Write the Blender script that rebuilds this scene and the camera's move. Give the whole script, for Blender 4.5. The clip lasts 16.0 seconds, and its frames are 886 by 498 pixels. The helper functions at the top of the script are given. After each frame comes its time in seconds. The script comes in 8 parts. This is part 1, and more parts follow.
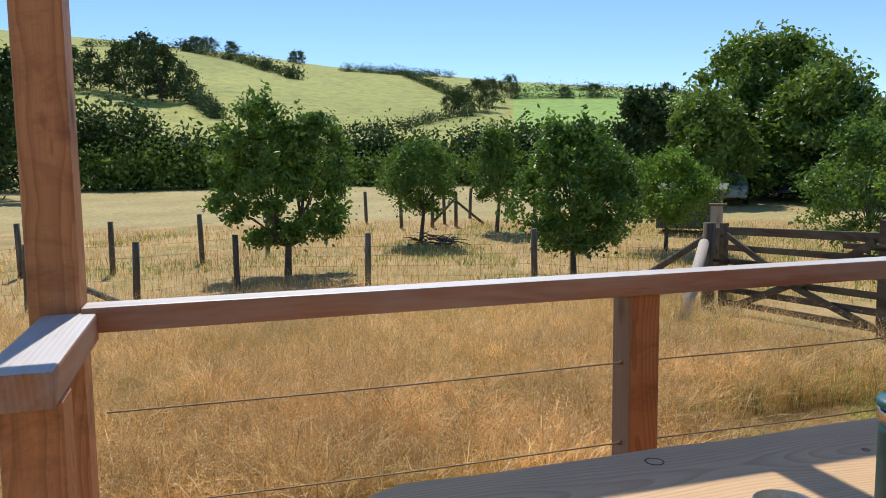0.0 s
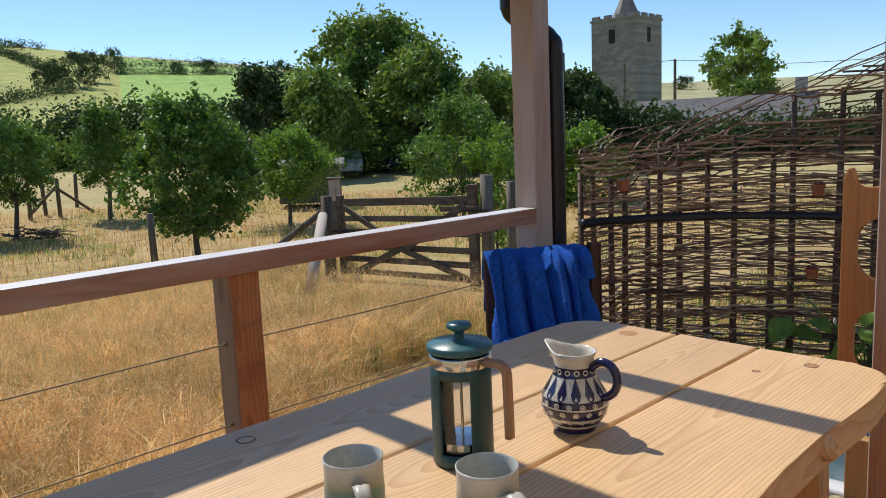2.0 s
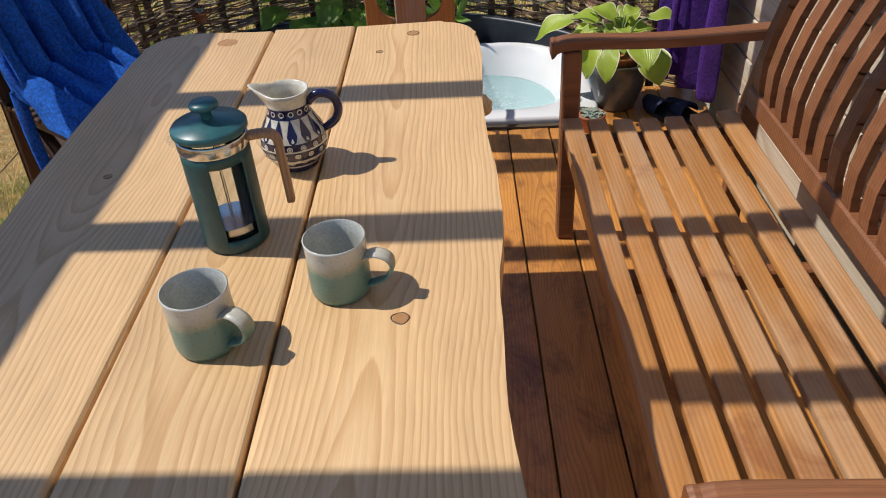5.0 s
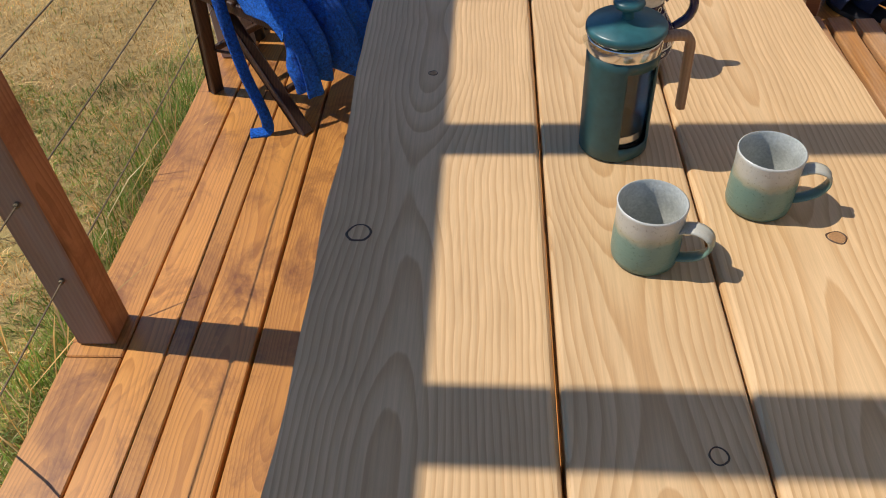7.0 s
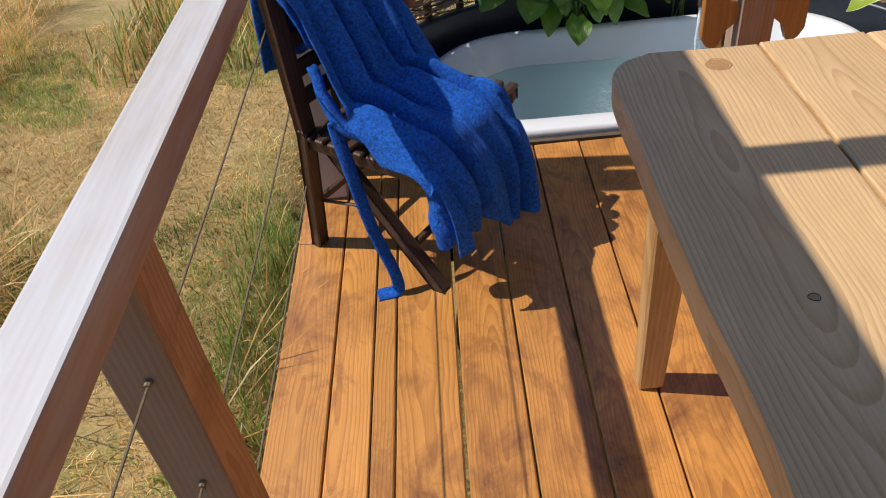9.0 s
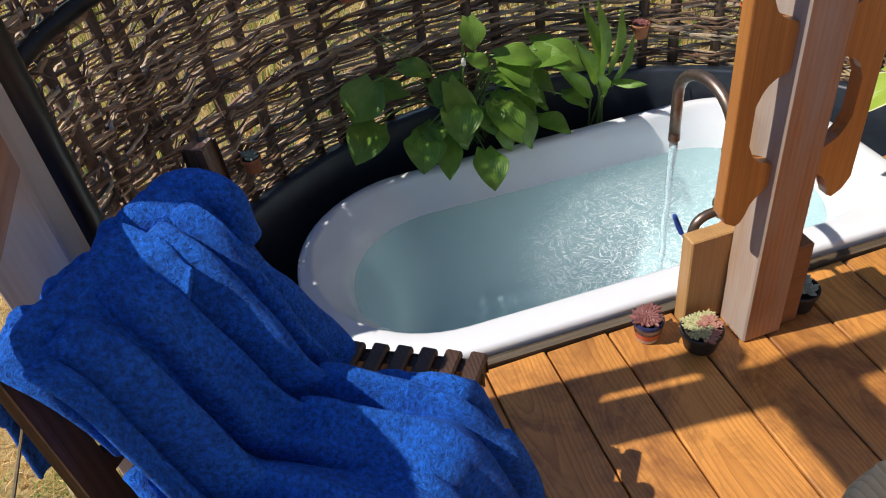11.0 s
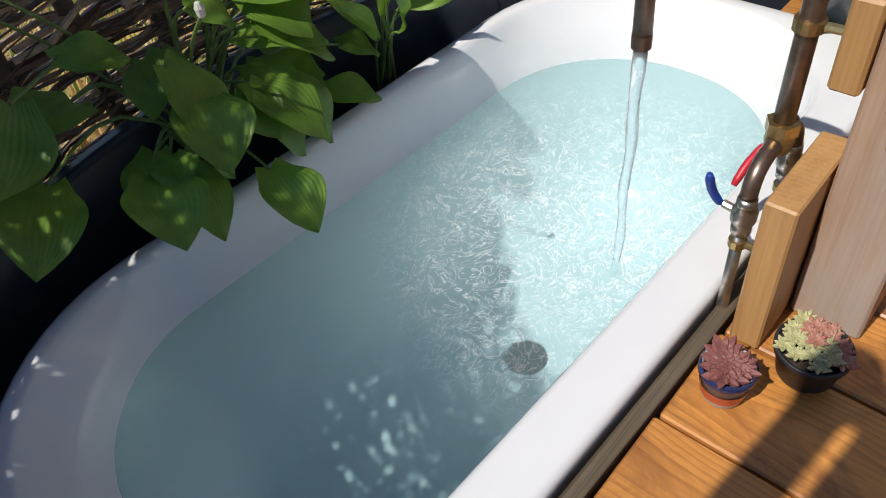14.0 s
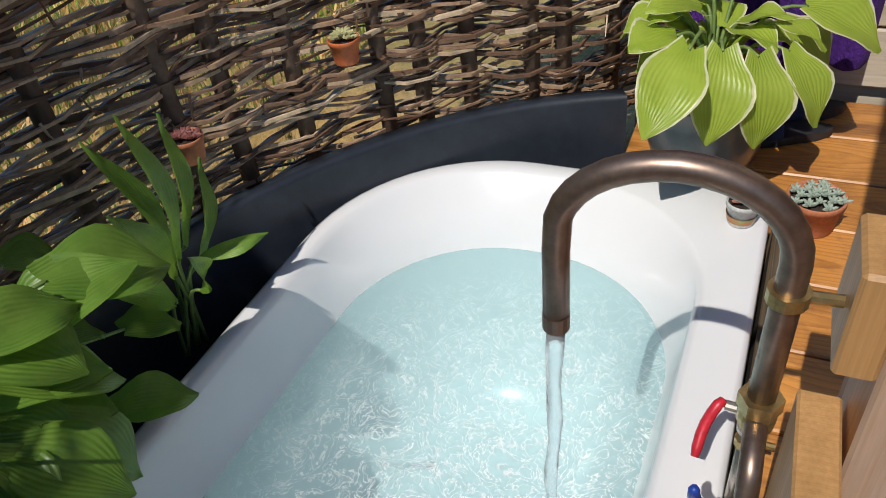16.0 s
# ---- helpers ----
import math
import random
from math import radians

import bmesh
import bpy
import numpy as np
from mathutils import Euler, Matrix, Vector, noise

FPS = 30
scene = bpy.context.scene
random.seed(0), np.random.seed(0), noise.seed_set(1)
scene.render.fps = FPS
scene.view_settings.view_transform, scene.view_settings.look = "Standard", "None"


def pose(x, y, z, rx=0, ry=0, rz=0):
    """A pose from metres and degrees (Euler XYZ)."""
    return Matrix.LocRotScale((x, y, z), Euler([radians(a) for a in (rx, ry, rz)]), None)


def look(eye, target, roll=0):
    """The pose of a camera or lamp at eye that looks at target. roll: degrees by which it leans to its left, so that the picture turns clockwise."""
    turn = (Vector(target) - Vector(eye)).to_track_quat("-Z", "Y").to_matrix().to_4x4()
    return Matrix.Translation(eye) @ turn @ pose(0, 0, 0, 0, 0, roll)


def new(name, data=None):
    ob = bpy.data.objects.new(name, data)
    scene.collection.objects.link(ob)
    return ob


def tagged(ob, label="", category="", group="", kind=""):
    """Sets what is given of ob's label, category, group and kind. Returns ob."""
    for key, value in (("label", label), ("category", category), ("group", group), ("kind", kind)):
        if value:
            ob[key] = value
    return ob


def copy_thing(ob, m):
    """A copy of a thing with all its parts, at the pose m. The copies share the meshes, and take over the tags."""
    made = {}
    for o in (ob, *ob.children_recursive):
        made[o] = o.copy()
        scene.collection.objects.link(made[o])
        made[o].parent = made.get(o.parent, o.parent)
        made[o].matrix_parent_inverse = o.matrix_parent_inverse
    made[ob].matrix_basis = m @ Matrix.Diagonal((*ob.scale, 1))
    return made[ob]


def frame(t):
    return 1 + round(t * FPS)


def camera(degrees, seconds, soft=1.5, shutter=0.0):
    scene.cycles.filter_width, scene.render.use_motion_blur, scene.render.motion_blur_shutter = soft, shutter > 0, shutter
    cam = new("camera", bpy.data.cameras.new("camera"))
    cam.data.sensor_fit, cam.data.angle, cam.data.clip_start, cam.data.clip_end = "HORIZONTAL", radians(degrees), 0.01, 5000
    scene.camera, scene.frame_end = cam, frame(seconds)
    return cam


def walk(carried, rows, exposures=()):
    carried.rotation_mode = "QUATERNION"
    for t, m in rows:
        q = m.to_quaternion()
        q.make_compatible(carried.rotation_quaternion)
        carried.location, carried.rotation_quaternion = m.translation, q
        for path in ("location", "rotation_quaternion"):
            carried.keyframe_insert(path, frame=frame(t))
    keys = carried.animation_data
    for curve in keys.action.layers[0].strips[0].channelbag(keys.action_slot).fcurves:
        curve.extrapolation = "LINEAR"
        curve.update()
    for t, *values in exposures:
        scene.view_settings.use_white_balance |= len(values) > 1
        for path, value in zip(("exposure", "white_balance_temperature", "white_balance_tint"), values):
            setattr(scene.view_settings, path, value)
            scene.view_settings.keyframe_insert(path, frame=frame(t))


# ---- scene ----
cam = camera(60.2, 16.0, 1.0)
PATH = [
    (0, (1.987, -1.185, 1.267), (0.087, -0.597, 1.057), -0.7),
    (0.5, (2.017, -1.173, 1.282), (0.21, -0.334, 1.104), -0.2),
    (1, (2.027, -1.14, 1.282), (0.332, -0.092, 1.117), -0.6),
    (1.5, (2.037, -1.113, 1.281), (0.471, 0.115, 1.084), -1.4),
    (2, (2.022, -1.091, 1.263), (0.61, 0.296, 0.97), -2.4),
    (2.5, (1.942, -1.068, 1.239), (0.714, 0.446, 0.79), -3.3),
    (3, (1.885, -1.126, 1.28), (0.869, 0.48, 0.658), -4.3),
    (3.5, (1.847, -1.224, 1.341), (1.079, 0.441, 0.542), -4.9),
    (4, (1.781, -1.225, 1.371), (1.288, 0.468, 0.428), -5.4),
    (4.2, (1.747, -1.211, 1.382), (1.368, 0.478, 0.38), -5.3),
    (6.3, (1.234, -1.21, 1.425), (1.296, 0.258, 0.068), -2.6),
    (6.5, (1.197, -1.201, 1.431), (1.185, 0.251, 0.056), -3.2),
    (7, (1.041, -1.181, 1.436), (0.897, 0.242, 0.038), -4.3),
    (7.5, (0.887, -1.16, 1.44), (0.674, 0.263, 0.05), -5.2),
    (8, (0.808, -1.069, 1.442), (0.587, 0.38, 0.081), -6.3),
    (8.5, (0.639, -0.918, 1.449), (0.477, 0.569, 0.122), -7.3),
    (9, (0.513, -0.733, 1.458), (0.44, 0.792, 0.167), -7.5),
    (9.5, (0.475, -0.469, 1.442), (0.488, 1.082, 0.178), -7.8),
    (10, (0.476, -0.208, 1.443), (0.576, 1.348, 0.19), -8.3),
    (10.2, (0.463, -0.108, 1.439), (0.602, 1.44, 0.181), -8.3),
    (12.3, (0.451, 0.984, 1.218), (1.133, 2.279, -0.145), -8.2),
    (12.5, (0.435, 1.044, 1.174), (1.17, 2.29, -0.207), -7.7),
    (13, (0.457, 1.113, 1.049), (1.265, 2.246, -0.387), -7.5),
    (13.5, (0.479, 1.188, 0.96), (1.36, 2.248, -0.489), -7.9),
    (14, (0.527, 1.271, 0.908), (1.493, 2.297, -0.511), -8.2),
    (14.5, (0.607, 1.356, 0.88), (1.646, 2.348, -0.511), -8.8),
    (15, (0.681, 1.446, 0.885), (1.817, 2.379, -0.471), -8.8),
    (15.5, (0.735, 1.488, 0.902), (1.989, 2.326, -0.412), -7.9),
    (16, (0.827, 1.566, 0.905), (2.213, 2.252, -0.364), -7.1),
]
walk(cam, [(t, look(e, g, r)) for t, e, g, r in PATH], [(0.0, 0.04), (2.0, 0.05), (4.0, 0.02), (7.0, -0.02), (9.5, 0.12), (12.0, 0.3), (13.5, 0.16), (14.5, -0.08), (16.0, -0.16)])

# ---- world and sun ----
SUN_EL, SUN_DIR = 53.5, (-1.0, 0.115)          # the sun stands over the meadow, beyond the rail
world = bpy.data.worlds.new("world")
scene.world = world
world.use_nodes = True
wn, wl = world.node_tree.nodes, world.node_tree.links
sky = wn.new("ShaderNodeTexSky")
sky.sky_type = "NISHITA"
sky.sun_disc = False
sky.sun_elevation = radians(SUN_EL)
sky.sun_rotation = math.atan2(SUN_DIR[0], SUN_DIR[1])
sky.air_density, sky.dust_density, sky.ozone_density = 1.0, 0.0, 4.0
sky.altitude = 900
deep = wn.new("ShaderNodeHueSaturation")
deep.inputs["Saturation"].default_value, deep.inputs["Value"].default_value = 1.10, 0.76
wl.new(sky.outputs[0], deep.inputs["Color"])
wl.new(deep.outputs[0], wn["Background"].inputs[0])
wn["Background"].inputs[1].default_value = 0.185
sun = new("sun", bpy.data.lights.new("sun", "SUN"))
sun.data.energy, sun.data.angle, sun.data.color = 4.3, radians(0.55), (1.0, 0.945, 0.865)
c = math.cos(radians(SUN_EL)) / math.hypot(*SUN_DIR)
sun.matrix_world = look((SUN_DIR[0] * c * 20, SUN_DIR[1] * c * 20, math.sin(radians(SUN_EL)) * 20), (0, 0, 0))
scene.view_settings.exposure = 0.0

# ---- building helpers ----
def thing(name, label, category, loc=(0, 0, 0), group="", kind=""):
    ob = new(name)
    ob.location = loc
    ob.empty_display_size = 0.05
    return tagged(ob, label, category, group, kind)


def mesh_of(name, bm, material, smooth=False):
    me = bpy.data.meshes.new(name)
    bmesh.ops.recalc_face_normals(bm, faces=bm.faces)
    bm.to_mesh(me)
    bm.free()
    for m in (material if isinstance(material, (list, tuple)) else [material]):
        me.materials.append(m)
    if smooth:
        me.polygons.foreach_set("use_smooth", [True] * len(me.polygons))
    return me


def part(name, bm, material, parent=None, label="", smooth=False):
    ob = new(name, mesh_of(name, bm, material, smooth))
    if parent is not None:
        ob.parent = parent
    if label:
        ob["label"] = label
    return ob


def solo(name, bm, material, label, category, smooth=False, group="", kind="", loc=(0, 0, 0)):
    ob = part(name, bm, material, None, "", smooth)
    ob.location = loc
    return tagged(ob, label, category, group, kind)


def box(bm, x0, x1, y0, y1, z0, z1, bevel=0.0, m=None, seg=1):
    r = bmesh.ops.create_cube(bm, size=1.0)
    vs = r["verts"]
    for v in vs:
        v.co = Vector(((x0 + x1) / 2 + v.co.x * (x1 - x0), (y0 + y1) / 2 + v.co.y * (y1 - y0), (z0 + z1) / 2 + v.co.z * (z1 - z0)))
    if m is not None:
        for v in vs:
            v.co = m @ v.co
    if bevel:
        es = list({e for v in vs for e in v.link_edges})
        bmesh.ops.bevel(bm, geom=es, offset=bevel, segments=seg, affect="EDGES", profile=0.6)
    return bm


def boxed(*a, **k):
    return box(bmesh.new(), *a, **k)


def bar(bm, p, q, w, h, bevel=0.004, up=(0, 0, 1)):
    """A squared timber from p to q, w wide and h deep."""
    p, q = Vector(p), Vector(q)
    d = (q - p)
    n = d.length
    d.normalize()
    s = d.cross(Vector(up))
    if s.length < 1e-4:
        s = d.cross(Vector((1, 0, 0)))
    s.normalize()
    u = s.cross(d)
    m = Matrix((s, d, u)).transposed().to_4x4()
    m.translation = (p + q) / 2
    return box(bm, -w / 2, w / 2, -n / 2, n / 2, -h / 2, h / 2, bevel, m)


def tube(bm, pts, r, seg=8, caps=True):
    """A round bar along pts; r: a radius or one for each point."""
    pts = [Vector(p) for p in pts]
    rs = r if isinstance(r, (list, tuple)) else [r] * len(pts)
    rings, side = [], None
    for i, p in enumerate(pts):
        d = (pts[min(i + 1, len(pts) - 1)] - pts[max(i - 1, 0)]).normalized()
        if side is None:
            side = d.orthogonal().normalized()
        side = (side - d * side.dot(d))
        side = side.normalized() if side.length > 1e-6 else d.orthogonal().normalized()
        up = d.cross(side)
        rings.append([bm.verts.new(p + (side * math.cos(a) + up * math.sin(a)) * rs[i]) for a in [k * math.tau / seg for k in range(seg)]])
    for a, b in zip(rings, rings[1:]):
        for k in range(seg):
            bm.faces.new((a[k], a[(k + 1) % seg], b[(k + 1) % seg], b[k]))
    if caps:
        bm.faces.new(rings[0])
        bm.faces.new(rings[-1][::-1])
    return bm


def lathe(bm, profile, seg=32, centre=(0, 0, 0)):
    """profile: (radius, height) from one end to the other; a radius of 0 closes it."""
    cx, cy, cz = centre
    rings = []
    for r, z in profile:
        if r < 1e-6:
            rings.append([bm.verts.new((cx, cy, cz + z))])
        else:
            rings.append([bm.verts.new((cx + r * math.cos(k * math.tau / seg), cy + r * math.sin(k * math.tau / seg), cz + z)) for k in range(seg)])
    for a, b in zip(rings, rings[1:]):
        for k in range(seg):
            j = (k + 1) % seg
            if len(a) == 1 and len(b) == 1:
                continue
            if len(a) == 1:
                bm.faces.new((a[0], b[j], b[k]))
            elif len(b) == 1:
                bm.faces.new((a[k], a[j], b[0]))
            else:
                bm.faces.new((a[k], a[j], b[j], b[k]))
    return bm


def spline(pts, n):
    """n + 1 points on a smooth line through pts."""
    pts = [Vector(p) for p in pts]
    out = []
    m = len(pts) - 1
    for i in range(n + 1):
        u = i / n * m
        k = min(int(u), m - 1)
        u -= k
        p0, p1, p2, p3 = pts[max(k - 1, 0)], pts[k], pts[k + 1], pts[min(k + 2, m)]
        out.append(0.5 * (2 * p1 + (p2 - p0) * u + (2 * p0 - 5 * p1 + 4 * p2 - p3) * u * u + (3 * p1 - p0 - 3 * p2 + p3) * u ** 3))
    return out


def prism(bm, outline, z0, z1, bevel=0.0, seg=2):
    """A flat outline of (x, y) drawn up from z0 to z1, its upper and lower edges rounded."""
    lo = [bm.verts.new((x, y, z0)) for x, y in outline]
    hi = [bm.verts.new((x, y, z1)) for x, y in outline]
    n = len(outline)
    f0, f1 = bm.faces.new(lo[::-1]), bm.faces.new(hi)
    for k in range(n):
        bm.faces.new((lo[k], lo[(k + 1) % n], hi[(k + 1) % n], hi[k]))
    if bevel:
        es = list(f0.edges) + list(f1.edges)
        bmesh.ops.bevel(bm, geom=es, offset=bevel, segments=seg, affect="EDGES", profile=0.5)
    return bm


# ---- materials ----
def shader(name):
    m = bpy.data.materials.new(name)
    m.use_nodes = True
    nt = m.node_tree
    return m, nt.nodes, nt.links, nt.nodes["Principled BSDF"]


def coords(n, l, scale=(1, 1, 1), loose=True):
    """Object coordinates, shifted by each object's own random number."""
    tc, mp = n.new("ShaderNodeTexCoord"), n.new("ShaderNodeMapping")
    mp.inputs["Scale"].default_value = scale
    src = tc.outputs["Object"]
    if loose:
        oi, mul, add = n.new("ShaderNodeObjectInfo"), n.new("ShaderNodeVectorMath"), n.new("ShaderNodeVectorMath")
        mul.operation, add.operation = "SCALE", "ADD"
        mul.inputs[0].default_value = (3.1, 7.7, 5.3)
        l.new(oi.outputs["Random"], mul.inputs["Scale"])
        l.new(src, add.inputs[0])
        l.new(mul.outputs[0], add.inputs[1])
        src = add.outputs[0]
    l.new(src, mp.inputs[0])
    return mp.outputs[0]


def ramp(n, l, fac, stops):
    r = n.new("ShaderNodeValToRGB")
    el = r.color_ramp.elements
    while len(el) < len(stops):
        el.new(0.5)
    for e, (p, col) in zip(el, stops):
        e.position, e.color = p, (*col, 1)
    l.new(fac, r.inputs[0])
    return r.outputs[0]


def noise_tex(n, l, vec, scale, detail=4, rough=0.6, distort=0.0):
    t = n.new("ShaderNodeTexNoise")
    t.inputs["Scale"].default_value, t.inputs["Detail"].default_value = scale, detail
    t.inputs["Roughness"].default_value, t.inputs["Distortion"].default_value = rough, distort
    l.new(vec, t.inputs["Vector"])
    return t.outputs[0]


def mix(n, l, a, b, fac, mode="MIX"):
    m = n.new("ShaderNodeMix")
    m.data_type, m.blend_type = "RGBA", mode
    for s, v in ((6, a), (7, b)):
        if isinstance(v, tuple):
            m.inputs[s].default_value = (*v, 1)
        else:
            l.new(v, m.inputs[s])
    if isinstance(fac, float):
        m.inputs[0].default_value = fac
    else:
        l.new(fac, m.inputs[0])
    return m.outputs[2]


def bump(n, l, height, bsdf, strength, distance):
    b = n.new("ShaderNodeBump")
    b.inputs["Strength"].default_value, b.inputs["Distance"].default_value = strength, distance
    l.new(height, b.inputs["Height"])
    l.new(b.outputs[0], bsdf.inputs["Normal"])


def plain(name, a, b, scale, rough=0.6, metal=0.0, bump_d=0.0, fine=6.0, coat=0.0, loose=True, detail=5):
    """Two colours mottled at two scales."""
    m, n, l, p = shader(name)
    v = coords(n, l, (1, 1, 1), loose)
    big, small = noise_tex(n, l, v, scale, detail), noise_tex(n, l, v, scale * fine, 3)
    col = ramp(n, l, big, [(0.3, a), (0.7, b)])
    dark = ramp(n, l, small, [(0.25, (0.78, 0.78, 0.78)), (0.75, (1.15, 1.15, 1.15))])
    l.new(mix(n, l, col, dark, 1.0, "MULTIPLY"), p.inputs["Base Color"])
    p.inputs["Roughness"].default_value, p.inputs["Metallic"].default_value = rough, metal
    p.inputs["Coat Weight"].default_value = coat
    if bump_d:
        bump(n, l, small, p, 0.6, bump_d)
    return m


def wood(name, light, dark, axis="y", ring=0.011, rough=0.55, wobble=5.0, spots=0.35, grey=0.0, relief=0.0006, knots=0.0, coat=0.0, stain=None, silver=(0.42, 0.39, 0.36), lines=1.0):
    """Sawn softwood: growth lines along one axis, cathedral figure, pores, blotches and knots."""
    m, n, l, p = shader(name)
    k = {"x": (0.16, 1, 1), "y": (1, 0.16, 1), "z": (1, 1, 0.16)}[axis]
    v = coords(n, l, k)
    w = n.new("ShaderNodeTexWave")
    w.wave_type, w.bands_direction = "BANDS", {"x": "Y", "y": "X", "z": "X"}[axis]
    w.inputs["Scale"].default_value = math.tau / (20 * ring)
    w.inputs["Distortion"].default_value, w.inputs["Detail"].default_value = wobble * 5, 2.0
    w.inputs["Detail Scale"].default_value, w.inputs["Detail Roughness"].default_value = 0.10, 0.4
    l.new(v, w.inputs["Vector"])
    thin = coords(n, l, {"x": (0.03, 1, 1), "y": (1, 0.03, 1), "z": (1, 1, 0.03)}[axis])
    fibre = noise_tex(n, l, thin, 200, 4, 0.75)
    streak = noise_tex(n, l, thin, 28, 4, 0.6)
    blotch = noise_tex(n, l, v, 3.0, 4, 0.6)
    rings = ramp(n, l, w.outputs["Fac"], [(0.0, light), (0.55, tuple(0.75 * a + 0.25 * b for a, b in zip(light, dark))), (0.93, dark), (1.0, light)])
    if lines < 1.0:
        rings = mix(n, l, tuple(0.7 * a + 0.3 * b for a, b in zip(light, dark)), rings, lines)
    rings = mix(n, l, rings, ramp(n, l, streak, [(0.3, (0.82, 0.78, 0.72)), (0.7, (1.14, 1.12, 1.1))]), 0.8, "MULTIPLY")
    col = mix(n, l, rings, ramp(n, l, fibre, [(0.3, (0.8, 0.78, 0.74)), (0.7, (1.1, 1.1, 1.1))]), 0.8, "MULTIPLY")
    col = mix(n, l, col, ramp(n, l, blotch, [(0.3, (0.72, 0.68, 0.62)), (0.7, (1.12, 1.1, 1.06))]), spots * 2, "MULTIPLY") if spots else col
    if grey:
        g = noise_tex(n, l, v, 7.0, 5, 0.7)
        gf = ramp(n, l, g, [(0.45 - 0.25 * grey, (0, 0, 0)), (0.85 - 0.25 * grey, (1, 1, 1))])
        col = mix(n, l, col, silver, gf)
    if stain:
        s = noise_tex(n, l, coords(n, l, (1, 1, 1)), 5.0, 6, 0.7, 0.6)
        col = mix(n, l, col, stain, ramp(n, l, s, [(0.55, (0, 0, 0)), (0.72, (0.75, 0.75, 0.75))]))
    if knots:
        kn = n.new("ShaderNodeTexVoronoi")
        kn.inputs["Scale"].default_value = knots
        kv = coords(n, l, {"x": (0.5, 1, 1), "y": (1, 0.5, 1), "z": (1, 1, 0.5)}[axis])
        l.new(kv, kn.inputs["Vector"])
        kf = ramp(n, l, kn.outputs["Distance"], [(0.03, (1, 1, 1)), (0.075, (0, 0, 0))])
        col = mix(n, l, col, tuple(0.45 * c for c in dark), kf)
    l.new(col, p.inputs["Base Color"])
    p.inputs["Roughness"].default_value, p.inputs["Coat Weight"].default_value = rough, coat
    p.inputs["Coat Roughness"].default_value = 0.25
    add = n.new("ShaderNodeMath")
    add.operation = "ADD"
    l.new(w.outputs["Fac"], add.inputs[0])
    l.new(fibre, add.inputs[1])
    bump(n, l, add.outputs[0], p, 0.5, relief)
    return m


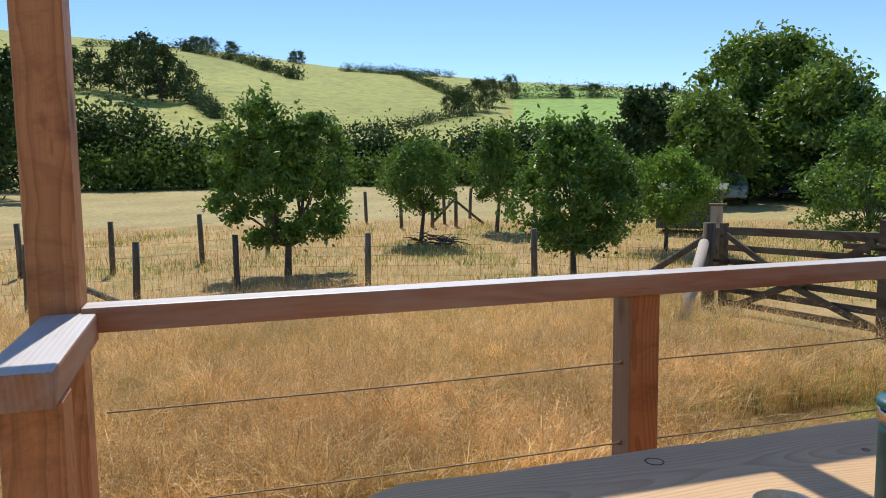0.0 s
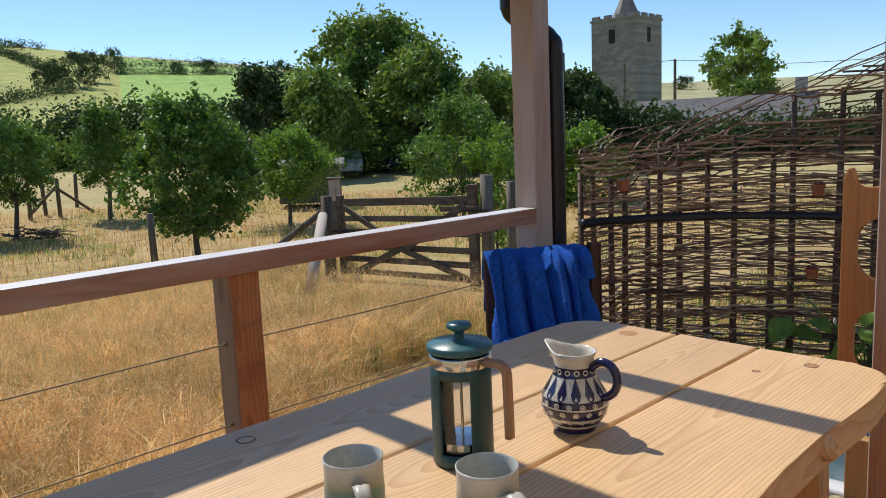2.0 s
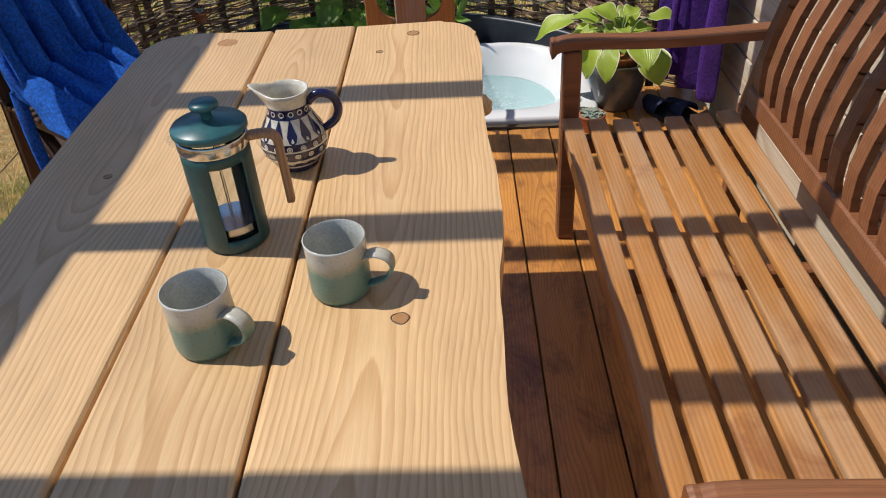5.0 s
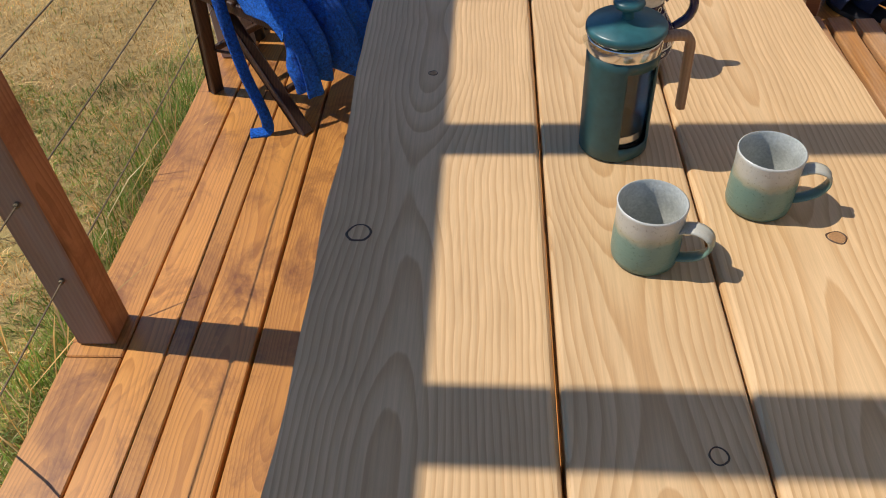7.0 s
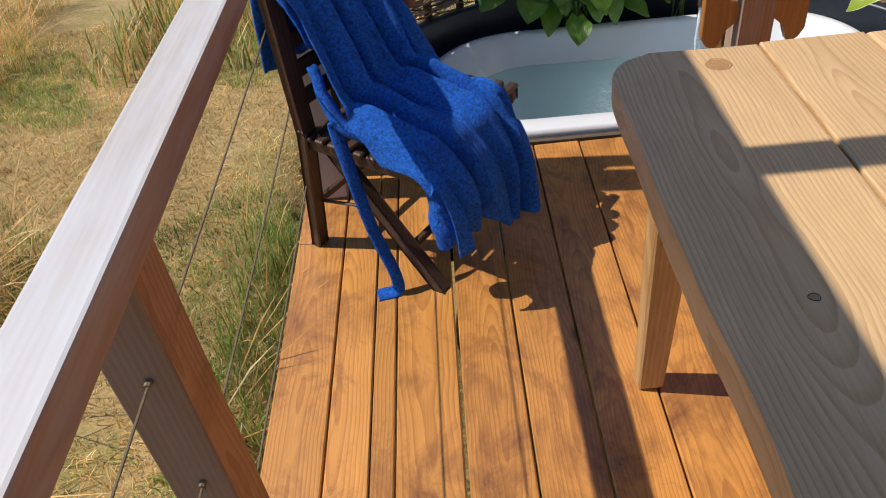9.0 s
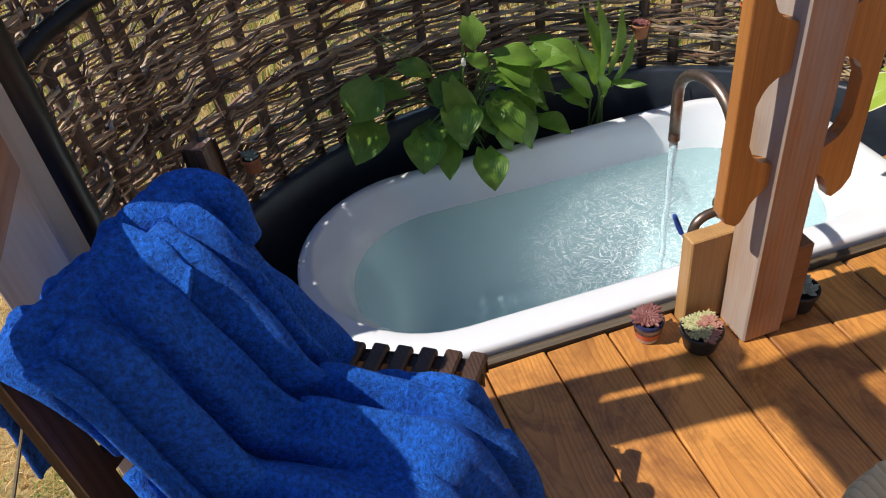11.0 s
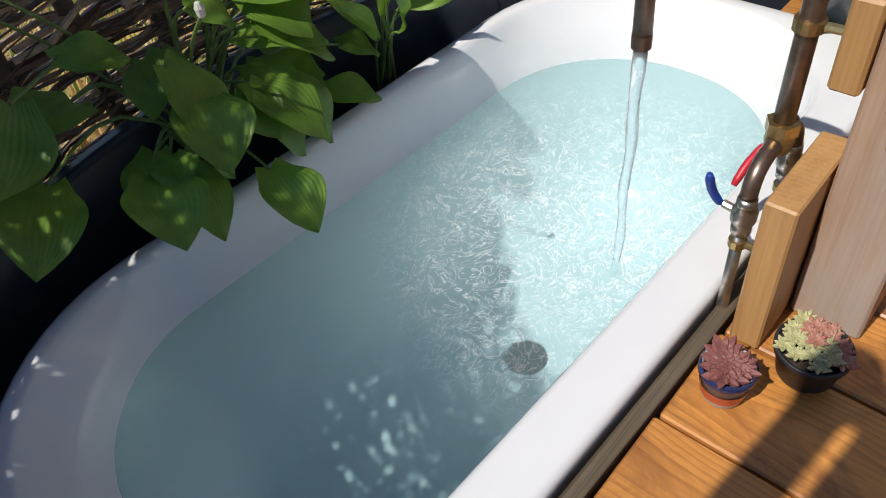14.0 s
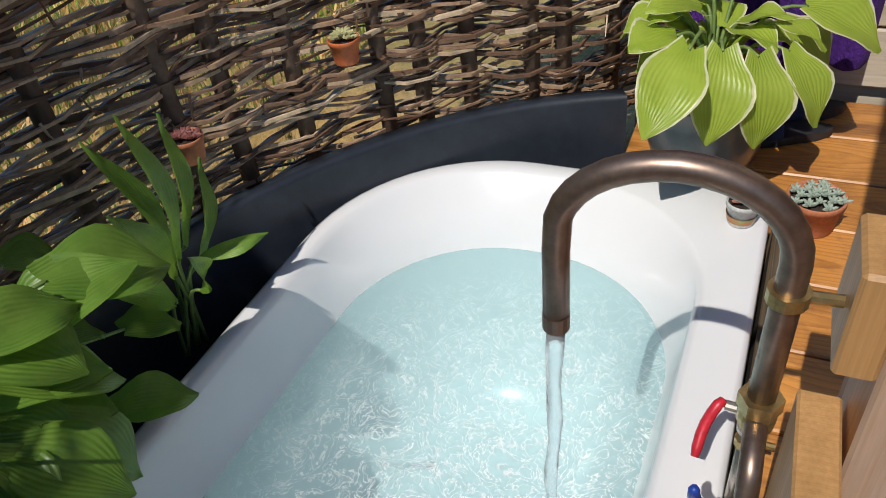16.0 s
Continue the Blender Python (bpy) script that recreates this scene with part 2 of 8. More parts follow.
def ring_wood(name, light, dark, axis="y", ring=0.012, rough=0.5, relief=0.0005, coat=0.0, stain=None, depth=0.30, sway=0.03, knots=0.0, contrast=1.0):
    """Flat-sawn timber, in board-centred coordinates: growth rings cut lengthwise give straight edges and pointed arches."""
    m, n, l, p = shader(name)
    tc, oi, sep = n.new("ShaderNodeTexCoord"), n.new("ShaderNodeObjectInfo"), n.new("ShaderNodeSeparateXYZ")
    l.new(tc.outputs["Object"], sep.inputs[0])
    def calc(op, a, b=None, c=None):
        q = n.new("ShaderNodeMath")
        q.operation = op
        for i, s in enumerate((a, b, c)):
            if s is None:
                continue
            if isinstance(s, (int, float)):
                q.inputs[i].default_value = s
            else:
                l.new(s, q.inputs[i])
        return q.outputs[0]
    along, across, deep = {"y": ("Y", "X", "Z"), "x": ("X", "Y", "Z"), "z": ("Z", "X", "Y")}[axis]
    rnd = oi.outputs["Random"]
    comb = n.new("ShaderNodeCombineXYZ")
    l.new(calc("MULTIPLY", sep.outputs[across], 1.0), comb.inputs[0])
    l.new(calc("MULTIPLY", sep.outputs[along], 0.55), comb.inputs[1])
    l.new(calc("MULTIPLY_ADD", rnd, 37.0, sep.outputs[deep]), comb.inputs[2])
    slow = noise_tex(n, l, comb.outputs[0], 2.2, 2, 0.4)
    swing = noise_tex(n, l, comb.outputs[0], 5.0, 3, 0.5)
    zz = calc("MULTIPLY_ADD", slow, depth, calc("MULTIPLY_ADD", sep.outputs[deep], 1.0, -0.38 * depth))
    off = calc("MULTIPLY_ADD", rnd, 0.08, -0.04)
    xx = calc("ADD", calc("ADD", sep.outputs[across], off), calc("MULTIPLY_ADD", swing, 2 * sway, -sway))
    r = calc("SQRT", calc("ADD", calc("MULTIPLY", xx, xx), calc("MULTIPLY", zz, zz)))
    thin = coords(n, l, {"x": (0.03, 1, 1), "y": (1, 0.03, 1), "z": (1, 1, 0.03)}[axis])
    fibre, streak = noise_tex(n, l, thin, 220, 4, 0.75), noise_tex(n, l, thin, 30, 4, 0.6)
    saw = calc("FRACT", calc("ADD", calc("DIVIDE", r, ring), calc("MULTIPLY", streak, 0.5)))
    soft = tuple(light[i] + (dark[i] - light[i]) * 0.28 * contrast for i in range(3))
    late = tuple(light[i] + (dark[i] - light[i]) * contrast for i in range(3))
    col = ramp(n, l, saw, [(0.0, light), (0.5, soft), (0.86, late), (0.94, late), (1.0, light)])
    col = mix(n, l, col, ramp(n, l, fibre, [(0.3, (0.82, 0.80, 0.77)), (0.7, (1.10, 1.10, 1.10))]), 0.8, "MULTIPLY")
    tone = n.new("ShaderNodeHueSaturation")
    l.new(calc("MULTIPLY_ADD", rnd, 0.26, 0.87), tone.inputs["Value"])
    l.new(col, tone.inputs["Color"])
    col = tone.outputs[0]
    blotch = noise_tex(n, l, coords(n, l, (1, 0.4, 1) if axis == "y" else (1, 1, 0.4)), 4.0, 5, 0.65)
    col = mix(n, l, col, ramp(n, l, blotch, [(0.3, (0.80, 0.76, 0.70)), (0.7, (1.10, 1.09, 1.07))]), 0.7, "MULTIPLY")
    if stain:
        s = noise_tex(n, l, coords(n, l, (1, 0.6, 1)), 6.0, 6, 0.72, 0.6)
        col = mix(n, l, col, stain, ramp(n, l, s, [(0.47, (0, 0, 0)), (0.68, (0.85, 0.85, 0.85))]))
    if knots:
        kn = n.new("ShaderNodeTexVoronoi")
        kn.inputs["Scale"].default_value = knots
        l.new(coords(n, l, {"x": (0.5, 1, 1), "y": (1, 0.5, 1), "z": (1, 1, 0.5)}[axis]), kn.inputs["Vector"])
        col = mix(n, l, col, tuple(0.4 * q for q in dark), ramp(n, l, kn.outputs["Distance"], [(0.03, (1, 1, 1)), (0.08, (0, 0, 0))]))
    l.new(col, p.inputs["Base Color"])
    p.inputs["Roughness"].default_value, p.inputs["Coat Weight"].default_value, p.inputs["Coat Roughness"].default_value = rough, coat, 0.25
    bump(n, l, calc("ADD", calc("MULTIPLY", saw, 0.6), fibre), p, 0.5, relief)
    return m


def centred(ob):
    """Moves the object's origin to the middle of its mesh; the mesh stays where it is."""
    cs = [v.co for v in ob.data.vertices]
    c2 = Vector([(min(q[i] for q in cs) + max(q[i] for q in cs)) / 2 for i in range(3)])
    ob.data.transform(Matrix.Translation(-c2))
    ob.location = Vector(ob.location) + c2
    return ob


def leafy(name, a, b, rough=0.45, through_light=0.35, scale=3.0):
    """Leaves: two greens, a soft gloss, and light that shines through."""
    m, n, l, p = shader(name)
    v = coords(n, l)
    geo = n.new("ShaderNodeNewGeometry")
    col = ramp(n, l, noise_tex(n, l, v, scale, 3), [(0.3, a), (0.7, b)])
    tone = ramp(n, l, geo.outputs["Random Per Island"], [(0.0, (0.65, 0.7, 0.6)), (1.0, (1.3, 1.25, 1.2))])
    col = mix(n, l, col, tone, 1.0, "MULTIPLY")
    l.new(col, p.inputs["Base Color"])
    p.inputs["Roughness"].default_value = rough
    tr, mx = n.new("ShaderNodeBsdfTranslucent"), n.new("ShaderNodeMixShader")
    l.new(mix(n, l, col, (1.0, 1.0, 0.35), 0.45, "MULTIPLY"), tr.inputs[0])
    mx.inputs[0].default_value = through_light
    l.new(p.outputs[0], mx.inputs[1])
    l.new(tr.outputs[0], mx.inputs[2])
    l.new(mx.outputs[0], n["Material Output"].inputs[0])
    return m


TABLE_WOOD = ring_wood("table_larch", (0.68, 0.465, 0.248), (0.45, 0.24, 0.088), "y", 0.0075, 0.48, 0.0002, 0.0, None, 0.15, 0.016, 0.0, 0.55)
LEG_WOOD = wood("leg_larch", (0.60, 0.38, 0.17), (0.42, 0.23, 0.09), "z", 0.012, 0.5, 4.0, 0.3, lines=0.7)
DECK_WOOD = ring_wood("deck_oiled", (0.64, 0.29, 0.07), (0.38, 0.145, 0.034), "y", 0.0085, 0.40, 0.0004, 0.25, (0.16, 0.055, 0.022), 0.16, 0.02, 3.6, 0.6)
# rail tops: weathered grey made paler for sunlight; sides carry a shaded brown
RAIL_WOOD = wood("rail_lit_weathered", (0.60, 0.54, 0.49), (0.48, 0.41, 0.36), "y", 0.012, 0.5, 4.0, 0.3, 0.8, 0.00015, silver=(0.64, 0.63, 0.64), lines=0.12)
POST_RAIL = wood("rail_side", (0.44, 0.23, 0.14), (0.30, 0.135, 0.075), "y", 0.012, 0.6, 4.0, 0.35, 0.2, 0.0006, 3.0, lines=0.7)
CROSS_WOOD = wood("cross_rail", (0.44, 0.22, 0.12), (0.30, 0.13, 0.06), "x", 0.012, 0.6, 4.0, 0.3, 0.15, lines=0.7)
SIDE_TOP = wood("cross_rail_lit_weathered", (0.58, 0.52, 0.48), (0.46, 0.40, 0.36), "x", 0.012, 0.55, 4.0, 0.2, 0.8, silver=(0.60, 0.60, 0.62), lines=0.6)
POST_WOOD = ring_wood("post_douglas", (0.54, 0.255, 0.115), (0.30, 0.12, 0.045), "z", 0.010, 0.55, 0.0005, 0.0, (0.22, 0.075, 0.03), 0.14, 0.02, 2.6, 0.6)
BENCH_WOOD = wood("bench_hardwood", (0.56, 0.28, 0.09), (0.34, 0.135, 0.045), "y", 0.009, 0.42, 3.0, 0.6, 0.15, silver=(0.48, 0.34, 0.22), lines=0.4, stain=(0.24, 0.09, 0.035))
BENCH_DARK = wood("bench_frame", (0.28, 0.12, 0.055), (0.17, 0.065, 0.03), "x", 0.010, 0.45, 3.0, 0.4, lines=0.6)
FRESH_WOOD = wood("fresh_larch", (0.58, 0.35, 0.15), (0.42, 0.22, 0.08), "z", 0.009, 0.5, relief=0.0002, lines=0.35)
HOOK_WOOD = wood("hook_varnished", (0.54, 0.23, 0.065), (0.42, 0.16, 0.04), "z", 0.02, 0.35, 2.0, 0.2, 0.0, 0.0002, 0.0, 0.4, lines=0.6)
GREY_WOOD = wood("grey_timber", (0.115, 0.082, 0.048), (0.05, 0.037, 0.023), "x", 0.015, 0.8, 3.0, 0.4, 0.1, silver=(0.18, 0.155, 0.12))
STAKE_WOOD = wood("fence_stake", (0.13, 0.105, 0.07), (0.06, 0.048, 0.033), "z", 0.02, 0.85, 3.0, 0.4, 0.12, silver=(0.24, 0.22, 0.19))
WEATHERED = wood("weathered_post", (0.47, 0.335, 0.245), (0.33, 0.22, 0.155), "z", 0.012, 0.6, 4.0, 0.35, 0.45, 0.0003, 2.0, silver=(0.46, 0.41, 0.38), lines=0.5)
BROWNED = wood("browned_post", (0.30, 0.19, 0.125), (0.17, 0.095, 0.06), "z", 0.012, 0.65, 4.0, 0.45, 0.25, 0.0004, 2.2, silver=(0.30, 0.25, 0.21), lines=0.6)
PALE_BOARD = wood("pale_cladding", (0.62, 0.56, 0.47), (0.50, 0.42, 0.32), "y", 0.012, 0.6)


def acrylic():
    """Smooth white sanitary acrylic with the faintest soiling."""
    m, n, l, p = shader("white_acrylic")
    v = coords(n, l, (1, 1, 1), False)
    l.new(ramp(n, l, noise_tex(n, l, v, 5, 5), [(0.3, (0.725, 0.735, 0.755)), (0.7, (0.76, 0.765, 0.775))]), p.inputs["Base Color"])
    p.inputs["Roughness"].default_value, p.inputs["Coat Weight"].default_value = 0.18, 0.4
    return m


WHITE_ACRYLIC = acrylic()
BLACK_TANK = plain("black_plastic", (0.013, 0.017, 0.026), (0.026, 0.033, 0.046), 6, 0.4, 0, 0.0004)
BLACK_PIPE = plain("black_pvc", (0.008, 0.008, 0.009), (0.014, 0.014, 0.016), 9, 0.35)
STEEL = plain("steel_wire", (0.16, 0.12, 0.07), (0.26, 0.20, 0.12), 40, 0.65, 0.3)
BLACK_STEEL = plain("black_steel", (0.012, 0.013, 0.018), (0.03, 0.03, 0.04), 12, 0.45, 0.3)


def willow_material():
    m, n, l, p = shader("willow_rods")
    geo = n.new("ShaderNodeNewGeometry")
    v = coords(n, l)
    col = ramp(n, l, geo.outputs["Random Per Island"], [(0.0, (0.08, 0.042, 0.026)), (0.4, (0.20, 0.115, 0.07)), (0.75, (0.40, 0.265, 0.165)), (1.0, (0.60, 0.46, 0.31))])
    sp = ramp(n, l, noise_tex(n, l, v, 60, 3), [(0.3, (0.7, 0.7, 0.7)), (0.7, (1.2, 1.2, 1.2))])
    l.new(mix(n, l, col, sp, 1.0, "MULTIPLY"), p.inputs["Base Color"])
    p.inputs["Roughness"].default_value = 0.5
    return m


WILLOW = willow_material()

# ---- the ground, one sheet out to the horizon ----
LIFT = [(-180, 1.5), (28, 1.6), (50, 2.2), (60, 2.4), (66, 2.3), (75, 1.8), (81, 1.5), (95, 1.3), (180, 1.0)]
RIDGE = [(-180, 1.2), (-60, 1.0), (0, 1.0), (20, 1.2), (30, 1.3), (45, 2.0), (58, 3.1), (66, 3.95), (71, 4.75), (76.6, 5.55), (85, 6.7), (93, 7.4), (105, 8.0), (125, 6.5), (150, 3.5), (180, 1.2)]


def between(table, u):
    for (a, p), (b, q) in zip(table, table[1:]):
        if a <= u <= b:
            return p + (q - p) * (u - a) / (b - a)
    return table[-1][1]


def ground_z(x, y):
    dx, dy = max(-x, 0, x - 2.6), max(-1.6 - y, 0, y - 2.9)
    d = math.hypot(dx, dy)
    z = -0.30 - 0.052 * min(d, 12) + 0.026 * max(0, min(d, 60) - 12)
    if d == 0:
        return -1.0
    z -= 0.6 * max(0.0, 1 - d / 0.12)
    r = math.hypot(x - 2, y + 1)
    if r > 70:
        az = math.degrees(math.atan2(-(x - 2), y + 1))
        el = between(RIDGE, 31.75 + (az - 31.75) / 1.045) + between(LIFT, az)
        far = 330.0
        top = 1.3 + far * math.tan(radians(el)) - z
        u = min((r - 70) / (far - 70), 1.0)
        z += top * (u * u * (3 - 2 * u) * 0.45 + u * 0.55)
        z += 1.2 * u * (1 - u) * 4 * noise.noise((x * 0.012, y * 0.012, 0.3)) * 1.5
        if r > far:
            z -= (r - far) * 0.012
    elif d > 0.3:
        z += 0.05 * noise.noise((x * 0.5, y * 0.5, 2.0)) * min(d, 1)
    return z


def zoned(name, stops, scale, fine, relief, stripe=0.0, patch=None):
    """A field: tufts and bare patches at two scales."""
    m, n, l, p = shader(name)
    v = coords(n, l, (1, 1, 1), False)
    big = noise_tex(n, l, v, scale, 6, 0.65)
    col = ramp(n, l, big, stops)
    small = noise_tex(n, l, v, fine, 5, 0.75)
    col = mix(n, l, col, ramp(n, l, small, [(0.3, (0.6, 0.6, 0.55)), (0.7, (1.25, 1.25, 1.2))]), 1.0, "MULTIPLY")
    if patch:
        pf = ramp(n, l, noise_tex(n, l, v, 0.9, 4, 0.6), [(0.52, (0, 0, 0)), (0.66, (0.85, 0.85, 0.85))])
        col = mix(n, l, col, patch, pf)
    l.new(col, p.inputs["Base Color"])
    p.inputs["Roughness"].default_value = 0.9
    if relief:
        bump(n, l, small, p, 0.8, relief)
    return m


MEADOW = zoned("dry_meadow", [(0.3, (0.36, 0.235, 0.08)), (0.6, (0.54, 0.37, 0.155)), (0.8, (0.64, 0.47, 0.23))], 0.8, 40, 0.02, patch=(0.22, 0.225, 0.05))
MOWN = zoned("mown_meadow", [(0.3, (0.36, 0.28, 0.10)), (0.7, (0.50, 0.40, 0.17))], 0.25, 6, 0.03)
PASTURE = zoned("hill_pasture", [(0.3, (0.26, 0.29, 0.045)), (0.55, (0.36, 0.37, 0.07)), (0.8, (0.44, 0.41, 0.11))], 0.02, 0.35, 0.0)
LUSH = zoned("lush_field", [(0.3, (0.24, 0.40, 0.06)), (0.7, (0.30, 0.46, 0.08))], 0.02, 0.4, 0.0)
STUBBLE = zoned("far_fields", [(0.3, (0.30, 0.30, 0.12)), (0.7, (0.42, 0.38, 0.20))], 0.015, 0.2, 0.0)


def ground_sheet():
    rings = [0.0] + [0.25 * k for k in range(1, 24)] + [6, 6.5, 7, 7.5, 8, 9, 10, 11.5, 13, 15, 17, 20, 24, 28, 33, 39, 46, 54, 62, 70, 80, 92, 105, 120, 135, 150, 168, 186, 205, 225, 245, 265, 285, 305, 318, 330, 345, 380, 450, 600, 900, 1500, 3000]
    n = 240
    verts, faces, zone = [(2, -1, ground_z(2, -1))], [], []
    for r in rings[1:]:
        for k in range(n):
            a = k * math.tau / n
            x, y = 2 - math.sin(a) * r, -1 + math.cos(a) * r
            verts.append((x, y, ground_z(x, y)))
    for k in range(n):
        faces.append((0, 1 + k, 1 + (k + 1) % n))
        zone.append(0)
    for i in range(len(rings) - 2):
        for k in range(n):
            a, b = 1 + i * n + k, 1 + i * n + (k + 1) % n
            faces.append((a, b, b + n, a + n))
            r, az = rings[i + 1], ((k + 0.5) * 360 / n + 180) % 360 - 180
            if r < 26:
                zone.append(0)
            elif r < 75:
                zone.append(1)
            elif 51 < az < 67.5 and r < 250:
                zone.append(3)
            elif az < 67.5 or r > 329:
                zone.append(4)
            else:
                zone.append(2)
    me = bpy.data.meshes.new("ground")
    me.from_pydata(verts, [], [f[::-1] for f in faces])
    for m in (MEADOW, MOWN, PASTURE, LUSH, STUBBLE):
        me.materials.append(m)
    me.polygons.foreach_set("material_index", zone)
    me.polygons.foreach_set("use_smooth", [True] * len(zone))
    me.update()
    if me.polygons[0].normal.z < 0:
        me.flip_normals()
    tagged(new("ground", me), "dry golden meadow rolling up to green hill pasture", "ground", kind="structure")


ground_sheet()

# ---- veranda: deck, posts, rails, rafters ----
WALL_X = 2.56


def deck_end(x):
    """The deck is cut to the bath, which stands slightly askew."""
    return 1.507 - 0.0254 * (x - 0.4) if x < 2.06 else 1.80



def deck():
    floor = thing("deck", "orange-brown oiled larch decking with dark open joints", "deck", kind="structure")
    seams = [-0.014, 0.133, 0.238, 0.296, 0.455, 0.608, 0.762, 0.918, 1.078, 1.255, 1.41, 1.57, 1.73, 1.89, 2.05, 2.21, 2.37, 2.53]
    rng = random.Random(3)
    for a, b in zip(seams, seams[1:]):
        gap = 0.0045 if a == 0.455 else 0.0025
        thin = 0.0012 if a == 0.238 else gap
        g2 = 0.0012 if b == 0.238 else (0.0045 if b == 0.455 else 0.0025)
        end = deck_end((a + b) / 2)
        ends = [-1.62, -0.085, end] if a < 0.1 else [-1.62, end]
        for y0, y1 in zip(ends, ends[1:]):
            centred(part("deck_board", boxed(a + thin, b - g2, y0 + 0.001, y1 - 0.001, -0.034, -0.001 + rng.uniform(-0.0008, 0.0008), 0.003), DECK_WOOD, floor))
    for x in (0.03, 0.85, 1.65, 2.45):
        part("joist", boxed(x, x + 0.045, -1.6, deck_end(x) - 0.01, -0.19, -0.036), STAKE_WOOD, floor)
    part("fascia", boxed(-0.012, 0.012, -1.62, 1.38, -0.19, -0.038, 0.003), DECK_WOOD, floor)
    part("edge_trim", bar(bmesh.new(), (-0.01, deck_end(-0.01) + 0.016, -0.08), (2.05, deck_end(2.05) + 0.016, -0.08), 0.024, 0.165, 0.003), GREY_WOOD, floor, "dark brown trim board")


deck()


def post(name, label, x0, x1, y0, y1, z0, z1, material=POST_WOOD):
    return centred(solo(name, boxed(x0, x1, y0, y1, z0, z1, 0.004), material, label, "post", kind="structure"))


post("corner_post", "reddish sawn softwood corner post of the veranda", 0.005, 0.115, -1.572, -1.465, -0.35, 1.83)
mid = post("rail_post", "reddish sawn softwood rail post standing on the deck", 0.008, 0.105, -0.05, 0.048, 0.001, 0.903)
end_post = post("end_post", "pale reddish sawn softwood post holding the eaves beam", 0.02, 0.13, 1.297, 1.402, 0.001, 1.83)
post("stub_post", "short reddish softwood post under the rail end", 0.50, 0.60, -1.53, -1.43, 0.001, 0.885)



def side_wood(ob, material, *sides):
    """Gives the faces that look towards the given sides the given wood."""
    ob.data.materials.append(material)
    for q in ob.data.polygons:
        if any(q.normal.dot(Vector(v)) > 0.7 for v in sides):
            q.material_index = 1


# the rail post's -y face is a darker brown than its other faces
side_wood(mid, BROWNED, (0, -1, 0))
side_wood(end_post, WEATHERED, (0, -1, 0), (1, 0, 0))

rail = thing("handrail", "weathered softwood handrail, tops painted sunlit silver, with tensioned steel wires", "handrail", kind="structure")
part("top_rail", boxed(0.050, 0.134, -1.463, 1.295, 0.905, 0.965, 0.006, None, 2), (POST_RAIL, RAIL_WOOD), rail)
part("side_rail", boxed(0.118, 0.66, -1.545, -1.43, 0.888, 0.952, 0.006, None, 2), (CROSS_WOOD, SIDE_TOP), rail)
# upward faces take the paler wood: weathering plus sunlight put into the colour
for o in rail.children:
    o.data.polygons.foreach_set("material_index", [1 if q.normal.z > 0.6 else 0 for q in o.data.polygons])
for z in (0.70, 0.46, 0.233):
    part("wire", tube(bmesh.new(), spline([(0.066, -1.43, z), (0.066, -0.7, z - 0.004), (0.066, 0, z), (0.066, 0.6, z - 0.004), (0.066, 1.30, z)], 16), 0.0022, 6), STEEL, rail)
    part("ferrule", tube(bmesh.new(), [(0.066, -0.062, z), (0.066, -0.046, z)], 0.006, 8), STEEL, rail)
    part("ferrule", tube(bmesh.new(), [(0.066, 0.046, z), (0.066, 0.06, z)], 0.006, 8), STEEL, rail)

roof = thing("veranda_roof", "open softwood veranda roof of eaves beam and sloping rafters", "roof", kind="structure")
part("eaves_beam", boxed(0.03, 0.13, -1.7, 1.42, 1.831, 1.888, 0.005), POST_WOOD, roof)
SLOPE = math.tan(radians(20))
for y in (1.36, 0.83, 0.34, -0.145, -0.64, -1.13, -1.60):
    w, h = (0.075, 0.075) if y not in (1.36, -0.64) else (0.095, 0.09)
    part("rafter", bar(bmesh.new(), (0.02, y, 1.890 + h / 2), (2.56, y, 1.890 + h / 2 + SLOPE * 2.54), w, h), CROSS_WOOD, roof)
part("end_fascia", bar(bmesh.new(), (0.135, 1.35, 1.855), (2.56, 1.35, 1.855 + SLOPE * 2.42), 0.03, 0.10), CROSS_WOOD, roof)
gut = thing("gutter", "black plastic gutter and swan-neck downpipe behind the post", "gutter", kind="structure")
bm = bmesh.new()
prof = [(-0.055 * math.cos(a), -0.055 * math.sin(a)) for a in [k * math.pi / 10 for k in range(11)]]
rows = [[bm.verts.new((-0.03 + x, y, 1.905 + z)) for x, z in prof + [(q[0] * 0.92, q[1] * 0.92) for q in prof[::-1]]] for y in (-1.75, 1.36)]
for k in range(len(rows[0])):
    j = (k + 1) % len(rows[0])
    bm.faces.new((rows[0][k], rows[0][j], rows[1][j], rows[1][k]))
part("trough", bm, BLACK_PIPE, gut)
part("bracket", boxed(-0.09, 0.028, 0.93, 0.96, 1.835, 1.86, 0.003), BLACK_PIPE, gut)
part("downpipe", tube(bmesh.new(), spline([(-0.03, 1.36, 1.87), (-0.03, 1.36, 1.80), (-0.035, 1.37, 1.74), (0.01, 1.43, 1.69), (0.10, 1.45, 1.63), (0.118, 1.452, 1.5), (0.118, 1.452, 0.7), (0.118, 1.452, -0.3)], 40), 0.034, 14), BLACK_PIPE, gut, "", True)
part("collar", tube(bmesh.new(), [(-0.03, 1.36, 1.80), (-0.03, 1.36, 1.755)], 0.042, 14), BLACK_PIPE, gut)
part("collar", tube(bmesh.new(), [(0.118, 1.452, 1.57), (0.118, 1.452, 1.50)], 0.04, 14), BLACK_PIPE, gut)

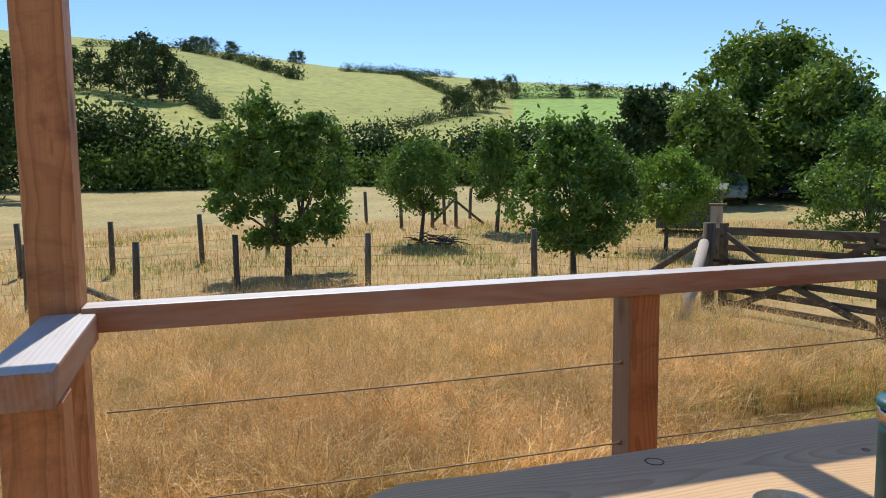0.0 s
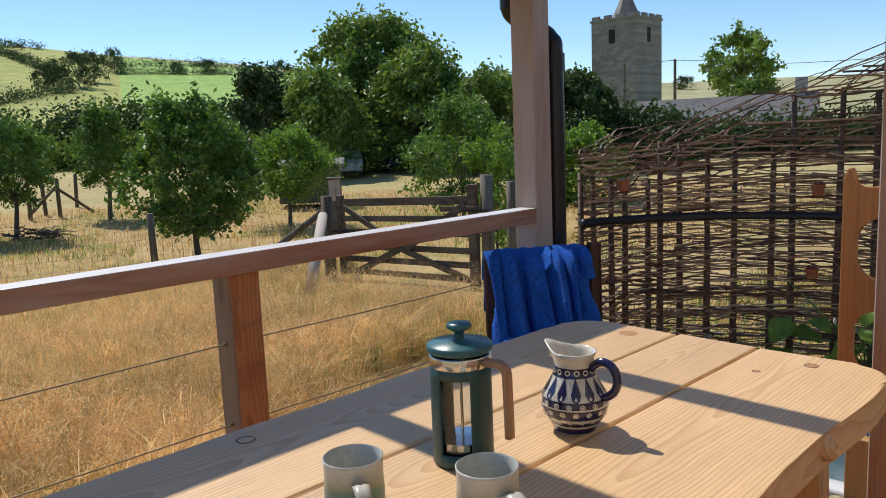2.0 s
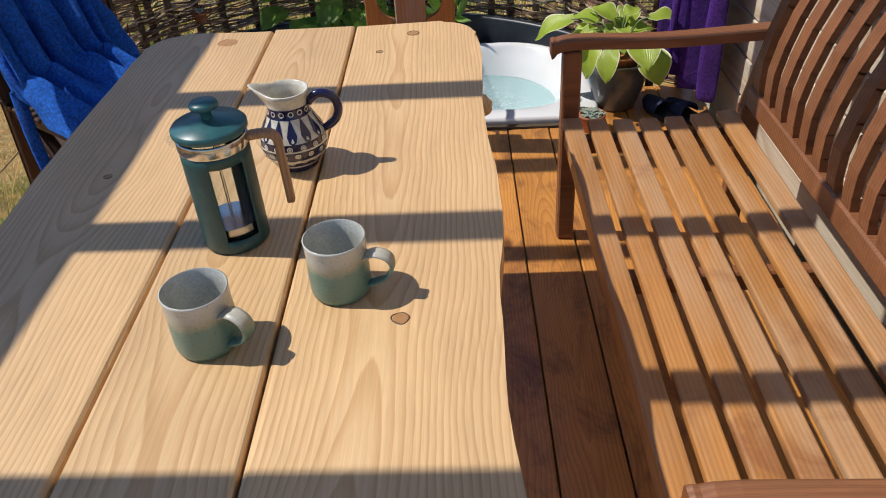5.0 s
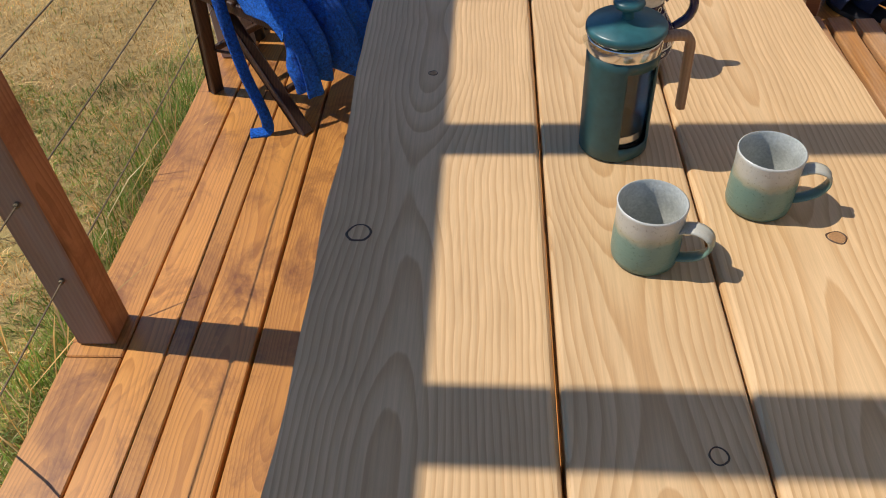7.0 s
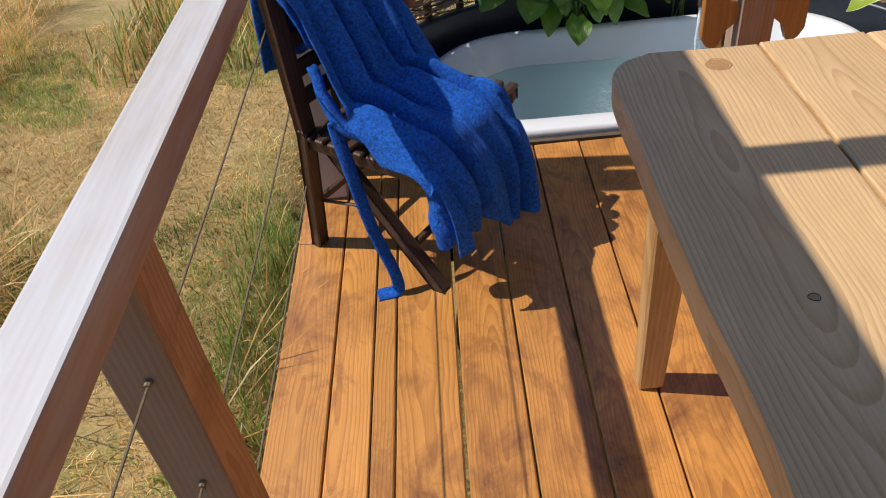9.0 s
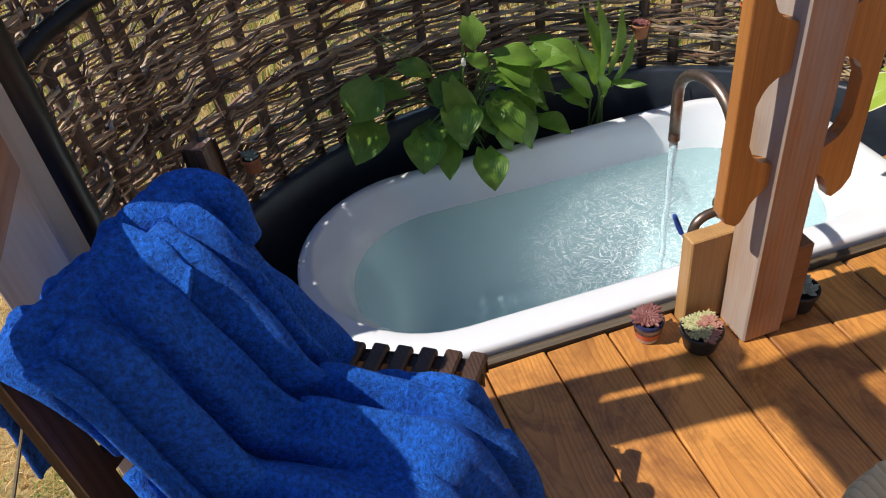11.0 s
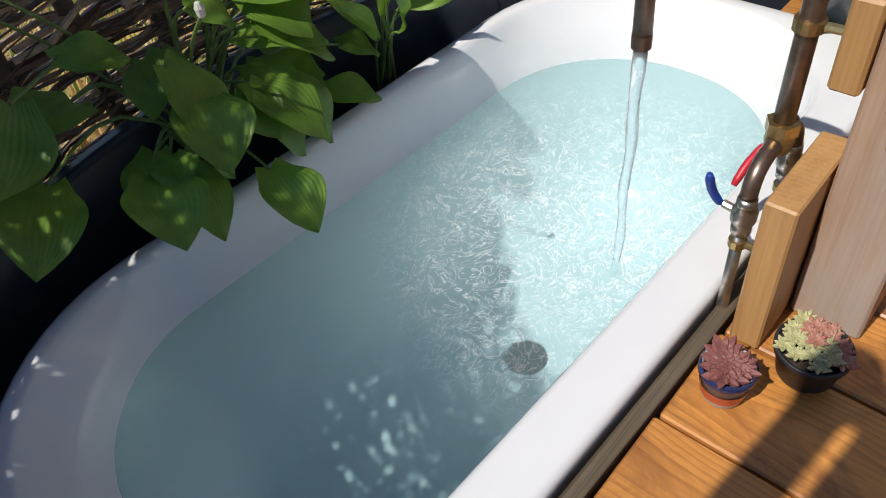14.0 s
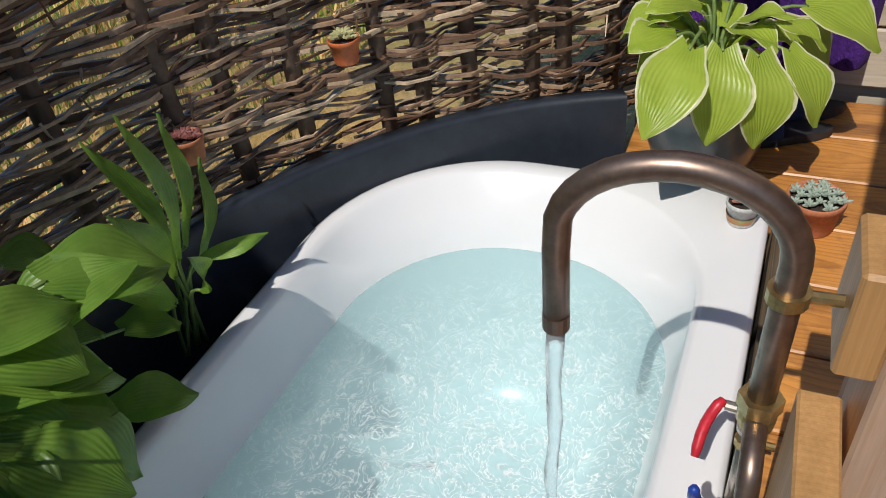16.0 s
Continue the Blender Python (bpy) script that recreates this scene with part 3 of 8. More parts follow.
# the hut's own wall, pale boards
wall = thing("wall_east", "pale horizontal timber boards of the hut wall", "wall", kind="structure")
part("sheathing", boxed(WALL_X + 0.03, WALL_X + 0.12, -1.7, 1.9, -0.1, 2.85), PALE_BOARD, wall)
for i in range(20):
    part("cladding_board", boxed(WALL_X, WALL_X + 0.028, -1.7, 1.9, 0.02 + i * 0.14, 0.02 + i * 0.14 + 0.134, 0.004), PALE_BOARD, wall)


# ---- table ----
def wavy(x, y0, y1, amp, seed, n=28):
    return [(x + amp * noise.noise((seed, y * 2.3, 0.5)) + 0.4 * amp * noise.noise((seed, y * 7, 3.5)), y) for y in [y0 + (y1 - y0) * k / n for k in range(n + 1)]]


def table():
    t = thing("table", "heavy pale larch plank table with waney edges on the deck", "table")
    y0, y1, z0, z1 = -0.985, 0.626, 0.688, 0.75
    r = 0.085
    def corner(cx, cy, a0, a1, rr):
        return [(cx + rr * math.cos(radians(a)), cy + rr * math.sin(radians(a))) for a in [a0 + (a1 - a0) * k / 8 for k in range(9)]]
    left = corner(0.807 + r, y0 + r, 270, 180, r) + wavy(0.807, y0 + r + 0.03, y1 - r - 0.03, 0.016, 4.0) + corner(0.807 + r, y1 - r, 180, 90, r)
    mid_a, mid_b = 1.102, 1.306
    out = {"a": left + [(mid_a, y1 - 0.004), (mid_a, y0)],
           "b": [(mid_a + 0.005, y0 + 0.003), (mid_a + 0.004, y1), (mid_b - 0.003, y1 - 0.003), (mid_b - 0.004, y0)],
           "c": [(mid_b, y0 + 0.002), (mid_b + 0.001, y1 - 0.004)] + corner(1.597 - r, y1 - 0.005 - r, 90, 0, r) + wavy(1.597, y1 - r - 0.03, y0 + r + 0.03, 0.022, 9.0) + corner(1.597 - r, y0 + r, 0, -90, r)}
    for key in "abc":
        bm = prism(bmesh.new(), out[key], z0, z1, 0.006 if key == "b" else 0.010, 3)
        centred(part("plank", bm, TABLE_WOOD, t))
    for x, y in ((0.90, 0.43), (1.505, 0.455), (0.90, -0.80), (1.505, -0.80)):
        bm = boxed(-0.038, 0.038, -0.032, 0.032, 0.001, z0 - 0.002, 0.006)
        for v in bm.verts:
            k = v.co.z / z0
            v.co.x = v.co.x * (0.78 + 0.32 * k) + x - (0.03 * k if x > 1.2 else -0.0)
            v.co.y = v.co.y * (0.8 + 0.35 * k) + y - (0.03 * k if y > 0 else -0.03 * k)
        part("leg", bm, LEG_WOOD, t)
    bm = bmesh.new()
    bmesh.ops.create_icosphere(bm, subdivisions=3, radius=0.022, matrix=Matrix.Translation((1.596, 0.20, 0.722)))
    for v in bm.verts:
        v.co += Vector((1, 0.4, 0.3)) * 0.008 * noise.noise(v.co * 60)
    part("branch_stub", bm, TABLE_WOOD, t, "rounded branch stub", True)
    for y in (0.40, -0.77):
        part("cross_rail", boxed(0.95, 1.44, y - 0.02, y + 0.02, 0.60, 0.686, 0.004), LEG_WOOD, t)
    knot_dark = plain("knot_dark", (0.06, 0.03, 0.014), (0.12, 0.06, 0.028), 60, 0.6)
    knot_core = plain("knot_core", (0.36, 0.18, 0.07), (0.46, 0.25, 0.10), 60, 0.55)
    for x, y, r, core in ((0.857, -0.451, 0.017, 0), (1.465, -0.465, 0.012, 1), (1.257, -0.776, 0.010, 0), (0.933, -0.061, 0.007, 1), (1.004, 0.552, 0.023, 1), (1.449, 0.549, 0.014, 1), (1.376, 0.444, 0.008, 1)):
        bm = lathe(bmesh.new(), [(r * 0.86, 0.0), (r * 0.9, 0.0007), (r, 0.0007), (r * 1.05, 0.0)], 24, (x, y, z1))
        for v in bm.verts:
            v.co.x += 0.0018 * noise.noise(v.co * 90)
            v.co.y += 0.003 * noise.noise(v.co * 70 + Vector((4, 0, 0)))
        knot = part("knot", bm, knot_dark if r < 0.02 else knot_core, t, "dark knot ring", True)
        if core:
            part("knot_core", lathe(bmesh.new(), [(0, 0.0005), (r * 0.8, 0.0005), (r * 0.86, 0.0)], 18, (x, y, z1)), knot_core, knot)
    return t


table()


# ---- garden bench ----
def bench():
    b = thing("garden_bench", "slatted red-brown hardwood garden bench with curved back", "bench")
    y0, y1 = -0.66, 0.74
    for i in range(7):
        x = 1.832 + i * 0.071
        dip = 0.42 - 0.012 * math.sin(math.pi * i / 6)
        part("seat_slat", boxed(x, x + 0.052, y0, y1 - 0.02, dip - 0.02, dip, 0.005, None, 2), BENCH_WOOD, b)
    for y in (y0 + 0.05, (y0 + y1) / 2, y1 - 0.09):
        part("seat_bearer", boxed(1.85, 2.33, y, y + 0.035, 0.34, 0.387, 0.004), BENCH_DARK, b)
    for y in (y0 - 0.04, y1 - 0.015):
        part("front_leg", boxed(1.832, 1.882, y, y + 0.05, 0.001, 0.608, 0.005), BENCH_DARK, b)
        bm = bmesh.new()
        bar(bm, (2.36, y + 0.025, 0.001), (2.36, y + 0.025, 0.42), 0.05, 0.055)
        part("back_leg", bm, BENCH_DARK, b)
        part("back_post", bar(bmesh.new(), (2.36, y + 0.025, 0.41), (2.475, y + 0.025, 0.96), 0.05, 0.05), BENCH_DARK, b)
        bm = bmesh.new()
        path = spline([(1.80, 0, 0.612), (1.86, 0, 0.628), (2.1, 0, 0.62), (2.42, 0, 0.632)], 12)
        rows = []
        for i, p in enumerate(path):
            w = 0.03 - 0.004 * math.sin(i / 12 * math.pi)
            h = 0.014 + 0.006 * (i < 2)
            rows.append([bm.verts.new((p.x, y + 0.025 + s * w, p.z + u * h)) for s, u in ((-1, -1), (1, -1), (1, 0.7), (0.8, 1), (-0.8, 1), (-1, 0.7))])
        for a, c2 in zip(rows, rows[1:]):
            for k in range(6):
                bm.faces.new((a[k], a[(k + 1) % 6], c2[(k + 1) % 6], c2[k]))
        bm.faces.new(rows[0]), bm.faces.new(rows[-1][::-1])
        part("armrest", bm, BENCH_DARK, b)
    part("front_apron", boxed(1.842, 1.868, y0 + 0.012, y1 - 0.017, 0.33, 0.392, 0.004), BENCH_WOOD, b)
    part("back_rail", boxed(2.335, 2.375, y0 + 0.012, y1 - 0.017, 0.43, 0.49, 0.005), BENCH_DARK, b)
    n = 17
    for i in range(n):
        y = y0 + 0.06 + (y1 - y0 - 0.12) * i / (n - 1)
        bm = bmesh.new()
        pts = spline([(2.352, y, 0.48), (2.345, y, 0.58), (2.375, y, 0.72), (2.43, y, 0.86), (2.47, y, 0.98)], 8)
        for a, c2 in zip(pts, pts[1:]):
            bar(bm, a, c2 + (c2 - a) * 0.05, 0.042, 0.018, 0.0, (1, 0, 0))
        part("back_slat", bm, BENCH_DARK, b)
    top = []
    bm = bmesh.new()
    pts = spline([(2.475, y0 - 0.02, 0.94), (2.475, y0 + 0.3, 1.0), (2.475, 0.02, 1.06), (2.475, y1 - 0.3, 1.0), (2.475, y1 + 0.02, 0.94)], 16)
    for a, c2 in zip(pts, pts[1:]):
        bar(bm, a, c2 + (c2 - a) * 0.05, 0.035, 0.08, 0.0)
    part("top_rail", bm, BENCH_DARK, b)


bench()


# ---- bath in its black tank ----
def rounded(corners, radii, z, inset=0.0, seg=14, run=8):
    """A four-cornered outline, counter-clockwise, with a radius at each corner."""
    pts = [Vector((*c2, 0)) for c2 in corners]
    mid = sum(pts, Vector()) / 4
    out = []
    arcs = []
    for k in range(4):
        p, a, b = pts[k], (pts[k - 1] - pts[k]).normalized(), (pts[(k + 1) % 4] - pts[k]).normalized()
        half = a.angle(b) / 2
        bis = (a + b).normalized()
        p = p + bis * (inset / math.sin(half))
        r = max(radii[k] - inset, 0.01)
        c2 = p + bis * (r / math.sin(half))
        s0, s1 = p + a * (r / math.tan(half)), p + b * (r / math.tan(half))
        a0 = math.atan2(s0.y - c2.y, s0.x - c2.x)
        a1 = math.atan2(s1.y - c2.y, s1.x - c2.x)
        while a1 < a0:
            a1 += math.tau
        arcs.append([(c2.x + r * math.cos(a0 + (a1 - a0) * i / seg), c2.y + r * math.sin(a0 + (a1 - a0) * i / seg)) for i in range(seg + 1)])
    for k in range(4):
        out += arcs[k]
        e, f = arcs[k][-1], arcs[(k + 1) % 4][0]
        out += [(e[0] + (f[0] - e[0]) * i / run, e[1] + (f[1] - e[1]) * i / run) for i in range(1, run)]
    return [(x, y, z) for x, y in out]


def shell(bm, loops, close=True):
    rows = [[bm.verts.new(p) for p in lp] for lp in loops]
    n = len(rows[0])
    for a, b in zip(rows, rows[1:]):
        for k in range(n):
            bm.faces.new((a[k], a[(k + 1) % n], b[(k + 1) % n], b[k]))
    if close:
        bm.faces.new(rows[-1])
    return rows


def water_material():
    """Clear water, faintly turquoise, light spreading sideways in it; caustic lines painted pale where the jet falls
    in.
    """
    m, n, l, p = shader("bath_water")
    gl, tr, df, caustic = n.new("ShaderNodeBsdfGlossy"), n.new("ShaderNodeBsdfTransparent"), n.new("ShaderNodeSubsurfaceScattering"), n.new("ShaderNodeBsdfDiffuse")
    mx, mx2, mx3, fr = n.new("ShaderNodeMixShader"), n.new("ShaderNodeMixShader"), n.new("ShaderNodeMixShader"), n.new("ShaderNodeFresnel")
    fr.inputs[0].default_value = 1.33
    gl.inputs["Roughness"].default_value = 0.2
    tr.inputs[0].default_value = (0.61, 0.87, 0.91, 1)
    df.falloff = "BURLEY"
    df.inputs["Color"].default_value = (0.52, 0.85, 0.90, 1)
    df.inputs["Radius"].default_value = (0.8, 1.0, 1.0)
    df.inputs["Scale"].default_value = 2.4
    caustic.inputs[0].default_value = (0.84, 0.88, 0.89, 1)
    v = coords(n, l, (1, 1, 1), False)
    b = n.new("ShaderNodeBump")
    b.inputs["Strength"].default_value, b.inputs["Distance"].default_value = 1.0, 0.02
    l.new(noise_tex(n, l, v, 34, 4, 0.6, 1.4), b.inputs["Height"])
    l.new(b.outputs[0], gl.inputs["Normal"])
    # caustic light painted as bright threads and flecks, thinning away from the jet
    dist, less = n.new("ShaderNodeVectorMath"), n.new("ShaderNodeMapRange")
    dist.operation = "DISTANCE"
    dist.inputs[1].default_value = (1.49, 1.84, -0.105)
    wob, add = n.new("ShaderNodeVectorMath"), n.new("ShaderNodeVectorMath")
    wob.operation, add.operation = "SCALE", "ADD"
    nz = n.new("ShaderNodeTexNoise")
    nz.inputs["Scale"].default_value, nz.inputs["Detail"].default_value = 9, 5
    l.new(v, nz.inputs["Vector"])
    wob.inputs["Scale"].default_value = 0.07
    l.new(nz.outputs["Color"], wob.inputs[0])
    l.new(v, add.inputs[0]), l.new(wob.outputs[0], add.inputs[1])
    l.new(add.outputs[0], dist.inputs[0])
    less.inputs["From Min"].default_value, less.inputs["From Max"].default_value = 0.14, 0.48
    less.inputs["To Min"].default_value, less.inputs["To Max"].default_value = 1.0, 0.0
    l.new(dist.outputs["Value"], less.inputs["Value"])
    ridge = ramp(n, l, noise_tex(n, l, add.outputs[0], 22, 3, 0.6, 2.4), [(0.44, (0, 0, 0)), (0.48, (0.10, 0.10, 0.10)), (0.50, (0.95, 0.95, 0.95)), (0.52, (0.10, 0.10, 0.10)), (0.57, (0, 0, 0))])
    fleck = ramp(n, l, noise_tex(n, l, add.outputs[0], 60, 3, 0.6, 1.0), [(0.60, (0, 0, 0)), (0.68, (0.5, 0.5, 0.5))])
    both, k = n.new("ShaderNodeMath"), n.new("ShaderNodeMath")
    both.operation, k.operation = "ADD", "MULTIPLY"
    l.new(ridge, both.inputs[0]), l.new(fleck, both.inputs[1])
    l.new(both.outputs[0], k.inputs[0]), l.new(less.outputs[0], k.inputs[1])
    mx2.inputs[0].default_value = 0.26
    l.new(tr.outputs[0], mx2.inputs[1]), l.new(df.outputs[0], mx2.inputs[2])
    l.new(k.outputs[0], mx3.inputs[0]), l.new(mx2.outputs[0], mx3.inputs[1]), l.new(caustic.outputs[0], mx3.inputs[2])
    l.new(fr.outputs[0], mx.inputs[0]), l.new(mx3.outputs[0], mx.inputs[1]), l.new(gl.outputs[0], mx.inputs[2])
    l.new(mx.outputs[0], n["Material Output"].inputs[0])
    return m


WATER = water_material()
OUT = [(0.392, 1.543), (2.10, 1.500), (2.105, 2.300), (0.392, 2.362)]
OUT_R = (0.40, 0.10, 0.36, 0.39)
INN = [(0.448, 1.636), (2.045, 1.588), (2.058, 2.262), (0.448, 2.326)]
INN_R = (0.335, 0.27, 0.32, 0.335)
LEVEL = [(0.535, 1.668), (1.968, 1.612), (1.978, 2.216), (0.535, 2.288)]       # the tub's wall at the water line
LEVEL_R = (0.30, 0.28, 0.30, 0.30)
WATER_Z = -0.105


def bath():
    t = thing("bathtub", "white acrylic oval bathtub full of clear running water", "bathtub")
    o = lambda g, z: rounded(OUT, OUT_R, z, g)
    i = lambda g, z: rounded(INN, INN_R, z, g)
    w = lambda g, z: rounded(LEVEL, LEVEL_R, z, g)
    bm = bmesh.new()
    shell(bm, [o(0.006, -0.05), o(0.0, 0.012), o(0.003, 0.024), o(0.012, 0.028), i(-0.012, 0.028), i(-0.003, 0.024), i(0.004, 0.012), w(-0.03, -0.02), w(0.0, WATER_Z), w(0.04, -0.25), w(0.075, -0.38), w(0.12, -0.435), w(0.17, -0.45)] + [[(1.27 + (x - 1.27) * k, 1.945 + (y - 1.945) * k, -0.455) for x, y, z in w(0.17, 0)] for k in (0.85, 0.6, 0.3, 0.08)])
    part("tub", bm, WHITE_ACRYLIC, t, "", True)
    # the surface: a fine sheet, ruffled where the jet falls in
    bm = bmesh.new()
    ring = w(0.0005, WATER_Z)
    cx, cy = 1.27, 1.945
    jx, jy = 1.372, 1.732
    rows = []
    steps = 34
    for k in range(steps):
        u = 1 - k / steps
        loop = []
        for x, y, z in ring:
            px, py = cx + (x - cx) * u, cy + (y - cy) * u
            d = math.hypot(px - jx, py - jy)
            amp = 0.0020 * math.exp(-d / 0.25) + 0.0003
            h = amp * (noise.noise((px * 26, py * 26, 1.0)) + 0.6 * noise.noise((px * 55, py * 55, 4.0)) + 0.7 * math.sin(d * 95) * math.exp(-d / 0.16))
            loop.append((px, py, z + (h if k else 0)))
        rows.append(loop)
    shell(bm, rows)
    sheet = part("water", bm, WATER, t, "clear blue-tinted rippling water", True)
    if sheet.data.polygons[0].normal.z < 0:
        sheet.data.flip_normals()
    sheet.visible_shadow = False
    part("drain", lathe(bmesh.new(), [(0, 0.010), (0.03, 0.010), (0.042, 0.004), (0.046, 0.001)], 24, (1.31, 1.89, -0.455)), BLACK_STEEL, t, "dark round drain cover")


bath()


def tank_line(degrees, off=0.0, z=0.0):
    """A point of the tank's oval, which stands slightly askew; off metres outside it."""
    p = Matrix.Rotation(radians(-6), 2) @ Vector(((1.14 + off) * math.cos(radians(degrees)), (0.965 + off) * math.sin(radians(degrees))))
    return 1.18 + p.x, 1.60 + p.y, z


def tank():
    lo, hi = -0.5, 0.10
    def outer(z, g):
        return [tank_line(k * 5, -g, z) for k in range(72)]
    bm = bmesh.new()
    o = [outer(lo, 0.0), outer(hi, 0.0), outer(hi + 0.012, -0.006), outer(hi + 0.012, 0.024), outer(hi, 0.028), outer(lo, 0.04)]
    rows = shell(bm, o, False)
    # the tank stands behind the deck's end: cut it there
    bmesh.ops.bisect_plane(bm, geom=bm.verts[:] + bm.edges[:] + bm.faces[:], plane_co=(0, 1.47, 0), plane_no=(0, -1, 0), clear_outer=True)
    bmesh.ops.bisect_plane(bm, geom=bm.verts[:] + bm.edges[:] + bm.faces[:], plane_co=(2.31, 1.84, 0), plane_no=(0.5, -0.87, 0), clear_outer=True)
    solo("tank_wall", bm, BLACK_TANK, "black plastic oval tank wall round the bathtub", "tank", True)
    bm = bmesh.new()
    prism(bm, [p[:2] for p in outer(0, 0.038)], -0.5, -0.47)
    bmesh.ops.bisect_plane(bm, geom=bm.verts[:] + bm.edges[:] + bm.faces[:], plane_co=(0, 1.5, 0), plane_no=(0, -1, 0), clear_outer=True)
    solo("tank_floor", bm, BLACK_TANK, "black plastic bottom of the tank under the bathtub", "tank", kind="structure")


tank()

# ---- woven willow screen, curved round the bath ----
FENCE = [tank_line(a, 0.055)[:2] for a in (178, 166, 154, 140, 124, 106, 88, 70, 53, 38, 25)] + [(2.52, 1.78)]
FENCE_TOP = [(0.0, 1.20), (0.12, 1.20), (0.22, 1.24), (0.31, 1.36), (0.40, 1.47), (0.5, 1.60), (0.62, 1.72), (0.8, 1.80), (1.0, 1.86)]
FENCE_LINE = spline([(*p, 0) for p in FENCE], 240)


def fence_at(u, z=0.0, off=0.0):
    """The point at the share u of the screen's length, off metres outwards."""
    i = min(max(u, 0), 1) * 240
    k = min(int(i), 239)
    p = FENCE_LINE[k].lerp(FENCE_LINE[k + 1], i - k)
    d = (FENCE_LINE[min(k + 1, 240)] - FENCE_LINE[max(k - 1, 0)]).normalized()
    return Vector((p.x - d.y * off, p.y + d.x * off, z))


def fence_u(x, y):
    return min(range(241), key=lambda k: (FENCE_LINE[k].x - x) ** 2 + (FENCE_LINE[k].y - y) ** 2) / 240


def screen():
    t = thing("willow_screen", "brown woven willow hurdle screen curved round the bathtub", "fence")
    rng = random.Random(11)
    stakes = 27
    for i in range(stakes):
        u = (i + 0.3 + rng.uniform(-0.22, 0.22)) / stakes
        top = between(FENCE_TOP, u) - rng.uniform(0.03, 0.2)
        lean = rng.uniform(-0.02, 0.02)
        a, b = fence_at(u, -0.35), fence_at(u + lean * 0.2, top, rng.uniform(-0.006, 0.006))
        part("stake", tube(bmesh.new(), [a, a.lerp(b, 0.5), b], [0.019, 0.017, 0.012], 7), WILLOW_DARK, t, "", True)
    verts, faces = [], []

    def rod(pts, r0, r1):
        seg = 4
        base = len(verts)
        n = len(pts)
        for i, p in enumerate(pts):
            d = (pts[min(i + 1, n - 1)] - pts[max(i - 1, 0)]).normalized()
            s = d.cross(Vector((0, 0, 1))).normalized()
            w = s.cross(d)
            r = r0 + (r1 - r0) * i / (n - 1)
            for k in range(seg):
                a = (k + 0.5) * math.tau / seg
                verts.append(p + (s * math.cos(a) + w * math.sin(a)) * r)
        for i in range(n - 1):
            for k in range(seg):
                a, b2 = base + i * seg + k, base + i * seg + (k + 1) % seg
                faces.append((a, b2, b2 + seg, a + seg))

    # woven rods: each runs in front of one stake and behind the next
    z, course = 0.03, 0
    while z < 1.9:
        u = -rng.random() * 0.15
        while u < 1.0:
            ln = rng.uniform(0.18, 0.45)
            n = int(ln * stakes * 2) + 2
            r0 = rng.uniform(0.003, 0.0072)
            flip, fore = rng.choice((0, 1)), (-0.016 if rng.random() < 0.35 else 0.0)
            slope, sag, zz = rng.gauss(0, 0.045), rng.uniform(-0.035, 0.035), z + rng.gauss(0, 0.014)
            pts = []
            for i in range(n + 1):
                uu = u + ln * i / n
                if not 0 <= uu <= 1:
                    continue
                h = zz + slope * (i / n - 0.5) + sag * math.sin(math.pi * i / n) + rng.gauss(0, 0.003)
                if h > between(FENCE_TOP, uu) + rng.uniform(-0.03, 0.015):
                    break
                off = 0.021 * math.cos(math.pi * (uu * stakes + flip)) + fore + rng.gauss(0, 0.0035)
                pts.append(fence_at(uu, h, off))
            if len(pts) > 2:
                rod(pts, r0, r0 * 0.55)
            u += ln * rng.uniform(0.6, 0.92)
        z += rng.uniform(0.0055, 0.0098)
        course += 1
    # loose ends and long loops over the top
    for _ in range(150):
        u = rng.random() ** 0.8
        zt = between(FENCE_TOP, u)
        z0 = zt - abs(rng.gauss(0, 0.18))
        ln = rng.uniform(0.05, 0.2)
        lift = rng.uniform(-0.02, 0.09)
        pts = [fence_at(u + ln * k / 9, z0 + lift * math.sin(math.pi * k / 9 * rng.uniform(0.8, 1)) + rng.gauss(0, 0.004) + (between(FENCE_TOP, min(u + ln, 1)) - zt) * k / 9, rng.uniform(-0.03, 0.03) * math.sin(k)) for k in range(10) if u + ln * k / 9 < 1]
        if len(pts) > 3:
            rod(pts, rng.uniform(0.003, 0.006), 0.002)
    for _ in range(260):
        u, z0 = rng.random(), rng.uniform(0.1, 1.1)
        p = fence_at(u, z0, -0.015)
        q = p + Vector((rng.gauss(0, 0.05), rng.gauss(-0.02, 0.03), rng.gauss(0, 0.04)))
        rod([p, p.lerp(q, 0.5) + Vector((0, 0, rng.gauss(0, 0.008))), q], 0.003, 0.0012)
    me = bpy.data.meshes.new("willow_weave")
    me.from_pydata(verts, [], faces)
    me.materials.append(WILLOW)
    me.update()
    o = new("willow_weave", me)
    o.parent = t
    o["kind"] = "stuff"
    b = [fence_at(k / 80, 0.845 - 0.03 * k / 80, -0.03) for k in range(81)]
    part("hoop_rail", tube(bmesh.new(), b, 0.019, 10), BLACK_PIPE, t, "black pipe rail", True)


WILLOW_DARK = plain("willow_stakes", (0.07, 0.045, 0.03), (0.17, 0.11, 0.075), 20, 0.7, 0, 0.001)
screen()

# ---- post with hook boards beside the bath ----
hook_post = thing("hook_post", "sawn softwood post with two varnished shaped hook boards", "post")
side_wood(part("post", boxed(1.345, 1.445, 1.33, 1.428, 0.001, 2.2, 0.004), wood("hook_post_wood", (0.50, 0.235, 0.10), (0.34, 0.135, 0.05), "z", 0.013, 0.5, 4.0, 0.35, 0.06, 0.0004, 2.0, lines=0.6), hook_post), WEATHERED, (-1, 0, 0))


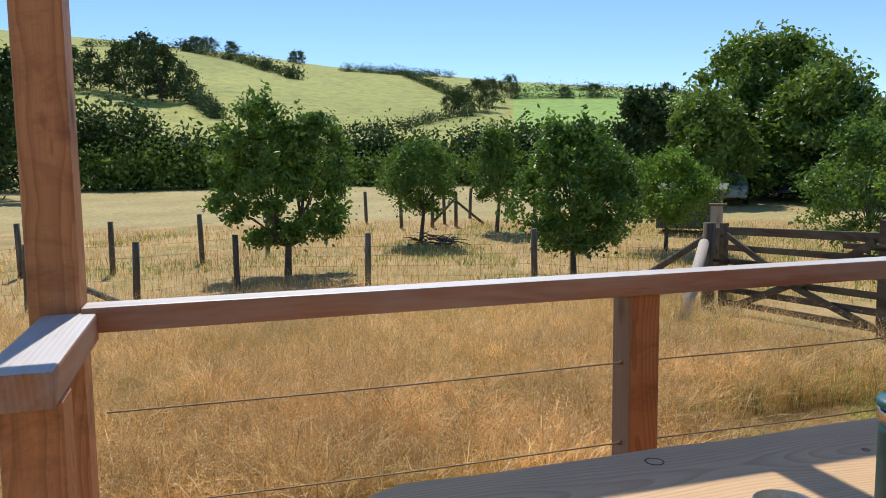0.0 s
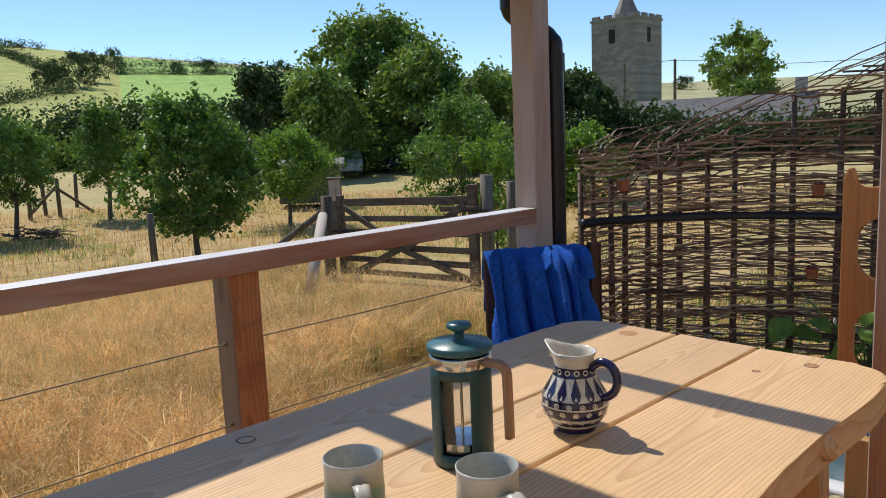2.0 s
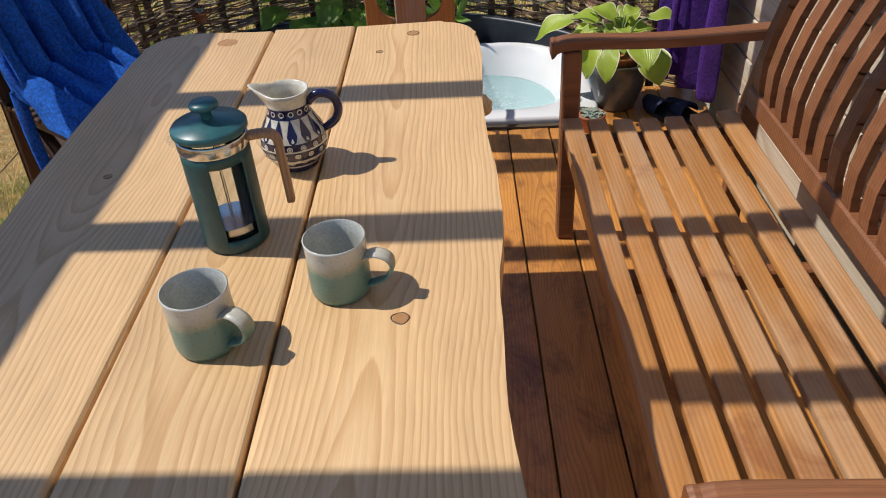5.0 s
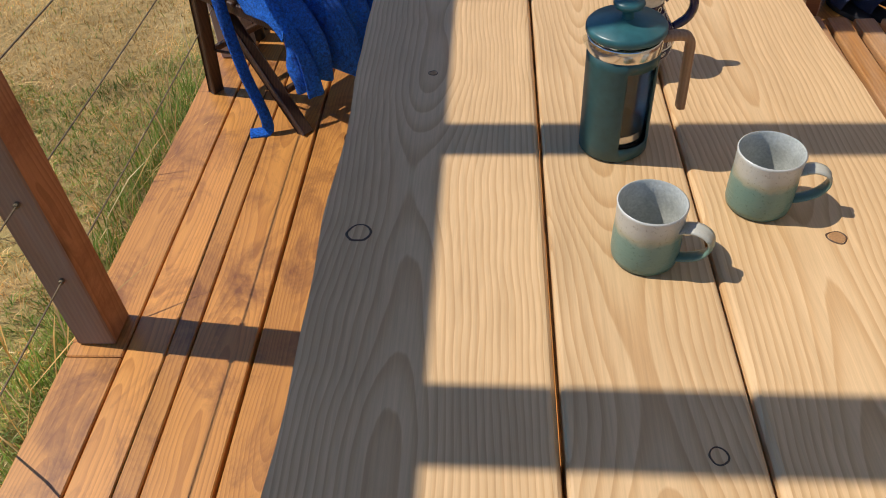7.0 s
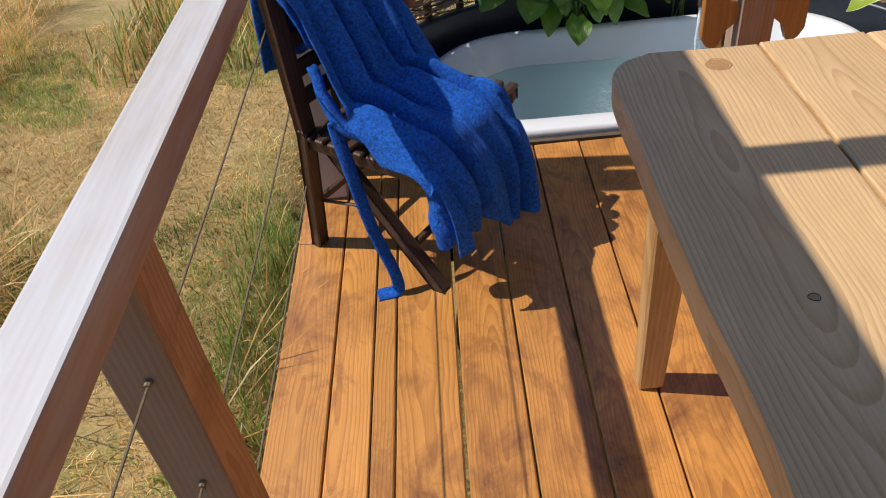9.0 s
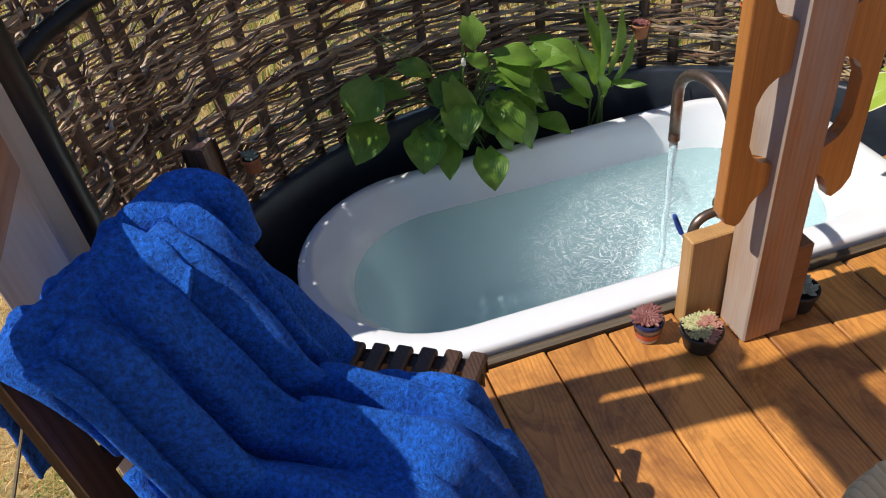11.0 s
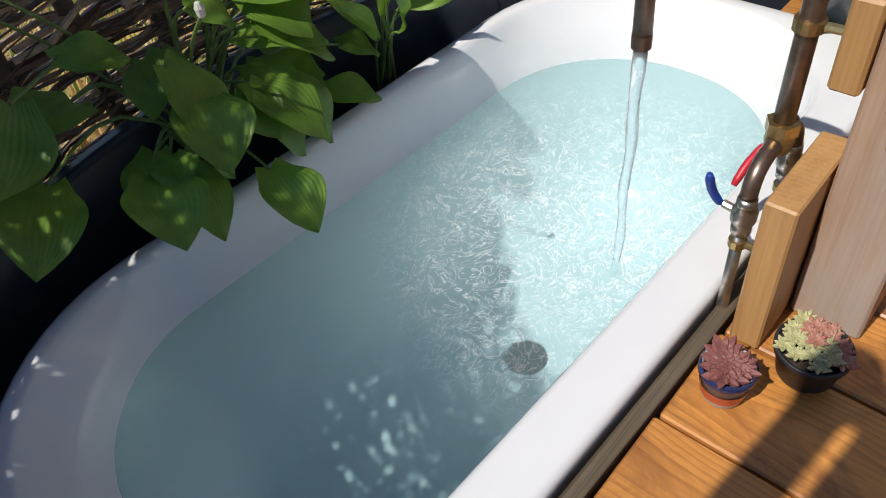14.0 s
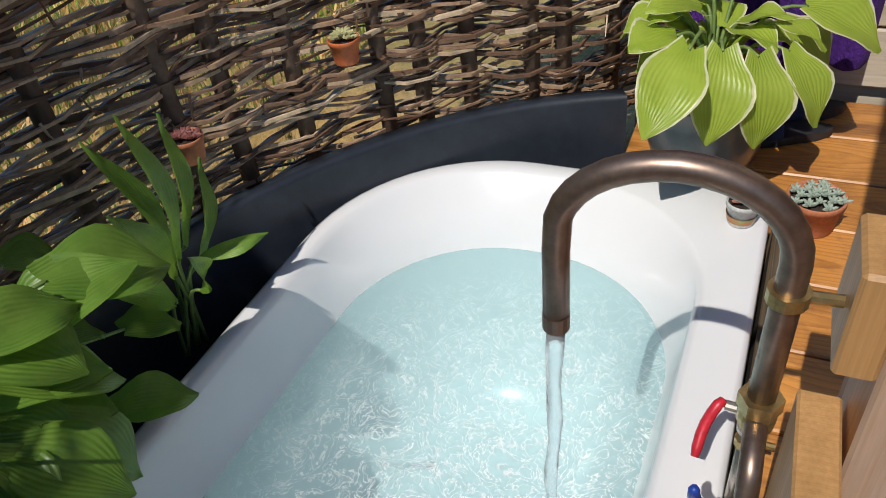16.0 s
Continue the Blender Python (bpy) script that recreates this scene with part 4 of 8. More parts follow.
def hook_board(side):
    """A board cut to a ladder-like outline, with a hook at each end; side -1 or 1."""
    half = [(0.0, 0.555), (0.0, 0.70), (0.022, 0.735), (0.042, 0.745)]
    edge = [(0.0, 0.02)]
    outer = [(0.100, 0.035), (0.100, 0.715), (0.088, 0.750), (0.078, 0.752), (0.072, 0.742), (0.070, 0.715), (0.066, 0.700), (0.045, 0.690), (0.0, 0.700)]
    def bite(z0, z1):
        r = 0.058
        pts = []
        for k in range(7):
            a = math.pi / 2 * k / 6
            pts.append((r * math.sin(a) * 1.05, z1 - r + r * math.cos(a)))
        for k in range(7):
            a = math.pi / 2 * k / 6
            pts.append((r * math.cos(a) * 1.05, z0 + r - r * math.sin(a)))
        return pts
    inner = [(0.0, 0.62)] + bite(0.42, 0.605) + [(0.0, 0.40), (0.0, 0.345)] + bite(0.13, 0.33) + [(0.0, 0.115), (0.0, 0.075), (0.030, 0.058), (0.040, 0.045), (0.044, 0.02), (0.050, 0.002), (0.062, -0.006), (0.085, 0.008)]
    pts = outer + inner
    bm = bmesh.new()
    x0 = 1.344 if side < 0 else 1.446
    lo = [bm.verts.new((x0 + side * x, 1.345, 0.368 + z)) for x, z in pts]
    hi = [bm.verts.new((x0 + side * x, 1.375, 0.368 + z)) for x, z in pts]
    n = len(pts)
    f0, f1 = bm.faces.new(lo), bm.faces.new(hi[::-1])
    for k in range(n):
        bm.faces.new((lo[k], lo[(k + 1) % n], hi[(k + 1) % n], hi[k]))
    bmesh.ops.bevel(bm, geom=list(f0.edges) + list(f1.edges), offset=0.004, segments=2, affect="EDGES", profile=0.5)
    part("hook_board", bm, HOOK_WOOD, hook_post, "orange varnished shaped hook board")


hook_board(-1)
hook_board(1)
part("tap_board", boxed(1.250, 1.42, 1.432, 1.474, 0.001, 0.262, 0.003), FRESH_WOOD, hook_post, "fresh pale timber board")
part("pipe_block", boxed(1.338, 1.425, 1.430, 1.466, 0.372, 0.488, 0.004), FRESH_WOOD, hook_post, "fresh pale timber block")
part("base_block", boxed(1.447, 1.50, 1.345, 1.42, 0.001, 0.24, 0.004), BENCH_DARK, hook_post)

# ---- tap ----
BRONZE = plain("aged_copper", (0.20, 0.14, 0.11), (0.30, 0.225, 0.175), 14, 0.38, 0.85)
BRASS = plain("brass", (0.42, 0.30, 0.12), (0.55, 0.42, 0.20), 25, 0.32, 0.9)
NICKEL = plain("nickel", (0.45, 0.42, 0.36), (0.58, 0.55, 0.50), 30, 0.3, 0.95)
RED_GRIP = plain("red_vinyl", (0.50, 0.015, 0.03), (0.60, 0.03, 0.05), 20, 0.4)
BLUE_GRIP = plain("blue_vinyl", (0.012, 0.04, 0.26), (0.02, 0.06, 0.34), 20, 0.4)
tap = thing("bath_tap", "aged copper gooseneck pipe tap with red and blue levers", "tap")
arc = [(1.371, 1.510, 0.29), (1.371, 1.510, 0.40), (1.371, 1.510, 0.462)]
for k in range(1, 16):
    a = math.pi * k / 16
    arc.append((1.371 - 0.008 * (1 - math.cos(a)) / 2, 1.612 - 0.102 * math.cos(a), 0.462 + 0.084 * math.sin(a)))
arc += [(1.363, 1.714, 0.44), (1.363, 1.714, 0.340)]
part("gooseneck", tube(bmesh.new(), arc, 0.0135, 16), BRONZE, tap, "", True)
part("nozzle", tube(bmesh.new(), [(1.363, 1.714, 0.357), (1.363, 1.714, 0.337)], 0.0142, 16), BRONZE, tap)
bm = bmesh.new()
bmesh.ops.create_cone(bm, cap_ends=True, segments=6, radius1=0.022, radius2=0.022, depth=0.018, matrix=Matrix.Translation((1.371, 1.510, 0.283)))
lathe(bm, [(0.0, -0.014), (0.017, -0.014), (0.019, 0.0), (0.017, 0.02), (0, 0.02)], 16, (1.371, 1.510, 0.262))
part("union_nut", bm, BRASS, tap)
part("clip_ring", tube(bmesh.new(), [(1.371, 1.510, 0.420), (1.371, 1.510, 0.434)], 0.0185, 14), BRASS, tap)
part("clip_stem", tube(bmesh.new(), [(1.373, 1.494, 0.427), (1.375, 1.464, 0.427)], [0.006, 0.006], 8), BRASS, tap)


def branch(x, tip, grip, name):
    """One supply: elbow, ball valve, pipe down through the deck, and its lever."""
    pts = spline([(1.371, 1.510, 0.262), (1.371 + (x - 1.371) * 0.55, 1.510, 0.258), (x + (1.371 - x) * 0.12, 1.509, 0.243), (x, 1.508, 0.215)], 10)
    part("elbow_pipe", tube(bmesh.new(), pts, 0.0115, 12), BRONZE, tap, "", True)
    v = lathe(bmesh.new(), [(0, -0.03), (0.013, -0.03), (0.014, -0.018), (0.0115, -0.016), (0.017, -0.008), (0.0175, 0.008), (0.0115, 0.016), (0.014, 0.018), (0.013, 0.03), (0, 0.03)], 14, (x, 1.508, 0.185))
    valve = part("ball_valve", v, NICKEL, tap, "nickel ball valve", True)
    part("supply_pipe", tube(bmesh.new(), [(x, 1.508, 0.158), (x, 1.508, 0.02), (x, 1.504, -0.15)], 0.0085, 12), NICKEL, tap, "", True)
    part("stem", tube(bmesh.new(), [(x, 1.508, 0.187), (x, 1.538, 0.19)], 0.006, 10), NICKEL, tap)
    a = Vector((x, 1.538, 0.19))
    b = Vector(tip)
    part(name, tube(bmesh.new(), spline([a, a + Vector((-0.004, 0.006, 0.006)), a.lerp(b, 0.45) + Vector((0, 0.008, 0)), b], 8), [0.004, 0.004, 0.0055, 0.0062, 0.0065, 0.0065, 0.0065, 0.0062, 0.0045], 8), grip, tap, "", True)
    part("clip_stem", tube(bmesh.new(), [(x, 1.498, 0.135), (x, 1.476, 0.135)], 0.005, 8), BRASS, tap)
    part("clip_ring", tube(bmesh.new(), [(x, 1.508, 0.129), (x, 1.508, 0.141)], 0.0125, 12), BRASS, tap)


branch(1.298, (1.279, 1.556, 0.245), BLUE_GRIP, "blue_lever")
branch(1.436, (1.388, 1.560, 0.146), RED_GRIP, "red_lever")


def jet_material():
    m, n, l, p = shader("falling_water")
    p.inputs["Base Color"].default_value = (0.92, 0.97, 1.0, 1)
    p.inputs["Roughness"].default_value, p.inputs["IOR"].default_value = 0.03, 1.33
    p.inputs["Transmission Weight"].default_value = 0.92
    v = coords(n, l, (1, 1, 0.15), False)
    bump(n, l, noise_tex(n, l, v, 160, 3), p, 0.6, 0.002)
    return m


pts = [(1.363 + 0.002 * math.sin(k * 1.3), 1.714 + 0.0006 * k + 0.0015 * math.sin(k * 0.9), 0.333 - 0.0305 * k) for k in range(16)]
jet = solo("water_jet", tube(bmesh.new(), pts, [0.0098 - 0.0002 * k + 0.001 * math.sin(k * 1.7) for k in range(16)], 10), jet_material(), "thin clear water jet pouring from the tap", "water", True)
jet.visible_shadow = False


# ---- mugs ----
def mug_material():
    m, n, l, p = shader("mug_glaze")
    tc, sep = n.new("ShaderNodeTexCoord"), n.new("ShaderNodeSeparateXYZ")
    l.new(tc.outputs["Object"], sep.inputs[0])
    wob, add = noise_tex(n, l, tc.outputs["Object"], 30, 4), n.new("ShaderNodeMath")
    add.operation = "MULTIPLY_ADD"
    add.inputs[1].default_value = 0.022
    l.new(wob, add.inputs[0])
    l.new(sep.outputs["Z"], add.inputs[2])
    col = ramp(n, l, add.outputs[0], [(0.0, (0.10, 0.185, 0.145)), (0.058, (0.15, 0.25, 0.20)), (0.066, (0.36, 0.34, 0.23)), (0.076, (0.46, 0.44, 0.36)), (0.10, (0.58, 0.57, 0.52))])
    speck = ramp(n, l, noise_tex(n, l, tc.outputs["Object"], 260, 3), [(0.30, (0.6, 0.58, 0.52)), (0.42, (1, 1, 1))])
    l.new(mix(n, l, col, speck, 0.7, "MULTIPLY"), p.inputs["Base Color"])
    p.inputs["Roughness"].default_value = 0.32
    bump(n, l, noise_tex(n, l, coords(n, l, (6, 6, 90), False), 3, 3), p, 0.35, 0.002)
    return m


MUG = mug_material()
MUG_INSIDE = plain("mug_inside", (0.40, 0.41, 0.37), (0.50, 0.51, 0.47), 45, 0.3, 0, 0.0006)


def mug():
    t = thing("mug", "handmade grey-green and cream glazed stoneware mug on the table", "mug", group="mugs on the table")
    prof = [(0, 0.0), (0.036, 0.0), (0.040, 0.002), (0.0415, 0.010), (0.0415, 0.035), (0.0405, 0.060), (0.041, 0.082), (0.0418, 0.0855), (0.0402, 0.0865)]
    part("body", lathe(bmesh.new(), prof, 40), MUG, t, "", True)
    part("inside", lathe(bmesh.new(), [(0.0402, 0.0865), (0.0385, 0.0845), (0.038, 0.06), (0.0385, 0.02), (0.034, 0.008), (0, 0.007)], 40), MUG_INSIDE, t, "pale grey glazed inside", True)
    bm = bmesh.new()
    c2 = spline([(0.039, 0, 0.060), (0.056, 0, 0.066), (0.072, 0, 0.060), (0.076, 0, 0.045), (0.066, 0, 0.028), (0.048, 0, 0.017), (0.0395, 0, 0.014)], 20)
    rows = []
    for i, p in enumerate(c2):
        d = (c2[min(i + 1, 20)] - c2[max(i - 1, 0)]).normalized()
        nrm = Vector((-d.z, 0, d.x))
        w = 0.0115 - 0.003 * i / 20
        rows.append([bm.verts.new(p + Vector((0, s * w, 0)) + nrm * h * 0.0028) for s, h in ((-1, -0.4), (-0.5, -1), (0.5, -1), (1, -0.4), (1, 0.4), (0.4, 1), (0, 0.6), (-0.4, 1), (-1, 0.4))])
    for a, b in zip(rows, rows[1:]):
        for k in range(9):
            bm.faces.new((a[k], a[(k + 1) % 9], b[(k + 1) % 9], b[k]))
    part("handle", bm, MUG, t, "", True)
    return t


m1 = mug()
m1.matrix_basis = pose(1.222, -0.494, 0.7515, 0, 0, -28)
copy_thing(m1, pose(1.382, -0.399, 0.7515, 0, 0, -12))


# ---- coffee press ----
PRESS_GREEN = plain("press_green", (0.018, 0.062, 0.062), (0.026, 0.080, 0.078), 12, 0.45)
LID_GREEN = plain("lid_green", (0.025, 0.105, 0.115), (0.035, 0.13, 0.14), 12, 0.35)
CHROME = plain("chrome", (0.62, 0.60, 0.57), (0.72, 0.70, 0.68), 10, 0.16, 1.0)
CORK = wood("press_handle", (0.42, 0.24, 0.13), (0.32, 0.17, 0.085), "z", 0.006, 0.5)


def clear_glass(name):
    m, n, l, p = shader(name)
    gl, tr, mx = n.new("ShaderNodeBsdfGlossy"), n.new("ShaderNodeBsdfTransparent"), n.new("ShaderNodeMixShader")
    gl.inputs["Roughness"].default_value = 0.03
    tr.inputs[0].default_value = (0.97, 0.98, 0.975, 1)
    mx.inputs[0].default_value = 0.07
    l.new(tr.outputs[0], mx.inputs[1]), l.new(gl.outputs[0], mx.inputs[2])
    l.new(mx.outputs[0], n["Material Output"].inputs[0])
    return m


GLASS = clear_glass("press_glass")


def press():
    t = thing("coffee_press", "dark green coffee press with chrome band and wooden handle", "coffee press")
    # sleeve with two tall windows, at 60 and 240 degrees
    bm = bmesh.new()
    n, r0, r1 = 72, 0.0485, 0.0455
    zs = [0.0, 0.003, 0.022, 0.032, 0.134, 0.142, 0.160]
    rad = [r0 - 0.003, r0, r0, r0, r0, r0, r0]
    def open_at(k, row):
        a = (k + 0.5) * 360 / n
        return any(abs((a - c2 + 180) % 360 - 180) < 30 for c2 in (-66, 114)) and row in (2, 3, 4)
    outer = [[bm.verts.new((r * math.cos(k * math.tau / n), r * math.sin(k * math.tau / n), z)) for k in range(n)] for r, z in zip(rad, zs)]
    inner = [[bm.verts.new(((r - 0.0025) * math.cos(k * math.tau / n), (r - 0.0025) * math.sin(k * math.tau / n), z)) for k in range(n)] for r, z in zip(rad, zs)]
    for i in range(len(zs) - 1):
        for k in range(n):
            j = (k + 1) % n
            if open_at(k, i):
                continue
            bm.faces.new((outer[i][k], outer[i][j], outer[i + 1][j], outer[i + 1][k]))
            bm.faces.new((inner[i][j], inner[i][k], inner[i + 1][k], inner[i + 1][j]))
    es = [e for e in bm.edges if len(e.link_faces) == 1]
    for i in range(len(zs) - 1):
        for k in range(n):
            j = (k + 1) % n
            if open_at(k, i) != open_at(k - 1, i):
                bm.faces.new((outer[i][k], outer[i + 1][k], inner[i + 1][k], inner[i][k]))
            if i and open_at(k, i) != open_at(k, i - 1):
                bm.faces.new((outer[i][k], outer[i][j], inner[i][j], inner[i][k]))
    for k in range(n):
        j = (k + 1) % n
        bm.faces.new((outer[-1][k], outer[-1][j], inner[-1][j], inner[-1][k]))
    bm.faces.new(outer[0][::-1])
    part("sleeve", bm, PRESS_GREEN, t, "", True)
    g = part("beaker", lathe(bmesh.new(), [(0, 0.006), (0.042, 0.006), (0.0443, 0.012), (0.0443, 0.178), (0.047, 0.182), (0.0435, 0.180), (0.0425, 0.014), (0, 0.009)], 40), GLASS, t, "clear glass beaker", True)
    g.visible_shadow = False
    part("spout", lathe(bmesh.new(), [(0.010, 0), (0.013, 0.010), (0.0125, 0.010), (0.009, 0)], 14, (-0.046, -0.012, 0.170)), GLASS, t)
    part("band", lathe(bmesh.new(), [(0.0488, 0.158), (0.0495, 0.160), (0.0495, 0.174), (0.0488, 0.176), (0.046, 0.176)], 48), CHROME, t, "chrome band", True)
    lid = part("lid", lathe(bmesh.new(), [(0, 0.180), (0.050, 0.180), (0.0525, 0.183), (0.0525, 0.189), (0.050, 0.192), (0.02, 0.197), (0.011, 0.199), (0, 0.199)], 48), LID_GREEN, t, "teal plastic lid", True)
    part("knob", lathe(bmesh.new(), [(0.0085, 0.198), (0.0075, 0.206), (0.010, 0.211), (0.019, 0.215), (0.0205, 0.219), (0.018, 0.223), (0, 0.225)], 28), LID_GREEN, lid, "", True)
    part("rod", tube(bmesh.new(), [(0, 0, 0.035), (0, 0, 0.19)], 0.0024, 8), CHROME, t)
    part("plunger", lathe(bmesh.new(), [(0, 0.022), (0.040, 0.022), (0.0415, 0.028), (0.040, 0.038), (0, 0.040)], 28), CHROME, t)
    part("coffee_grounds", lathe(bmesh.new(), [(0, 0.010), (0.0415, 0.010), (0.0415, 0.021), (0, 0.0215)], 28), plain("grounds", (0.012, 0.007, 0.004), (0.03, 0.018, 0.01), 80, 0.8), t)
    bm = bmesh.new()
    pts = spline([(0.046, 0, 0.166), (0.066, 0, 0.168), (0.081, 0, 0.166), (0.088, 0, 0.156), (0.089, 0, 0.13), (0.090, 0, 0.09), (0.0905, 0, 0.055)], 18)
    rows = []
    for i, p in enumerate(pts):
        d = (pts[min(i + 1, 18)] - pts[max(i - 1, 0)]).normalized()
        nr = Vector((-d.z, 0, d.x))
        rows.append([bm.verts.new(p + Vector((0, s * 0.0085, 0)) + nr * h * 0.0058) for s, h in ((-1, -0.6), (-0.6, -1), (0.6, -1), (1, -0.6), (1, 0.6), (0.6, 1), (-0.6, 1), (-1, 0.6))])
    for a, b in zip(rows, rows[1:]):
        for k in range(8):
            bm.faces.new((a[k], a[(k + 1) % 8], b[(k + 1) % 8], b[k]))
    bm.faces.new(rows[0]), bm.faces.new(rows[-1][::-1])
    part("handle", bm, CORK, t, "pale wooden handle", True)
    t.matrix_basis = pose(1.208, -0.264, 0.7515, 0, 0, 6)


press()


# ---- jug ----
def jug_radius(z):
    tab = [(0, 0.036), (0.008, 0.039), (0.03, 0.054), (0.048, 0.058), (0.066, 0.054), (0.088, 0.041), (0.104, 0.034), (0.118, 0.033), (0.130, 0.036), (0.138, 0.039)]
    return between(tab, z)


def jug():
    t = thing("jug", "cream stoneware jug hand-painted with navy dots and darts", "jug")
    cream = plain("jug_cream", (0.62, 0.58, 0.47), (0.70, 0.66, 0.56), 14, 0.2, 0, 0, 6, 0.5)
    navy = plain("jug_navy", (0.012, 0.010, 0.05), (0.02, 0.016, 0.07), 20, 0.2, 0, 0, 6, 0.5)
    bm = bmesh.new()
    zs = [0, 0.004, 0.008, 0.018, 0.03, 0.04, 0.048, 0.057, 0.066, 0.077, 0.088, 0.096, 0.104, 0.111, 0.118, 0.124, 0.130, 0.138]
    def ring(z, dr):
        out = []
        for k in range(48):
            a = k * math.tau / 48
            r = jug_radius(z) + dr
            lip = max(0.0, (z - 0.112) / 0.026) * max(0.0, math.cos(a - math.pi)) ** 6
            out.append((math.cos(a) * (r + 0.020 * lip), math.sin(a) * (r - 0.004 * lip), z + 0.012 * lip))
        return out
    shell(bm, [ring(z, 0) for z in zs] + [ring(0.1385, -0.002)] + [ring(z, -0.004) for z in zs[::-1][:-2]])
    bm.faces.ensure_lookup_table()
    body = part("body", bm, cream, t, "", True)

    def patch(a, z, w, h, shape, material, name, lift=0.0008):
        """A small painted mark laid on the belly."""
        q = bmesh.new()
        k = 14
        ang = lambda s, r: a + s / r
        if shape == "ring":
            loops = []
            for f in (1.0, 0.62):
                loops.append([(math.cos(i * math.tau / k) * w * f, math.sin(i * math.tau / k) * h * f) for i in range(k)])
            rows = [[q.verts.new(on(a, z, x, y, lift)) for x, y in lp] for lp in loops]
            for i in range(k):
                q.faces.new((rows[0][i], rows[0][(i + 1) % k], rows[1][(i + 1) % k], rows[1][i]))
        elif shape == "dart":
            pts = [(0, h), (w * 0.45, h * 0.5), (w, -h * 0.35), (w * 0.6, -h * 0.8), (0, -h), (-w * 0.6, -h * 0.8), (-w, -h * 0.35), (-w * 0.45, h * 0.5)]
            c0 = q.verts.new(on(a, z, 0, 0, lift))
            vs = [q.verts.new(on(a, z, x, y, lift)) for x, y in pts]
            for i in range(8):
                q.faces.new((c0, vs[i], vs[(i + 1) % 8]))
        else:
            c0 = q.verts.new(on(a, z, 0, 0, lift))
            vs = [q.verts.new(on(a, z, math.cos(i * math.tau / k) * w, math.sin(i * math.tau / k) * h, lift)) for i in range(k)]
            for i in range(k):
                q.faces.new((c0, vs[i], vs[(i + 1) % k]))
        part(name, q, material, body)

    def on(a, z, x, y, lift):
        zz = z + y
        r = jug_radius(zz) + lift
        an = a + x / max(jug_radius(z), 0.02)
        return (math.cos(an) * r, math.sin(an) * r, zz)

    def band(z0, z1, material, name):
        q = bmesh.new()
        shell(q, [ring(z, 0.0004) for z in (z0, (z0 * 2 + z1) / 3, (z0 + 2 * z1) / 3, z1)], False)
        part(name, q, material, body, "", True)

    band(0.001, 0.012, navy, "foot_band")
    band(0.0165, 0.062, navy, "belly_band")
    band(0.098, 0.114, navy, "neck_band")
    for k in range(14):
        patch(k * math.tau / 14, 0.107, 0.0048, 0.0048, "ring", cream, "dot", 0.0014)
    for k in range(13):
        patch(k * math.tau / 13, 0.081, 0.0078, 0.0200, "dart", navy, "dart")
    for row, (z, m, m2) in enumerate(((0.055, cream, None), (0.041, cream, None), (0.027, cream, None))):
        for k in range(16):
            a = (k + 0.5 * (row % 2)) * math.tau / 16
            if m2:
                patch(a, z, 0.0086, 0.0072, "disc", m, "dot_ground")
                patch(a, z, 0.0058, 0.0052, "ring", m2, "dot", 0.0014)
                patch(a, z, 0.0020, 0.0018, "disc", m2, "dot_centre", 0.0015)
            else:
                patch(a, z, 0.0050, 0.0045, "ring", m, "dot", 0.0014)
                patch(a, z, 0.0022, 0.0020, "disc", m, "dot_centre", 0.0015)
    hp = spline([(0.034, 0, 0.112), (0.052, 0, 0.126), (0.074, 0, 0.120), (0.083, 0, 0.098), (0.075, 0, 0.076), (0.054, 0, 0.062)], 18)
    part("handle", tube(bmesh.new(), hp, [0.0075] * 17 + [0.0065, 0.006], 10), navy, t, "navy handle", True)
    t.matrix_basis = pose(1.267, -0.045, 0.7515, 0, 0, 4)


jug()


# ---- folding chair with the blue robe over it ----
CH_C, CH_F, CH_R = Vector((0.36, 1.110, 0)), Vector((0.80, -0.60, 0)), Vector((0.60, 0.80, 0))


def ch(f, r, z):
    return CH_C + CH_F * f + CH_R * r + Vector((0, 0, z))


CHAIR_WOOD = wood("chair_dark", (0.085, 0.045, 0.028), (0.045, 0.024, 0.016), "z", 0.008, 0.45)


